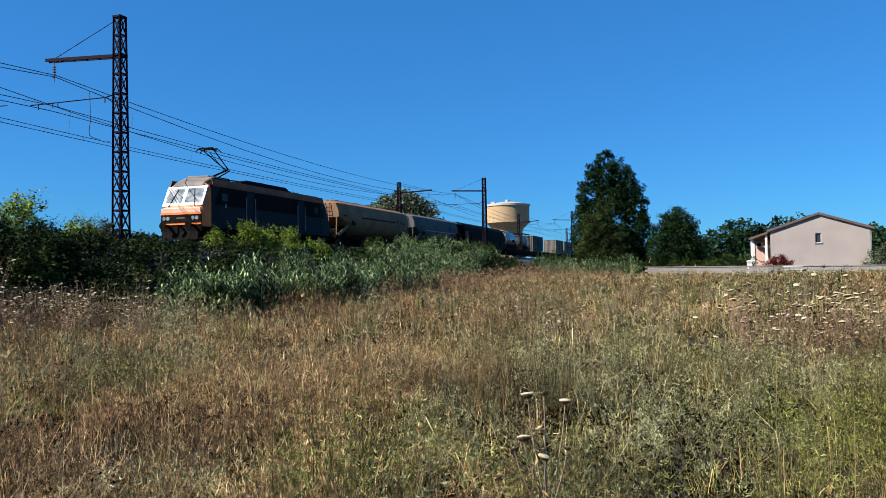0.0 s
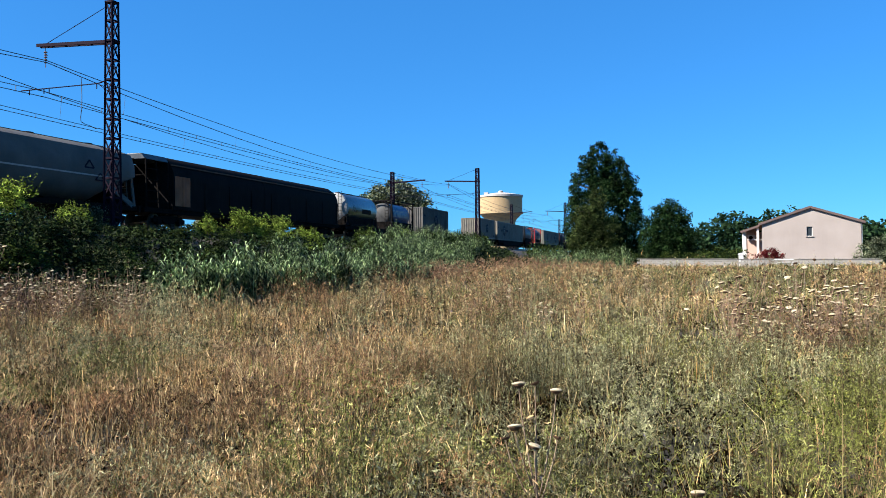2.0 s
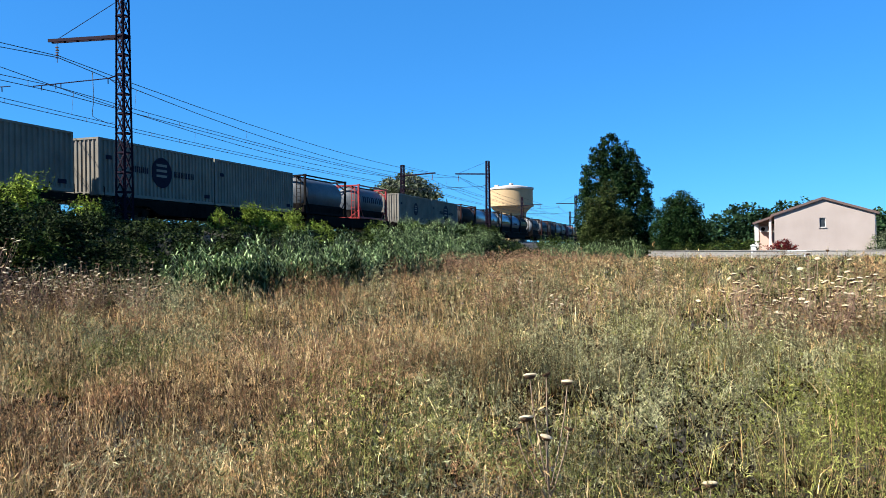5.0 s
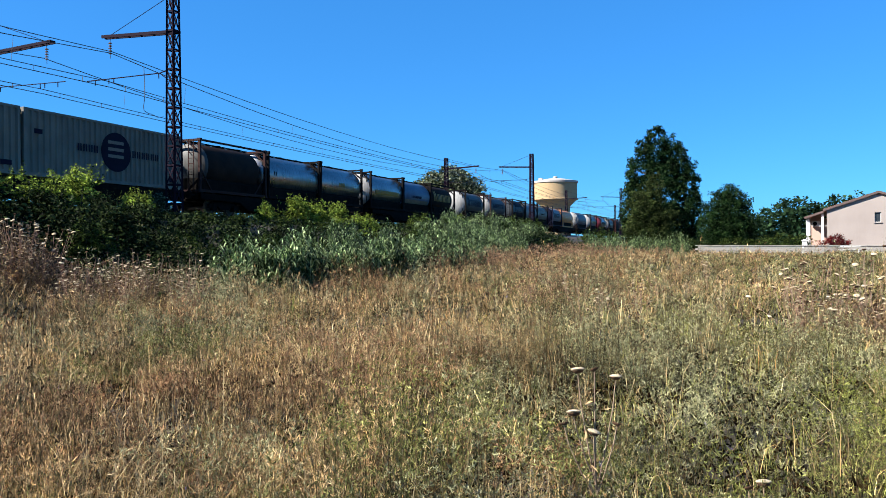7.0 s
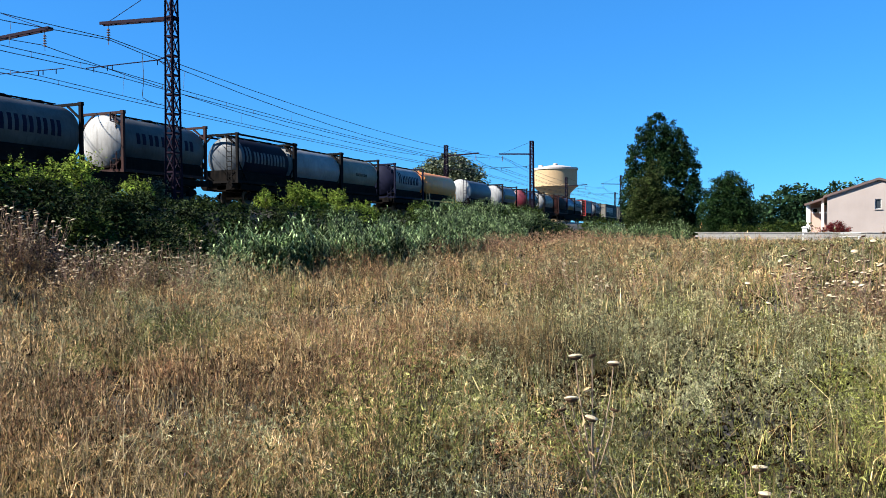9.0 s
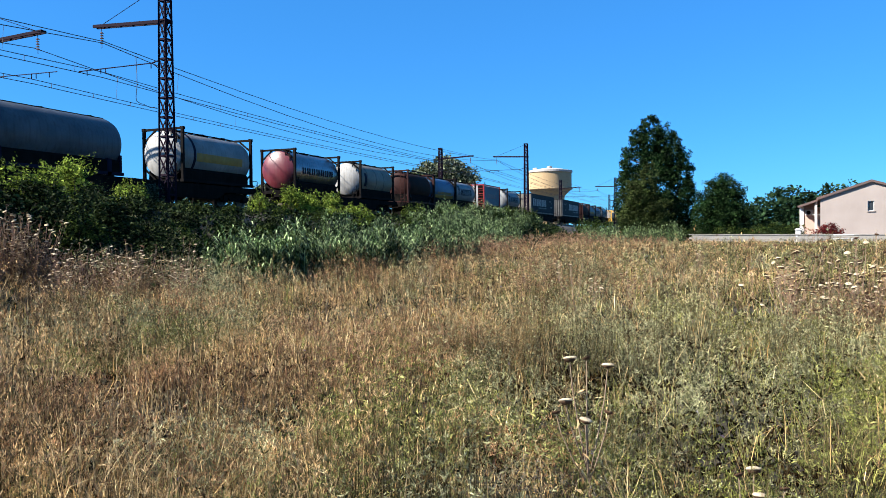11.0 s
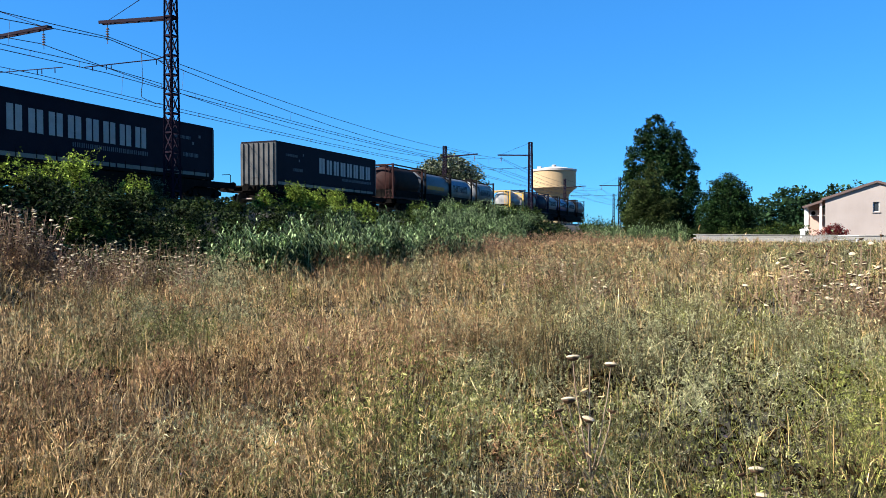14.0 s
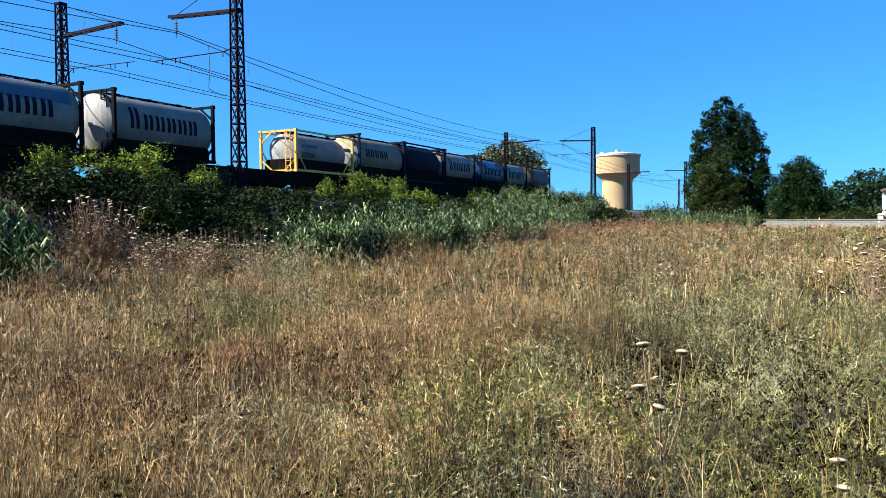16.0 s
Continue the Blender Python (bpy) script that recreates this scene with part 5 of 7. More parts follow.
t_ = load(tank_container(6.0, M["cream_paint"], K, "cream tank container with dark ribs", "ends", M["white_paint"], bands=((1.3, 0.06, "grey_paint"), (2.8, 0.05, "grey_paint"), (4.2, 0.05, "grey_paint"))), 356.25)
strip_on(t_, 6.0, 1.25, 2.86, 0.8, 1.2, 0.95, 1.95, "navy", "dark painted block")
load(tank_container(6.1, M["dark_brown"], RD, "soot-dark tank in a rust-red frame", "frame", M["brown_red"]), 365.2)
t_ = load(tank_container(5.8, M["sky_blue"], K, "blue and ochre tank container", "ends", marks=[("", 1.0, 1.1, 0.22, 14, 0.26, "ochre_band", 1)]), 371.4)
strip_on(t_, 5.8, 1.25, 2.86, 0.4, 5.4, 0.4, 1.05, "ochre_band", "ochre lower band")
load(rin(6.3, M["white_paint"], K, "white tank container with dark lettering shapes", "ends"), 377.25)
load(panel_tank(6.15), 386.4)
load(rin(6.1, M["white_paint"], K, "white tank container with dark lettering shapes", "ends", "navy", M["white_paint"]), 395.75)
load(curtain_body(13.85, "doors", 0, "dark navy curtain-sided swap body with pale end doors"), 407.3)
load(curtain_body(13.8, "ribbed", 1, "dark navy curtain-sided swap body with a ribbed grey end"), 427.1)
load(tank_container(6.3, M["dark_brown"], RD, "soot-dark tank in a rust-red frame", "frame", M["brown_red"]), 444.1)
t_ = load(tank_container(6.2, M["grey_blue"], K, "dirty dark grey tank container with an ochre band", "ends"), 451.0)
strip_on(t_, 6.2, 1.25, 2.86, 0.6, 4.8, 1.15, 1.5, "ochre_band", "ochre painted band")
t_ = load(rin(6.3, M["white_paint"], K, "white and blue tank container with dark lettering shapes", "ends"), 457.4)
strip_on(t_, 6.3, 1.25, 2.86, 0.45, 5.85, 1.85, 2.35, "sky_blue", "blue upper band")
strip_on(t_, 6.3, 1.25, 2.86, 0.5, 3.4, 0.3, 0.55, "red_paint", "red lower flash")
load(rin(6.1, M["white_paint"], K, "white tank container with dark lettering shapes", "ends", "navy", M["white_paint"]), 465.2)
load(tank_container(6.1, M["white_paint"], M["yellow_paint"], "white tank in a yellow frame", "frame", M["white_paint"], H=2.45, R=1.05, marks=[("", 1.0, 1.5, 0.16, 8, 0.2, "crimson", 1), ("", 1.0, 0.9, 0.3, 6, 0.22, "grey_paint", 1)]), 477.9)
load(hoy(6.1, M["cream_paint"], M["navy"], "cream tank container with navy end frames", "ends", "navy", M["white_paint"], 0.6), 484.7)
load(tank_container(6.5, M["navy"], M["navy"], "dark navy tank container in a navy frame", "frame"), 490.9)
load(rin(6.0, M["white_paint"], K, "white tank container with dark lettering shapes", "ends"), 497.6)
load(rin(5.9, M["blue_paint"], K, "blue tank container with black end frames", "ends"), 504.9)
load(rin(5.9, M["white_paint"], K, "white tank container with dark lettering shapes", "ends"), 511.0)
load(tank_container(6.06, G_, K, "grey tank container at the train's tail", "ends"), 518.4)

# ---- water tower ----
ob = thing("water_tower", "ochre concrete water tower with a wide drum", "water tower")
TX, TY = -53.8, 228.7
part("stem", Geo().lathe_z([(-0.5, 4.7), (0, 4.6), (11, 4.35), (12.9, 4.35)]), M["tower_render"], ob, smooth=True)
part("cone", Geo().lathe_z([(12.9, 4.4), (13.4, 4.7), (15.0, 6.35)]), M["tower_render"], ob, smooth=True)
part("ledge", Geo().lathe_z([(15.0, 6.35), (15.02, 6.75), (15.35, 6.75), (15.4, 6.5)]), M["tower_render"], ob)
part("drum", Geo().lathe_z([(15.35, 6.48), (20.0, 6.48)]), M["tower_render"], ob, smooth=True)
part("cornice", Geo().lathe_z([(20.0, 6.5), (20.05, 6.75), (20.6, 6.75), (20.65, 6.55)]), M["tower_roof"], ob)
part("roof", Geo().lathe_z([(20.6, 6.55), (21.0, 4.6), (21.4, 2.4), (21.5, 0.6)]), M["tower_roof"], ob, smooth=True)
part("roof_vent", Geo().lathe_z([(21.3, 0.7), (22.0, 0.7), (22.15, 0.4)], seg=16), M["tower_roof"], ob)
part("hatch", Geo().box(-4.4, -3.2, -3.2, -2.2, 20.7, 21.5), M["tower_roof"], ob)
ob.matrix_basis = pose(TX, TY, 0.3)


# ---- house and garden wall ----
def house():
    ob = thing("house", "two-storey house with pale pink rendered gable and tiled roof", "house")
    W, D, E, R_ = 8.35, 11.0, 4.15, 5.55     # width, depth, eave height, ridge height
    g = Geo()
    wx0, wx1, wz0, wz1 = 3.85, 4.35, 2.95, 3.85
    # gable wall with a hole for the window
    ring = [(0, -0.4), (W, -0.4), (W, E), (W / 2, R_), (0, E), (wx0, wz0), (wx1, wz0), (wx1, wz1), (wx0, wz1)]
    front = [(0, 1, 6, 5), (1, 2, 7, 6), (2, 3, 4, 8, 7), (4, 0, 5, 8)]
    rim = [(k, (k + 1) % 5, 9 + (k + 1) % 5, 9 + k) for k in range(5)] + [(5 + (k + 1) % 4, 5 + k, 14 + k, 14 + (k + 1) % 4) for k in range(4)]
    g.add([(x, y, z) for y in (0, 0.25) for x, z in ring], front + [tuple(9 + q for q in f[::-1]) for f in front] + rim)
    part("wall", g, M["render_wall"], ob, "pale rendered gable wall")
    part("wall", Geo().box(0, 0.25, 0.25, D, -0.4, E), M["pink_wall"], ob)
    part("wall", Geo().box(W - 0.25, W, 0.25, D, -0.4, E), M["render_wall"], ob)
    part("wall", Geo().loft([[(0.25, y, -0.4), (W - 0.25, y, -0.4), (W - 0.25, y, E), (W / 2, y, R_), (0.25, y, E)] for y in (D - 0.25, D)]), M["render_wall"], ob)
    w = new("window")
    w.parent = ob
    part("pane", Geo().box(wx0, wx1, 0.14, 0.16, wz0, wz1), M["window_glass"], w)
    part("frame", Geo().box(wx0, wx0 + 0.05, 0.1, 0.18, wz0, wz1).box(wx1 - 0.05, wx1, 0.1, 0.18, wz0, wz1).box(wx0 + 0.05, wx1 - 0.05, 0.1, 0.18, wz0, wz0 + 0.05).box(wx0 + 0.05, wx1 - 0.05, 0.1, 0.18, wz1 - 0.05, wz1), M["white_trim"], w)
    part("sill", Geo().box(wx0 - 0.08, wx1 + 0.08, -0.09, 0.1, wz0 - 0.07, wz0), M["render_wall"], w)
    # roof: right slope, and a left slope that runs on down over the porch
    sl = (R_ - E) / (W / 2)
    g = Geo()
    xr = W + 0.35
    g.loft([[(W / 2, y, R_ + 0.02), (xr, y, R_ - sl * (xr - W / 2)), (xr, y, R_ - sl * (xr - W / 2) + 0.16), (W / 2, y, R_ + 0.2)] for y in (-0.18, D + 0.2)])
    xl = -2.0
    part("roof_slope", g, M["roof_tile"], ob, "terracotta tiled roof slope")
    g = Geo()
    g.loft([[(W / 2, y, R_ + 0.02), (-0.3, y, R_ - sl * (W / 2 + 0.3)), (-0.3, y, R_ - sl * (W / 2 + 0.3) + 0.16), (W / 2, y, R_ + 0.2)] for y in (-0.18, D + 0.2)])
    part("roof_slope", g, M["roof_tile"], ob, "terracotta tiled roof slope")
    g = Geo().loft([[(-0.3, y, R_ - sl * (W / 2 + 0.3)), (xl, y, R_ - sl * (W / 2 - xl)), (xl, y, R_ - sl * (W / 2 - xl) + 0.15), (-0.3, y, R_ - sl * (W / 2 + 0.3) + 0.15)] for y in (1.6, D + 0.2)])
    part("porch_roof", g, M["roof_tile"], ob, "tiled porch roof")
    g = Geo()
    for x0, x1 in ((W / 2, xr), (W / 2, -0.3)):
        g = Geo()
        g.beam((x0, -0.2, R_ + 0.12), (x1, -0.2, R_ - sl * abs(x1 - W / 2) + 0.1), 0.06, 0.2)
        part("fascia", g, M["roof_edge"], ob)
    g = Geo()
    g.beam((-0.3, 1.56, R_ - sl * (W / 2 + 0.3) + 0.04), (xl, 1.56, R_ - sl * (W / 2 - xl) + 0.04), 0.06, 0.2)
    part("fascia", g, M["roof_edge"], ob)
    # rows of roof tiles seen edge-on along the verge
    g = Geo()
    for k in range(26):
        t = (k + 0.5) / 26
        for sgn in (-1, 1):
            x = W / 2 + sgn * t * (W / 2 + 0.3)
            g.tube((x, 0.12, R_ - sl * abs(x - W / 2) + 0.17), (x, D, R_ - sl * abs(x - W / 2) + 0.13), 0.085, 6)
    part("roof_tiles", g, M["roof_tile"], ob)
    # porch: pink side wall, white pillars
    part("porch_wall", Geo().box(-1.75, -0.02, 4.6, 4.8, -0.4, 3.55), M["pink_wall"], ob)
    for x, y in ((-1.85, 1.8), (-1.85, 4.5), (-0.55, 1.75)):
        part("pillar", Geo().box(x, x + 0.22, y, y + 0.22, -0.4, 3.52 + (x + 1.85) * 0.3), M["white_trim"], ob, "white pillar", bevel=0.015)
    part("beam", Geo().box(-1.85, -1.63, 1.8, 6.5, 3.4, 3.6), M["white_trim"], ob)
    ac = Geo().box(-1.5, -0.75, 4.2, 4.55, 2.75, 3.3)
    part("air_unit", ac, M["white_trim"], ob, "white air-conditioning unit", bevel=0.02)
    part("fan_grille", Geo().tube((-1.2, 4.2, 3.02), (-1.2, 4.17, 3.02), 0.2, 16), M["dark_frame"], ob)
    g = Geo().box(-0.75, -0.1, 1.9, 1.98, 2.7, 2.78)
    part("awning_rail", g, M["white_trim"], ob)
    part("downpipe", Geo().tube((W + 0.05, 0.1, 0), (W + 0.05, 0.1, E), 0.045, 8), M["white_trim"], ob)
    return ob


ob = house()
ob.matrix_basis = pose(6.75, 79.4, 0.55, 0, 0, -7)

# low garden wall in stretches of blocks
g_wall = thing("garden_wall", "low weathered block wall along the field edge", "wall", kind="structure")
bl = Geo().box(0, 0.49, 0, 0.2, 0, 0.19).mesh("block", M["stone_wall"])
for k in range(41):
    for c in range(4):
        o = new("block", bl)
        o.parent = g_wall
        o.matrix_basis = pose(-4.6 + 0.5 * k + (0.25 if c % 2 else 0) - 0.12, 77.6 - 0.06 * k + rng.uniform(-0.012, 0.012), 0.68 + 0.2 * c - 0.004 * k + rng.uniform(-0.004, 0.004), 0, 0, -6.8)
part("coping", Geo().loft([[(-4.75 + x, 77.55 - 0.06 * x * 2, 1.49 - 0.008 * x), (-4.75 + x, 77.87 - 0.06 * x * 2, 1.49 - 0.008 * x), (-4.75 + x, 77.87 - 0.06 * x * 2, 1.55 - 0.008 * x), (-4.75 + x, 77.55 - 0.06 * x * 2, 1.55 - 0.008 * x)] for x in (0, 5, 9.8, 9.9, 20.6)]), M["stone_wall"], g_wall)
ob = thing("garden_gatepost", "white painted gatepost at the garden wall", "gatepost")
part("post", Geo().box(-0.2, 0.2, -0.2, 0.2, 0, 1.35), M["white_trim"], ob, bevel=0.02)
part("cap", Geo().loft([[(-w, -w, z), (w, -w, z), (w, w, z), (-w, w, z)] for z, w in ((1.35, 0.26), (1.42, 0.26), (1.52, 0.05))]), M["white_trim"], ob)
ob.matrix_basis = pose(4.7, 76.7, 0.5)
ob = thing("garden_bench", "white plastic garden bench behind the wall", "bench")
part("seat", Geo().box(0, 1.6, 0, 0.4, 0.43, 0.46), M["white_trim"], ob, bevel=0.01)
for x in (0.1, 1.4):
    part("leg", Geo().box(x, x + 0.1, 0.05, 0.35, 0, 0.42), M["white_trim"], ob)
part("backrest", Geo().box(0, 1.6, 0.38, 0.43, 0.72, 0.8), M["white_trim"], ob, bevel=0.01)
ob.matrix_basis = pose(7.4, 75.4, 0.62, 0, 0, -7)


# ---- trees and shrubs ----
def crown(lobes, n_clumps, per, leaf, spread, aspect=0.6, flat=0.3, shell=0.4):
    """Leaves in clumps near the skin of several ellipsoids (x, y, z, rx, ry, rz)."""
    lobes = np.array(lobes, float)
    vol = lobes[:, 3] * lobes[:, 4] * lobes[:, 5]
    pick = rng.choice(len(lobes), n_clumps, p=vol ** 0.7 / (vol ** 0.7).sum())
    d = unit(rng.normal(size=(n_clumps, 3)))
    r = shell + (1 - shell) * rng.uniform(0, 1, n_clumps) ** 0.6
    r *= 1 + 0.16 * np.sin(d[:, 0] * 7 + pick) * np.cos(d[:, 2] * 6 + 2 * pick)
    C = lobes[pick, :3] + d * r[:, None] * lobes[pick, 3:]
    P = np.repeat(C, per, 0) + rng.normal(size=(n_clumps * per, 3)).clip(-1.6, 1.6) * spread * np.array([1, 1, 0.75])
    return leaves(P, leaf, aspect, 0.0, flat)


def tree(name, label, category, trunk, lobes, material, clumps, per, leaf, spread, group="", flat=0.3, limbs=9, shell=0.4):
    ob = thing(name, label, category, group)
    h, r = trunk
    g = Geo()
    pts = [Vector((0.12 * math.sin(k * 1.7) * k * 0.3, 0.1 * math.cos(k * 1.3) * k * 0.3, h * k / 5)) for k in range(6)]
    for k in range(5):
        g.tube(pts[k], pts[k + 1], r * (1 - 0.13 * k), 9, r * (1 - 0.13 * (k + 1)))
    lr = random.Random(len(label))
    for k in range(limbs):
        lo = lobes[k % len(lobes)]
        a = pts[min(5, 2 + k % 4)]
        e = Vector((lo[0] + lr.uniform(-0.6, 0.6) * lo[3], lo[1] + lr.uniform(-0.6, 0.6) * lo[4], lo[2] + lr.uniform(-0.3, 0.6) * lo[5]))
        m = a.lerp(e, 0.5) + Vector((0, 0, 0.12 * (e - a).length))
        g.tube(a, m, r * 0.4, 7, r * 0.25).tube(m, e, r * 0.25, 6, r * 0.08)
    part("trunk", g, M["bark"], ob, smooth=True)
    V = crown(lobes, clumps, per, leaf, spread, flat=flat, shell=shell)
    part("crown", soup("crown", V, material, LEAF), None, ob)
    return ob


ob = tree("poplar", "tall dark green poplar with a ragged multi-pointed crown", "tree", (9.0, 0.35),
          [(-0.5, 0, 11.0, 1.35, 1.3, 3.1), (-1.7, 0.3, 9.6, 1.1, 1.2, 3.7), (0.8, 0, 9.6, 1.1, 1.2, 3.3), (2.0, -0.1, 9.2, 1.05, 1.2, 2.9), (3.0, 0, 7.2, 0.95, 1.2, 2.8), (3.4, 0, 4.4, 0.95, 1.3, 3.1),
           (-3.0, 0.3, 8.3, 0.7, 1.0, 2.5), (-3.2, 0, 4.8, 1.1, 1.4, 3.1), (0.1, 0.3, 6.0, 2.5, 2.0, 4.6), (0.0, 0, 3.0, 3.6, 2.3, 2.9)],
          M["poplar"], 2400, 24, 0.23, 0.2, shell=0.6)
ob.matrix_basis = pose(-8.9, 87.5, 0.6)
ob = tree("cypress", "brown-green conifer bush in front of the poplar", "tree", (5.5, 0.14),
          [(0.2, 0, 5.5, 1.3, 1.3, 3.0), (-0.4, 0, 3.3, 2.2, 1.7, 2.8), (1.3, 0, 2.8, 1.7, 1.5, 2.5), (-0.9, 0, 4.5, 1.3, 1.3, 2.7), (-1.6, 0, 2.0, 1.3, 1.2, 1.9)],
          M["cypress"], 1000, 24, 0.19, 0.2, shell=0.45)
ob.matrix_basis = pose(-9.5, 83.0, 0.6)
ob = tree("round_tree", "round deep green broadleaf tree at the wall's end", "tree", (3.4, 0.2),
          [(0, 0, 3.7, 2.35, 2.2, 2.9), (-0.6, 0, 2.4, 2.2, 2.0, 2.0), (0.8, 0, 2.5, 2.0, 2.0, 2.1), (0.2, 0, 5.2, 1.3, 1.3, 1.5)],
          M["round_tree"], 1000, 28, 0.19, 0.22)
ob.matrix_basis = pose(-1.95, 84.0, 0.55)
ob.scale = (1.06, 1.06, 1.04)
ob = tree("field_tree", "dusty grey-green broad tree beyond the railway", "tree", (6.5, 0.4),
          [(0, 0, 8.4, 3.9, 3.6, 3.5), (-2.6, 0, 8.0, 2.6, 2.5, 2.7), (2.8, 0, 7.8, 2.6, 2.5, 2.6), (0.6, 0, 10.0, 2.8, 2.6, 2.1)],
          M["grey_tree"], 900, 24, 0.32, 0.36)
ob.matrix_basis = pose(-41.9, 107.6, 0.6)
ob.scale = (1.2, 1.2, 1.06)
for x, y, s in ((-41.5, 62.0, 0.5),):
    ob2 = copy_thing(ob, pose(x, y, 0.6, 0, 0, x * 37) @ Matrix.Diagonal((s, s, s, 1)))
    tagged(ob2, "small dusty tree on the far side of the tracks")
    ob2.scale = (s, s, s)

# far woods behind the house and along the horizon
P, lob = [], []
wr = random.Random(3)
for x, y, h, r in ((2, 160, 7.0, 4.0), (6, 158, 7.8, 4.5), (10, 162, 8.6, 5), (14, 160, 9.6, 5), (18, 163, 9.9, 6), (23, 160, 8, 7), (29, 165, 8, 7), (36, 160, 7.5, 7), (44, 165, 8, 8), (54, 168, 7, 8),
                   (-2, 175, 4.2, 5), (-7, 190, 4, 6), (-14, 210, 4, 6), (24, 110, 4.5, 3.5), (28, 108, 5, 3.5), (-24, 300, 6, 9)):
    h *= 1.22
    for k in range(5):
        lob.append((x + wr.uniform(-0.7, 0.7) * r, y + wr.uniform(-2, 2), h * wr.uniform(0.3, 0.52), r * wr.uniform(0.7, 1.0), r * 0.6, h * wr.uniform(0.38, 0.5)))
V = crown(lob, 5200, 10, 0.75, 0.5, shell=0.75)
tagged(part("far_woods", soup("far_woods", V, M["wood"], LEAF), None), "distant dark green woods on the horizon", "woods", kind="stuff")

# garden hedge, red shrub, grey bush by the gable
V = crown([(-1.8 + 1.1 * k, 79.6 - 0.08 * k, 1.3 + 0.3 * smooth01(k, 1, 4) + 0.12 * math.sin(k * 2.1), 0.95, 0.6, 0.95) for k in range(7)], 420, 20, 0.13, 0.16)
tagged(part("hedge", soup("hedge", V, M["shrub"], LEAF), None), "uneven green hedge behind the garden wall", "hedge")
V = crown([(0, 0, 0.9, 1.0, 0.8, 0.8), (0.7, 0, 0.8, 0.8, 0.7, 0.7), (-0.6, 0, 0.7, 0.7, 0.6, 0.6), (0.3, 0, 1.4, 0.7, 0.6, 0.5)], 170, 22, 0.13, 0.15)
ob = thing("red_shrub", "dark purple-red leaved shrub before the house", "shrub")
part("crown", soup("crown", V, M["red_leaf"], LEAF), None, ob)
part("stem", Geo().tube((0, 0, 0), (0.1, 0, 0.9), 0.05, 6, 0.02), M["bark"], ob)
ob.matrix_basis = pose(7.0, 76.9, 0.5)
V = crown([(0, 0, 1.2, 1.6, 1.0, 1.2), (1.6, 0, 1.4, 1.5, 1.0, 1.4), (0.7, 0, 2.0, 1.0, 0.8, 0.9)], 330, 24, 0.13, 0.17)
ob = thing("gable_bush", "grey-green bush against the gable wall", "shrub")
part("crown", soup("crown", V, M["grey_tree"], LEAF), None, ob)
part("stem", Geo().tube((0, 0, 0), (0.1, 0, 1.0), 0.05, 6, 0.02), M["bark"], ob)
ob.matrix_basis = pose(15.6, 77.2, 0.5)


def shrub_kind(material, seed, tall):
    lr = random.Random(seed)
    lobes = [(lr.uniform(-0.6, 0.6), lr.uniform(-0.5, 0.5), lr.uniform(0.35, 0.75) * tall, lr.uniform(0.35, 0.6), lr.uniform(0.35, 0.55), lr.uniform(0.3, 0.45) * tall) for _ in range(6)]
    ob = thing("shrub", "leafy green shrub on the railway bank", "shrub", "bank shrubs")
    for lo in lobes:
        part("stem", Geo().tube((lo[0] * 0.2, lo[1] * 0.2, -0.2), (lo[0], lo[1], lo[2] + 0.3 * lo[5]), 0.03, 5, 0.008), M["bark"], ob)
    V = crown(lobes, 120, 16, 0.13, 0.1, 0.5, 0.4, 0.5)
    # leafy shoots that break the outline
    sh = []
    for k in range(26):
        lo = lobes[k % 6]
        a = np.array([lo[0] + lr.uniform(-0.8, 0.8) * lo[3], lo[1] + lr.uniform(-0.8, 0.8) * lo[4], lo[2] + 0.7 * lo[5]])
        d = np.array([lr.uniform(-0.35, 0.35), lr.uniform(-0.35, 0.35), 1.0]) * lr.uniform(0.25, 0.6)
        t = np.linspace(0, 1, 14)[:, None]
        sh.append(a + d * t + rng.normal(size=(14, 3)) * 0.045)
    V = np.concatenate([V, leaves(np.concatenate(sh), 0.1, 0.5, 0.2, 0.2)])
    part("foliage", soup("foliage", V, material, LEAF), None, ob)
    return ob


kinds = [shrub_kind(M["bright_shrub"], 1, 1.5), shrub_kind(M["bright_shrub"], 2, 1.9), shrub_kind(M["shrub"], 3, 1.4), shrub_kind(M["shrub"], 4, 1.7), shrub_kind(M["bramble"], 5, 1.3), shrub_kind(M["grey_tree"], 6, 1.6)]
tagged(kinds[5], "thin pale grey-green shrub at the foot of a mast")
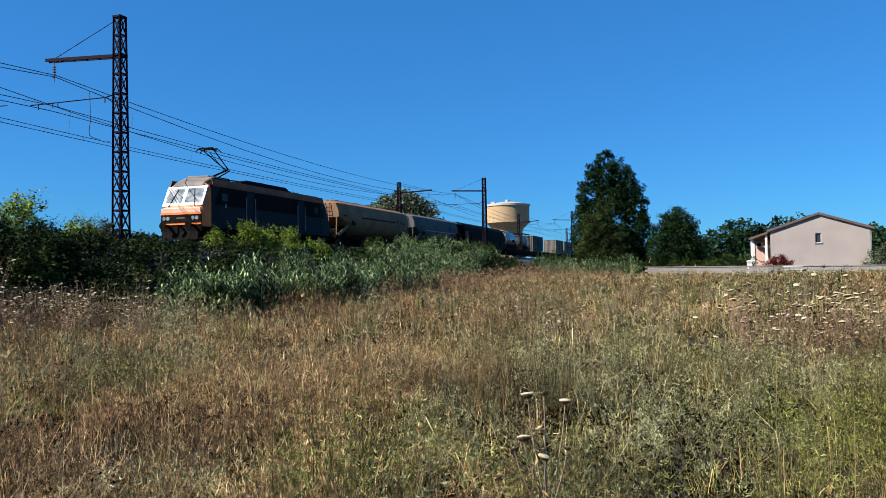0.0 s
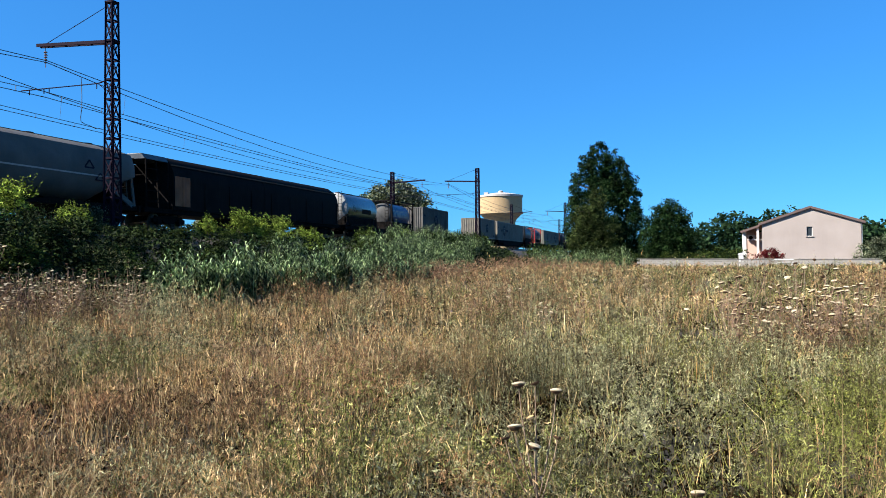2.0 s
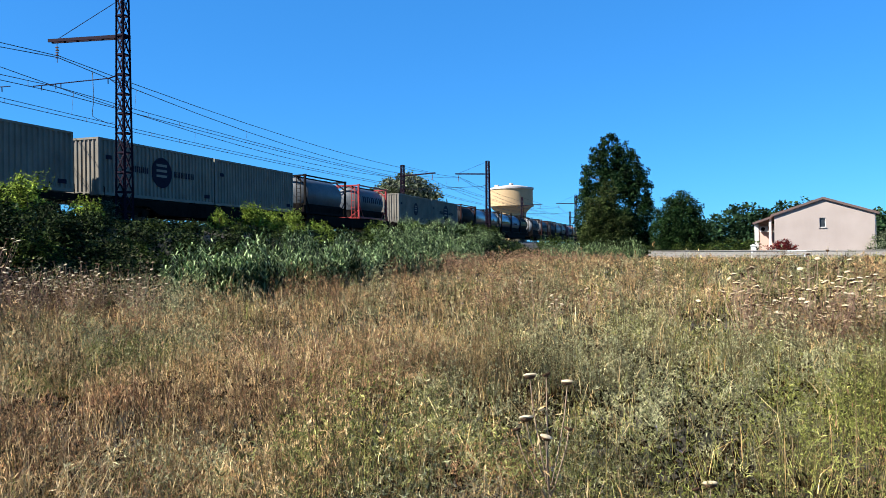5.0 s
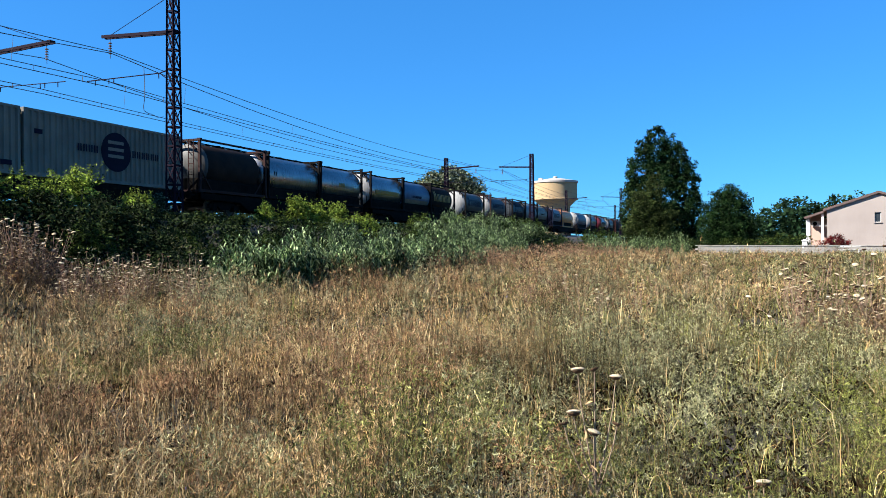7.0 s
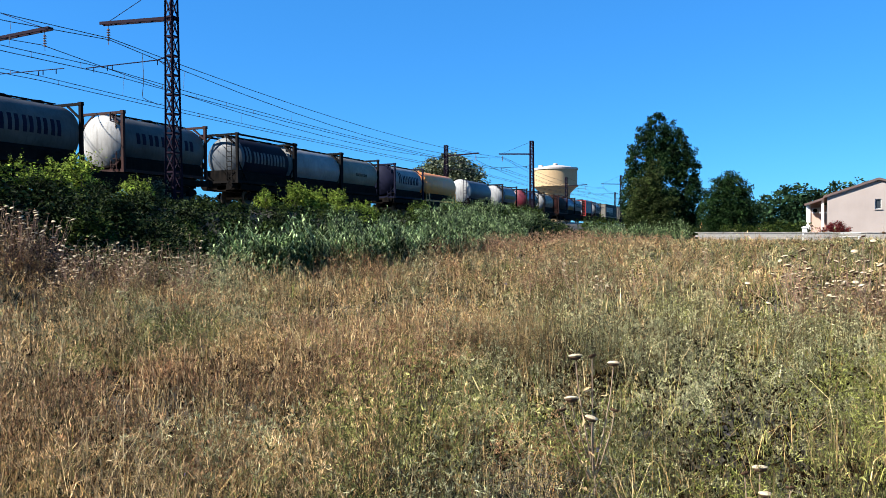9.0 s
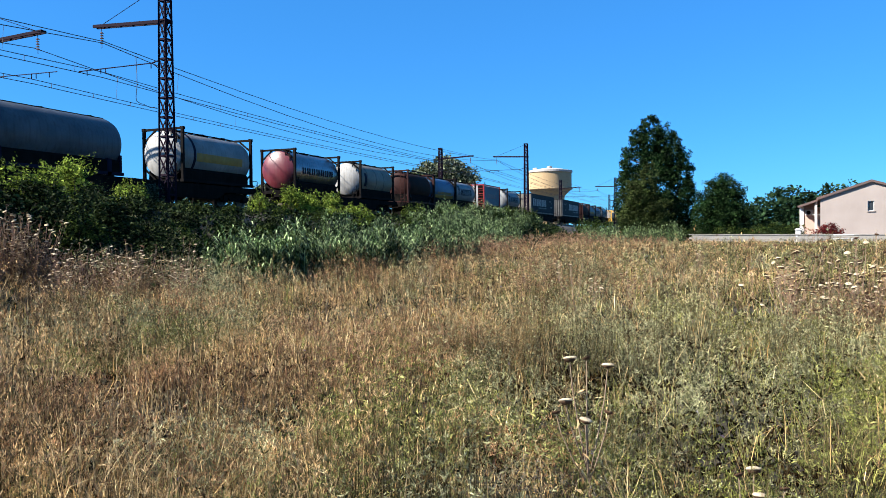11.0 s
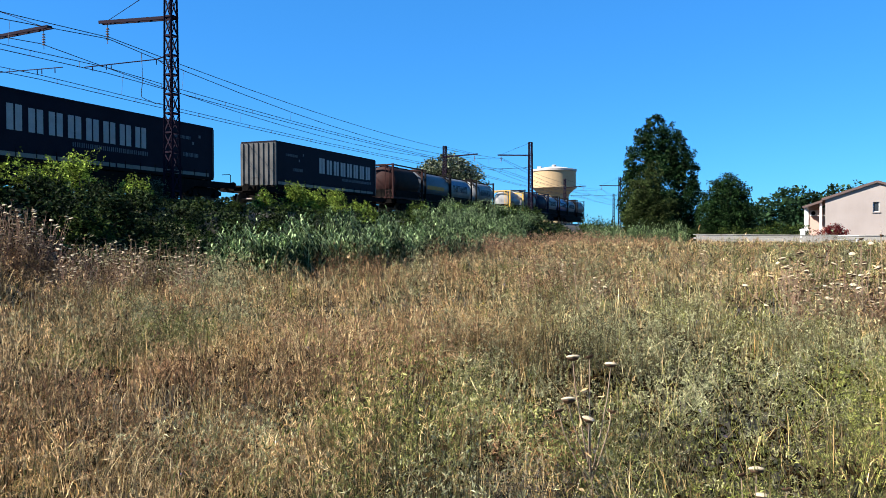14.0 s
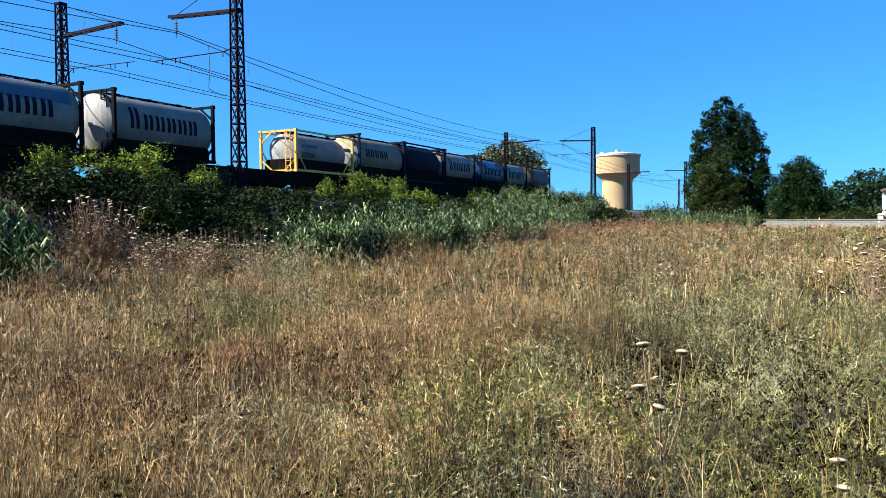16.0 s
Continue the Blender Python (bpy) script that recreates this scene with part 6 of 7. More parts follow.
spots = [  # x, y, kind, size
    (-23.3, 20.0, 0, 0.92), (-23.2, 21.9, 1, 0.92), (-23.0, 24.6, 0, 0.72), (-25.4, 28.4, 5, 0.72), (-23.1, 33.6, 0, 0.68), (-23.1, 36.7, 1, 0.82), (-23.0, 38.1, 0, 0.9), (-23.0, 41.1, 1, 0.74), (-22.9, 43.9, 0, 0.6),
    (-22.9, 53.2, 0, 0.72), (-22.8, 61.5, 1, 0.75), (-21.9, 39.6, 0, 0.5), (-21.6, 42.4, 0, 0.5), (-23.0, 17.4, 1, 0.7), (-23.2, 14.8, 0, 0.8),
    (-21.6, 21.0, 4, 0.7), (-21.4, 18.6, 4, 0.8), (-21.2, 16.4, 2, 0.9), (-21.8, 24.0, 4, 0.55), (-21.5, 27.0, 3, 0.42), (-21.8, 29.6, 2, 0.42), (-21.4, 33.0, 3, 0.45), (-21.0, 36.2, 2, 0.5),
    (-19.8, 20.2, 4, 0.95), (-19.6, 23.2, 4, 0.8), (-19.4, 26.4, 4, 0.8), (-19.8, 29.6, 4, 0.75), (-19.4, 17.6, 4, 1.0), (-19.2, 33.0, 2, 0.6), (-17.8, 21.8, 3, 0.65), (-17.4, 25.0, 2, 0.6),
    (-18.6, 20.6, 4, 0.8), (-17.3, 19.4, 4, 0.7), (-20.4, 22.0, 4, 0.85), (-18.4, 17.6, 3, 0.75), (-16.6, 18.2, 2, 0.55), (-19.0, 22.4, 2, 0.6), (-19.8, 15.0, 4, 1.0), (-20.4, 12.6, 3, 0.95), (-22.0, 51, 2, 0.8), (-22.4, 58, 3, 0.7), (-22.4, 66, 2, 0.95), (-22, 74, 3, 1.0), (-21.5, 70, 2, 0.9), (-22.2, 80, 3, 1.0), (-22.6, 86, 2, 1.1),
    (-20.2, 32.6, 3, 0.55), (-19.8, 36.8, 2, 0.6), (-20.5, 40.2, 0, 0.45), (-19.2, 43.0, 3, 0.6), (-20.2, 47.0, 2, 0.65), (-19.4, 28.4, 2, 0.5), (-18.6, 31.0, 3, 0.5), (-20.6, 52.5, 0, 0.5),
    (-13.4, 84, 2, 1.3), (-15, 86, 3, 1.5), (-17, 88, 2, 1.5), (-6.0, 83, 2, 1.1), (-4.6, 81, 4, 1.0), (-37.5, 46, 2, 1.1), (-37.6, 57, 3, 1.0), (-37.5, 70, 2, 1.1), (-37.8, 25, 2, 0.9)]
used = set()
for x, y, k, s in spots:
    z = float(land(x, y)) - 0.05
    m = pose(x, y, z, 0, 0, (x * 91 + y * 57) % 360)
    if k not in used:
        o = kinds[k]
        used.add(k)
        o.matrix_basis = m
    else:
        o = copy_thing(kinds[k], m)
    o.scale = (s * 1.15, s * 1.15, s)

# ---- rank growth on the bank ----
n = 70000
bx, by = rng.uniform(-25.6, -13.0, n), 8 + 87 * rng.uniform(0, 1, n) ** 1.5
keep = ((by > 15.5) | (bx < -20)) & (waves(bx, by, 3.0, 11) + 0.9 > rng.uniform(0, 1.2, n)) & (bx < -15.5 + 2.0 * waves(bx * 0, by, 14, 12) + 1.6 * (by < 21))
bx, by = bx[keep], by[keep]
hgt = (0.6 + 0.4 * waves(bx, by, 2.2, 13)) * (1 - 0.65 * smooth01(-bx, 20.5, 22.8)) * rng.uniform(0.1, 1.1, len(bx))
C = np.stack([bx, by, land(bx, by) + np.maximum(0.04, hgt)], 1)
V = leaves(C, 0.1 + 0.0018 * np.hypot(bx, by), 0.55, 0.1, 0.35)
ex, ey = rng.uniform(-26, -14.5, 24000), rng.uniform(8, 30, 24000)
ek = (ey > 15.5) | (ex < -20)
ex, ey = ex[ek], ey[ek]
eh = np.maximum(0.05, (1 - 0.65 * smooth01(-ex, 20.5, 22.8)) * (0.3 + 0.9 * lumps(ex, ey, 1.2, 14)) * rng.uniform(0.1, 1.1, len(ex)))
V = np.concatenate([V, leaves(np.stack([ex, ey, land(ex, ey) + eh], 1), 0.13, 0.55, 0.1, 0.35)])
# hedge beyond the far track, added to darken the gaps under the wagons
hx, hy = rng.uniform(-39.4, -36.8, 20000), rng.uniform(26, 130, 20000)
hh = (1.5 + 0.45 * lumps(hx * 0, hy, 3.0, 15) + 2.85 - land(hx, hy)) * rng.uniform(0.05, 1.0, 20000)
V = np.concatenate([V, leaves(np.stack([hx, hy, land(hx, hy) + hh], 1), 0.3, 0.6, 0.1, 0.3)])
tagged(part("bramble_cover", soup("bramble_cover", V, M["bramble"], LEAF), None), "tangled green brambles covering the bank, darkened to look shaded", "undergrowth", kind="stuff")


def reed_bed(name, label, n, material, region, height, leaf_len):
    """Upright stems with long arching leaves. region: a function that draws (x, y)."""
    x, y = region(n)
    k = (x + rng.normal(0, 0.6, n) > -0.74 * y) | (y < 17)
    x, y = x[k], y[k]
    n = len(x)
    k = lumps(x, y, 1.1, 61) + 0.2 * rng.uniform(-1, 1, n) > 0.42
    x, y = x[k], y[k]
    n = len(x)
    h = height * rng.uniform(0.65, 1.1, n) * (0.5 + 0.9 * lumps(x, y, 1.3, 62))
    z = land(x, y)
    B = np.stack([x, y, z], 1)
    stems = blades(B, h, np.full(n, 0.016), rng.uniform(0.02, 0.12, n))
    per = 15
    q = np.repeat(np.arange(n), per)
    t = np.tile(np.linspace(0.22, 1.0, per), n) + rng.uniform(-0.04, 0.04, n * per)
    P = B[q] + np.stack([0 * t, 0 * t, t * h[q]], 1)
    a = rng.uniform(0, 6.283, n * per)
    out = np.stack([np.cos(a), np.sin(a), 0 * a], 1)
    L = leaf_len * rng.uniform(0.7, 1.2, n * per)[:, None] * (1.15 - 0.5 * t[:, None])
    side = np.stack([-np.sin(a), np.cos(a), 0 * a], 1) * 0.022
    up = np.array([[0, 0, 1.0]])
    mid = P + out * L * 0.45 + up * L * 0.5
    tip = P + out * L * 0.95 + up * L * rng.uniform(-0.1, 0.55, n * per)[:, None]
    LV = np.stack([P - side * 0.5, P + side * 0.5, mid - side, mid + side, tip], 1)
    V = np.concatenate([stems, LV])
    return tagged(part(name, soup(name, V, material, BLADE), None), label, "reeds", kind="stuff")


def band(n):
    y = 19 + 62 * rng.uniform(0, 1, n) ** 1.35
    x0 = -12.2 - 0.14 * np.clip(y - 22, 0, 60) + 0.9 * waves(0 * y, y, 9, 31)
    x = x0 - rng.uniform(0, 1, n) * (3.0 + 2.6 * smooth01(y, 30, 50) + 0.9 * waves(0 * y, y, 15, 33))
    return x, y


def corner_bed(n):
    y = rng.uniform(74, 82, n)
    return rng.uniform(-14.5, -5.2, n), y


def left_bed(n):
    y = rng.uniform(10.6, 12.0, n)
    return -1.4 * y + rng.uniform(-1.6, 0.6, n), y


reed_bed("reed_bed", "tall blue-green reed-like grass along the foot of the bank", 6400, M["reed"], band, 1.5, 0.42)
reed_bed("reed_bed", "blue-green reeds in front of the poplar", 1100, M["reed"], corner_bed, 1.7, 0.42)
reed_bed("reed_bed", "pale green reeds at the foot of the bank", 170, M["reed"], left_bed, 1.45, 0.6)


# ---- the meadow ----
def field(n, r0, r1, power=1.0):
    """Places in the meadow, thinning out with distance from the near corner."""
    u = rng.uniform(0, 1, n)
    r = (r0 ** power + u * (r1 ** power - r0 ** power)) ** (1 / power)
    a = np.radians(rng.uniform(-60, 17, n))
    x, y = r * np.sin(a), r * np.cos(a)
    edge = -13.0 - 0.1 * np.clip(y - 22, 0, 60) + 0.8 * waves(0 * y, y, 9, 31)
    edge = np.where(y < 15.8, -19.5, edge)
    k = (x > edge - 1.5 * (rng.uniform(0, 1, n) < 0.3)) & (y < 77.0)
    return x[k], y[k], r[k]


def blob(x, y, cx, cy, rx, ry):
    return np.exp(-((x - cx) / rx) ** 2 - ((y - cy) / ry) ** 2)


def grey_stand(x, y):
    """The wide stand of grey-green herbs, and two small ones."""
    return blob(x, y, -0.7, 8.6, 2.2, 3.8) + blob(x, y, -3.3, 11.4, 0.8, 0.9) + blob(x, y, -10.6, 13.1, 1.0, 0.8) + 0.6 * blob(x, y, -3.3, 3.2, 0.8, 0.8)


def fresh_stand(x, y):
    """Where the herbs are still yellow-green."""
    return blob(x, y, 1.25, 5.9, 0.55, 1.7) + blob(x, y, -2.35, 4.9, 0.4, 0.5) + 0.8 * blob(x, y, -0.2, 3.9, 0.5, 0.5)


def dryness(x, y):
    """Where the meadow is straw (1) and where it is still green (0)."""
    d = 0.66 + 0.3 * waves(x, y, 6, 41) + 0.22 * waves(x, y, 2.2, 42) - 0.06 * np.clip(x + 3.0, -3, 5) * (y < 22)
    d = d - 0.26 * smooth01(x, -5, 4) * smooth01(y, 11, 16)
    d = d - 0.5 * grey_stand(x, y) - 0.55 * fresh_stand(x, y) + 0.3 * blob(x, y, -4.2, 6.4, 1.7, 1.7) + 0.45 * blob(x, y, -1.5, 4.3, 0.45, 0.5)
    return np.clip(d, 0.05, 0.98)


def ground(x, y, z=0.0):
    return np.stack([x, y, land(x, y) + z], 1)


straw, green, hgrey, hgreen, hfresh, hdry, hbrown, stems = [], [], [], [], [], [], [], []


def clumping(x, y, r):
    """How high the growth stands: tufts with bare hollows between."""
    c = 0.6 * lumps(x, y, 0.34, 51) + 0.4 * lumps(x, y, 0.9, 52)
    return np.clip(0.25 + 1.5 * (c - 0.18), 0.15, 1.4)


gold = []
# tussocks: sheaves of blades with gaps between
for n, per, r0, r1, pw in ((2000, 18, 3.0, 12, 1.1), (2800, 11, 12, 32, 1.0), (4400, 5, 32, 82, 1.0)):
    x, y, r = field(n, r0, r1, pw)
    d = dryness(x, y)
    c = clumping(x, y, r)
    k = rng.uniform(0, 1, len(x)) < 0.06 + 2.1 * d * lumps(x, y, 1.1, 55) ** 1.6
    x, y, r, d, c = x[k], y[k], r[k], d[k], c[k]
    tall = (0.5 + 0.16 * waves(x, y, 3.5, 43)) * (0.45 + 0.6 * c) * rng.uniform(0.6, 1.25, len(x)) + 0.1
    lay, sway = np.abs(rng.normal(0.35, 0.45, len(x))).clip(0.02, 1.5), rng.uniform(0, 6.283, len(x))
    s = rng.uniform(0, 1, len(x))
    q = np.repeat(np.arange(len(x)), per)
    m = len(q)
    spread = 0.05 + 0.002 * r[q]
    px, py = x[q] + rng.normal(0, 1, m) * spread, y[q] + rng.normal(0, 1, m) * spread
    h = np.maximum(0.1, tall[q] * rng.uniform(0.45, 1.15, m))
    B = blades(ground(px, py), h, np.maximum(0.003, 0.0006 * r[q]) * rng.uniform(0.5, 1.5, m), (lay[q] + np.abs(rng.normal(0, 0.3, m))).clip(0.02, 1.9), sway[q] + rng.normal(0, 0.8, m))
    for lst, sel in ((green, s > 0.3 + 0.7 * d[:]), (gold, (s <= 0.3 + 0.7 * d) & (s < 0.1)), (straw, (s <= 0.3 + 0.7 * d) & (s >= 0.1))):
        lst.append(B[sel[q]])
# thin single blades in between, many of them fallen across the others
for n, r0, r1, pw in ((8000, 3.0, 12, 1.1), (9000, 12, 32, 1.0), (6000, 32, 82, 1.0)):
    x, y, r = field(n, r0, r1, pw)
    d = dryness(x, y)
    B = blades(ground(x, y), rng.uniform(0.12, 0.6, len(x)), np.maximum(0.003, 0.0007 * r) * rng.uniform(0.5, 1.4, len(x)), np.abs(rng.normal(0.6, 0.6, len(x))).clip(0.02, 1.9))
    s = rng.uniform(0, 1, len(x)) < 0.2 + d * 0.75
    straw.append(B[s])
    green.append(B[~s])
# bushy herbs: each plant a spray of stems set with small leaves
for n, sp, per, r0, r1, pw in ((1750, 15, 6, 3.0, 12, 1.35), (4000, 9, 4, 12, 32, 1.2), (9000, 4, 3, 32, 82, 1.15)):
    x, y, r = field(n, r0, r1, pw)
    d = dryness(x, y)
    k = lumps(x, y, 0.7, 56) + 0.25 * rng.uniform(-1, 1, len(x)) > 0.34 - 0.12 * np.minimum(1, grey_stand(x, y))
    x, y, r, d = x[k], y[k], r[k], d[k]
    h = (0.14 + 1.0 * lumps(x, y, 0.7, 56) ** 1.3) * rng.uniform(0.7, 1.25, len(x)) * (1 + 0.25 * waves(x, y, 4, 58)) * (1 - 0.72 * smooth01(y, 55, 74))
    ns = len(x) * sp
    si = np.repeat(np.arange(len(x)), sp)
    az, tilt = rng.uniform(0, 6.283, ns), np.abs(rng.normal(0, 0.42, ns)).clip(0.03, 1.2)
    length = h[si] * rng.uniform(0.6, 1.15, ns)
    base = ground(x[si] + rng.normal(0, 0.03, ns), y[si] + rng.normal(0, 0.03, ns))
    D = np.stack([np.sin(tilt) * np.cos(az), np.sin(tilt) * np.sin(az), np.cos(tilt)], 1)
    q = np.repeat(np.arange(ns), per)
    t = 0.18 + 0.85 * rng.uniform(0, 1, len(q)) ** 0.75
    rr = r[si][q]
    C = base[q] + D[q] * (t * length[q])[:, None]
    C[:, 2] -= 0.12 * (t ** 2) * length[q] * np.sin(tilt[q])
    C += rng.normal(size=C.shape) * (0.012 + 0.0006 * rr)[:, None]
    kind = 0.25 * rng.uniform(0, 1, len(x)) + 0.75 * lumps(x, y, 1.2, 53)
    gsel = 1.3 * grey_stand(x, y) - 1.6 * fresh_stand(x, y) + 0.6 * waves(x, y, 5, 45) + 2.4 * (lumps(x, y, 1.0, 57) - 0.5) + rng.normal(0, 0.2, len(x))
    dry = kind < 0.1 + d * 0.62
    gry = ~dry & (gsel > -0.25)
    rusty = dry & (lumps(x, y, 1.4, 59) + 0.2 * rng.uniform(-1, 1, len(x)) > 0.58)
    fresh = ~dry & ~gry & (fresh_stand(x, y) > 0.3)
    wispy = dry[si][q]
    size = np.maximum(0.026, 0.0021 * rr + 0.012) * rng.uniform(0.6, 1.4, len(q)) * (1.25 - 0.45 * t) * np.where(wispy, 1.7, 1.0)
    V = tufts(C, size, np.where(wispy, 0.075, 0.2), np.where(wispy, 1.9, 0.7))
    w = np.maximum(0.004, 0.0005 * r[si]) * 0.5
    side = np.stack([-np.sin(az), np.cos(az), 0 * az], 1) * w[:, None]
    mid = base + D * (0.5 * length)[:, None]
    tip = base + D * (1.02 * length)[:, None]
    tip[:, 2] -= 0.12 * length * np.sin(tilt)
    st = np.stack([base - side, base + side, mid - side * 0.8, mid + side * 0.8, tip], 1)
    for m_, lst in ((dry & ~rusty, hdry), (rusty, hbrown), (gry, hgrey), (fresh, hfresh), (~dry & ~gry & ~fresh, hgreen)):
        lst.append(V[m_[si][q]])
        stems.append(st[m_[si]])
# the dark leaf layer underneath, its colour standing in for shade between plants
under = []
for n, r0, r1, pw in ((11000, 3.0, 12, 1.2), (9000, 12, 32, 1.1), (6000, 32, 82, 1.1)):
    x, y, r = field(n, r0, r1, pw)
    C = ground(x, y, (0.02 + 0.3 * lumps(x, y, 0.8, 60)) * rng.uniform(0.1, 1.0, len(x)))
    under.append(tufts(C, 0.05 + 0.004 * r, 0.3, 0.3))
# the rest of the meadow all round, thinner
x, y = rng.uniform(-15, 38, 30000), rng.uniform(-40, 76, 30000)
a = np.degrees(np.arctan2(x, y))
k = ((a < -60) | (a > 17) | (np.hypot(x, y) < 3.0)) & (np.hypot(x, y) > 0.7)
x, y = x[k], y[k]
d = dryness(x, y)
B = blades(ground(x, y), rng.uniform(0.15, 0.5, len(x)), np.full(len(x), 0.03) * rng.uniform(0.6, 1.4, len(x)) * (0.3 + 0.7 * smooth01(np.hypot(x, y), 2, 12)), np.abs(rng.normal(0.6, 0.5, len(x))).clip(0.05, 1.8))
s = rng.uniform(0, 1, len(x)) < d
straw.append(B[s])
green.append(B[~s])
C = ground(x, y, rng.uniform(0.03, 0.3, len(x)))
hdry.append(tufts(C[s], 0.16))
hgrey.append(tufts(C[~s], 0.16))
# the same growth round the standpoint
x, y = rng.uniform(-10, 10, 13000), rng.uniform(-10, 10, 13000)
a = np.degrees(np.arctan2(x, y))
r = np.hypot(x, y)
k = ((a < -60) | (a > 17) | (r < 3.0)) & (r > 0.6)
x, y, r = x[k], y[k], r[k]
d = dryness(x, y)
s = rng.uniform(0, 1, len(x)) < d
h = (0.12 + 0.3 * lumps(x, y, 0.7, 56)) * (0.6 + 0.4 * smooth01(r, 1, 4))
C = ground(x, y, h * rng.uniform(0.2, 1.0, len(x)))
V = tufts(C, 0.12, np.where(s, 0.08, 0.16))
hdry.append(V[s])
hgrey.append(V[~s])
straw.append(blades(ground(x[s], y[s]), h[s] * 1.3, np.full(int(s.sum()), 0.006), np.abs(rng.normal(0.5, 0.4, int(s.sum()))).clip(0.05, 1.5)))
# bent pale stalks that stand out of the mass
x, y, r = field(700, 3.4, 26, 1.0)
straw.append(blades(ground(x, y), rng.uniform(0.5, 0.9, len(x)), np.maximum(0.005, 0.0006 * r), rng.uniform(0.2, 1.3, len(x))))
for name, lst, mt, polys, label in (("meadow_straw", straw, "straw", BLADE, "dry straw-coloured meadow grass"), ("meadow_grass", green, "green_blade", BLADE, "half-green meadow grass"),
                                    ("herb_stems", stems, "herb_stem", BLADE, "thin brown herb stems"), ("meadow_herbs", hgrey, "herb_grey", TUFT, "grey-green small-leaved meadow herbs"), ("meadow_herbs", hfresh, "yellow_herb", TUFT, "fresh yellow-green meadow herbs"), ("meadow_herbs", hgreen, "herb_green", TUFT, "green meadow herbs"), ("withered_herbs", hdry, "herb_dry", TUFT, "withered pale brown meadow herbs"), ("withered_herbs", hbrown, "herb_brown", TUFT, "withered red-brown meadow herbs"), ("meadow_gap_shade", under, "gap_shade", TUFT, "dark leaf layer coloured as the shade under the grass"), ("meadow_straw", gold, "straw_gold", BLADE, "golden dry tussock grass")):
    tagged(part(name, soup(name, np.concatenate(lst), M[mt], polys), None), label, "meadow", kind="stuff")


def patch(name, label, cx, cy, rx, ry, n, per, h, size, mt, spread=0.05):
    """A dense clump of one herb round a place in the meadow."""
    x, y = cx + rng.normal(size=n) * rx, cy + rng.normal(size=n) * ry
    hh = h * rng.uniform(0.55, 1.2, n)
    per = int(per * 0.5)
    q = np.repeat(np.arange(n), per)
    t = rng.uniform(0.15, 1.0, n * per)
    C = ground(x[q], y[q], t * hh[q])
    C[:, :2] += rng.normal(size=(n * per, 2)) * spread
    return tagged(part(name, soup(name, tufts(C, 1.6 * size, 0.14), M[mt], TUFT), None), label, "meadow", kind="stuff")


patch("dock_patch", "rust-red seeding dock in the meadow", -3.6, 7.6, 0.5, 0.6, 130, 45, 0.62, 0.02, "dock")
patch("dock_patch", "rust-red seeding dock in the meadow", -5.2, 8.6, 0.5, 0.5, 60, 36, 0.5, 0.022, "dock")
patch("dock_patch", "rust-red dock beside the reeds", -14.2, 45, 1.3, 5.0, 260, 34, 1.15, 0.07, "dock", spread=0.13)
patch("dock_patch", "rust-red dock beside the reeds", -12.8, 60, 1.8, 5.0, 220, 30, 1.2, 0.09, "dock", spread=0.14)
patch("dock_patch", "rust-red dock at the far edge of the field", -9.0, 68, 2.4, 2.5, 90, 26, 0.9, 0.1, "dock", spread=0.15)
for cx, cy, rx, ry, n in ((1.8, 11.9, 0.75, 0.5, 110), (3.3, 12.6, 0.6, 0.6, 60), (-14.3, 14.5, 1.0, 0.6, 240), (-17.0, 14.4, 0.5, 0.45, 170), (-12.0, 14.2, 0.5, 0.5, 60), (-13.6, 21.6, 0.8, 0.8, 60), (-12.6, 23.5, 0.5, 1.2, 60), (-13.0, 27.0, 0.6, 1.6, 60), (-13.8, 33.0, 0.7, 2.5, 70)):
    patch("dead_thistle_growth", "dead brown stems and leaves among the thistles", cx, cy, rx, ry, n, 34, 1.5 if cx == -17.0 else 1.1 if cx < 0 else 0.85, 0.04, "dead_herb", spread=0.1)
patch("grey_herb_patch", "grey-green feathery herb clump", -10.6, 13.6, 0.9, 0.7, 90, 60, 0.75, 0.035, "herb_grey", spread=0.08)
for cx, cy, n in ((-16.2, 17.0, 60), (-14.6, 17.6, 60), (-15.4, 19.6, 60), (-13.2, 17.4, 40), (-17.8, 21.6, 50)):
    patch("grey_herb_patch", "tall grey-green weeds at the foot of the bank", cx, cy, 0.7, 0.6, n, 44, 0.95, 0.06, "herb_grey", spread=0.1)
patch("bright_herb_patch", "fresh yellow-green herb clump", 1.0, 6.6, 0.45, 0.5, 90, 60, 0.6, 0.019, "yellow_herb", spread=0.07)
patch("bright_herb_patch", "fresh yellow-green herb clump", 1.6, 7.4, 0.3, 0.5, 50, 60, 0.55, 0.019, "yellow_herb", spread=0.07)
patch("green_herb_patch", "dark green leafy herb clump", -2.3, 4.6, 0.22, 0.25, 40, 60, 0.42, 0.032, "herb_green", spread=0.06)
patch("green_herb_patch", "dark green leafy herb clump", -1.0, 4.9, 0.5, 0.3, 60, 60, 0.4, 0.03, "herb_green", spread=0.06)
# dense low clumps scattered through the near meadow
pr = random.Random(21)
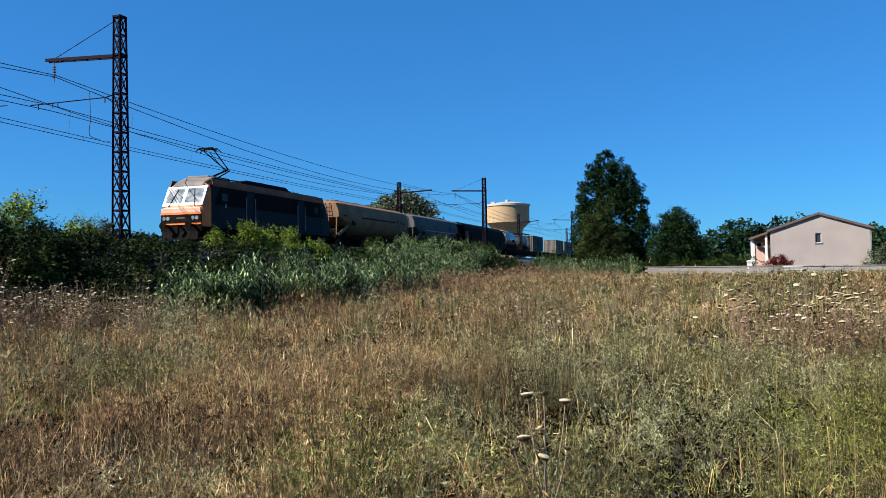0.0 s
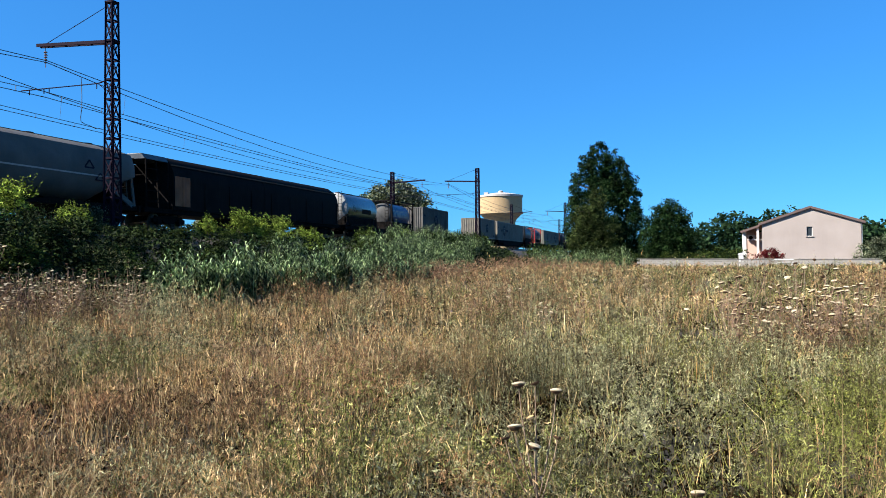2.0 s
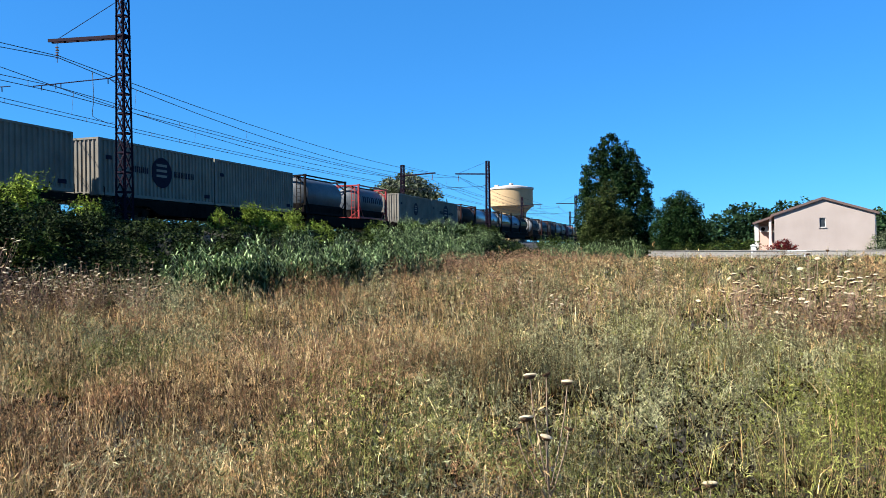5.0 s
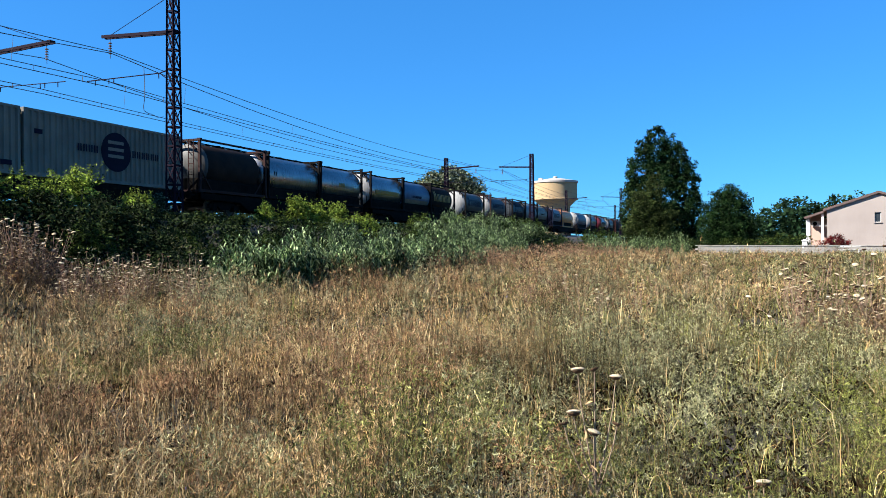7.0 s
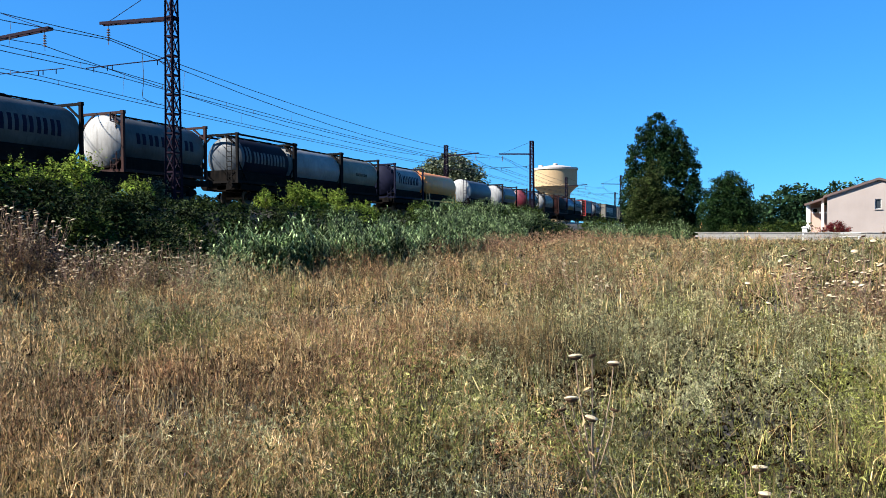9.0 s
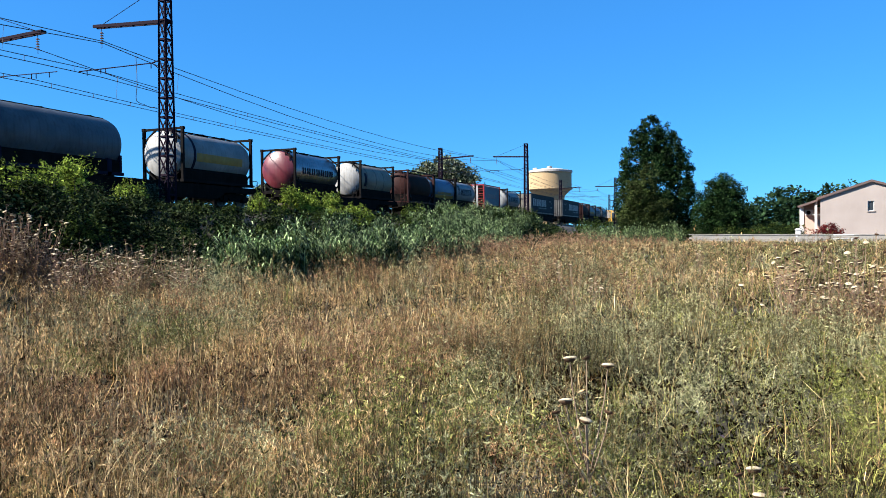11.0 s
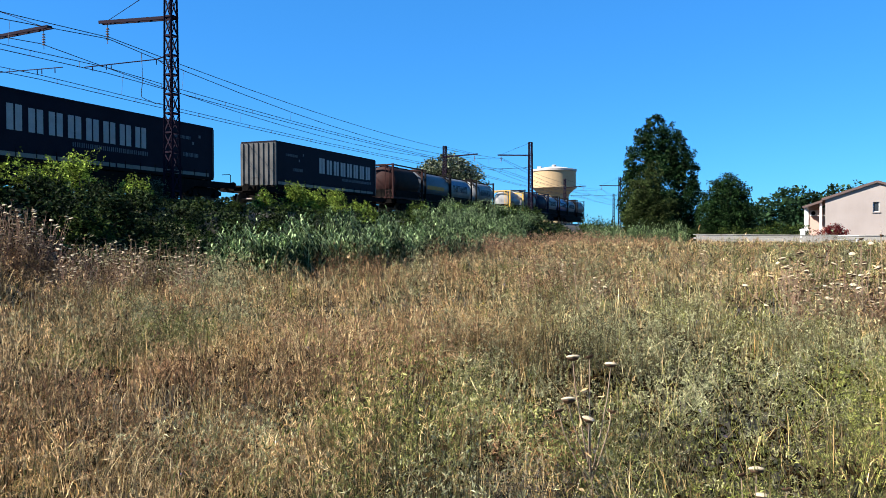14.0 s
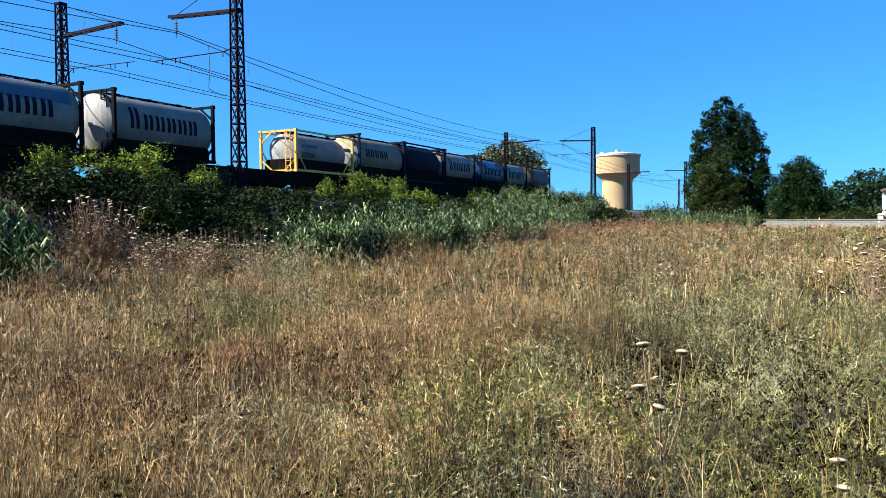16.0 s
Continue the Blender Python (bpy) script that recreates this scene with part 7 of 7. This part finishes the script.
for k in range(18):
    a, rr = math.radians(pr.uniform(-52, 12)), pr.uniform(4.2, 15)
    cx, cy, w = rr * math.sin(a), rr * math.cos(a), pr.uniform(0.16, 0.38) * (0.7 + 0.04 * rr)
    mt = ("herb_green", "herb_grey", "herb_green", "herb_brown", "herb_grey", "herb_green")[k % 6]
    lab = {"herb_green": "dense green meadow herb clump", "herb_grey": "dense grey-green meadow herb clump", "herb_brown": "dense red-brown meadow herb clump"}[mt]
    patch("herb_clump", lab, cx, cy, w, w * 0.8, int(130 * w + 12), 56, pr.uniform(0.35, 0.6), 0.014 + 0.0013 * rr, mt, spread=0.06)
patch("purple_herb_patch", "low purple-grey herb clump", -0.98, 3.87, 0.2, 0.16, 60, 60, 0.34, 0.014, "purple_herb")
patch("dock_patch", "tall rust-brown seeding dock", -4.82, 18.69, 0.55, 0.9, 70, 60, 1.0, 0.03, "dock", spread=0.09)
patch("yellow_flowers", "small yellow flowers in the grass", -3.6, 10.1, 0.25, 0.25, 14, 14, 0.6, 0.02, "flower_yellow", spread=0.04)
patch("violet_flowers", "sparse violet flowers in the grass", -3.0, 8.0, 3.2, 2.6, 60, 3, 0.75, 0.018, "flower_violet", spread=0.015)


# ---- thistles ----
def head_geo(r, pale):
    """A seed head: a cup of bracts, open above with down."""
    g = Geo().lathe_z([(-0.55 * r, 0.12 * r), (-0.46 * r, 0.55 * r), (-0.22 * r, 0.88 * r), (0.0, 0.95 * r), (0.06 * r, 0.7 * r)], seg=8)
    down = Geo().lathe_z([(-0.03 * r, 0.98 * r), (0.12 * r, 1.14 * r), (0.28 * r, 1.02 * r), (0.42 * r, 0.55 * r), (0.46 * r, 0.1 * r)], seg=9)
    return g, down


cup, fluff = head_geo(0.043, True)
cup_mesh, fluff_mesh = cup.mesh("bracts", M["thistle_brown"]), fluff.mesh("down", M["thistle_white"], True)


def thistle(label, tips, stalk, size=1.0, group="", with_down=True, dead=0):
    """A branched stalk from the origin to each tip, a seed head on each."""
    ob = thing("thistle", label, "thistle", group)
    zf = 0.4 * sum(t[2] for t in tips) / len(tips)
    part("stalk", Geo().pipe([(0, 0, -0.05), (0.01, 0, zf * 0.5), (0, 0, zf + 0.03)], [0.011 * size, 0.009 * size, 0.007 * size]), stalk, ob)
    for k, (x, y, z) in enumerate(tips):
        zb = zf * (0.55 + 0.45 * ((k * 7) % 10) / 10)
        part("branch", Geo().pipe([(0, 0, zb), (x * 0.4, y * 0.4, zb + (z - zb) * 0.3), (x * 0.85, y * 0.85, zb + (z - zb) * 0.72), (x, y, z - 0.02)], [0.006 * size, 0.0052 * size, 0.0045 * size, 0.0038 * size]), stalk, ob)
    for k, (x, y, z) in enumerate(tips):
        h = new("seed_head", cup_mesh)
        h.parent = ob
        s = size * (0.8 + 0.4 * ((k * 37) % 10) / 10)
        h.matrix_basis = pose(x, y, z, (k * 53) % 40 - 20, (k * 31) % 40 - 20, k * 77) @ Matrix.Diagonal((s, s, s, 1))
        if with_down and k != dead and (k + dead) % 3:
            child("down", fluff_mesh, h, Matrix.Identity(4))
    lv = []
    for x, y, z in tips:
        for k in range(5):
            t = 0.15 + 0.16 * k
            lv.append((x * t * 0.7 + rng.normal() * 0.02, y * t * 0.7 + rng.normal() * 0.02, z * t))
    part("leaves", soup("leaves", leaves(np.array(lv), 0.09 * size, 0.25, 0.2), M["herb_dry"], LEAF), None, ob)
    return ob


# the lone thistle close by; its stalk leans with the heads
ob = thistle("tall thistle with pale open seed heads close by", [(-0.005, 0, 0.91), (-0.095, 0.03, 0.895), (0.115, 0.02, 0.86), (-0.18, -0.08, 0.62), (-0.125, -0.05, 0.67), (-0.02, -0.1, 0.575), (0.115, -0.02, 0.61)], M["stalk"], 0.78)
ob.matrix_basis = pose(-0.83, 4.35, float(land(-0.83, 4.35)), 0, 0, 16)
ob = thistle("low thistle with pale open seed heads", [(-0.05, 0, 0.57), (0.01, 0.03, 0.585), (0.03, -0.05, 0.5), (0.13, 0.0, 0.53)], M["stalk"], 0.66)
ob.matrix_basis = pose(0.02, 3.52, float(land(0, 3.5)), 0, 0, 0)

tr = random.Random(9)
proto = []
for v in range(5):
    tips = []
    for k in range(10):
        a, rr = tr.uniform(0, 6.28), tr.uniform(0.08, 0.58)
        tips.append((rr * math.cos(a), rr * math.sin(a), tr.uniform(0.7, 1.3) - 0.4 * rr))
    proto.append(thistle("dry reddish thistle with pale seed heads in the meadow", tips, (M["stalk_red"], M["stalk"])[v % 2], 0.64, "dry thistles", dead=v))
groups = [  # x, y, spread, spread, how many, size
    (2.0, 12.2, 0.8, 0.7, 24, 1.24), (3.3, 12.6, 0.8, 0.8, 14, 1.2), (0.85, 12.2, 0.3, 0.5, 5, 1.15), (-14.3, 14.5, 1.2, 0.7, 26, 1.25), (-17.1, 14.4, 0.5, 0.4, 22, 1.65), (-12.0, 14.3, 0.4, 0.4, 6, 1.2),
    (-13.2, 13.2, 1.2, 0.8, 8, 1.1), (-2.6, 13.5, 1.6, 1.2, 4, 1.0), (-5.0, 17.0, 2.0, 2.0, 4, 1.0), (-0.5, 22, 2.4, 2.4, 6, 1.0), (0.5, 17, 1.6, 1.6, 5, 1.0), (4.4, 15, 1.2, 1.0, 6, 1.1)]
k = 0
for cx, cy, rx, ry, n, big in groups:
    for i in range(n):
        x, y = cx + tr.gauss(0, 0.7) * rx, cy + tr.gauss(0, 0.7) * ry
        m = pose(x, y, float(land(x, y)), tr.uniform(-10, 10), tr.uniform(-10, 10), tr.uniform(0, 360))
        o = proto[k] if k < 5 else copy_thing(proto[k % 5], m)
        o.matrix_basis = m
        s = tr.uniform(0.72, 1.05) * big
        o.scale = (s, s, s)
        k += 1


def motions():
    """The train runs along the near track at an even speed."""
    for ob, s, z in MOVING:
        walk(ob, [(t, pose(NEAR, s - SPEED * t, RAIL + z)) for t in (0, 8, 16)])


motions()
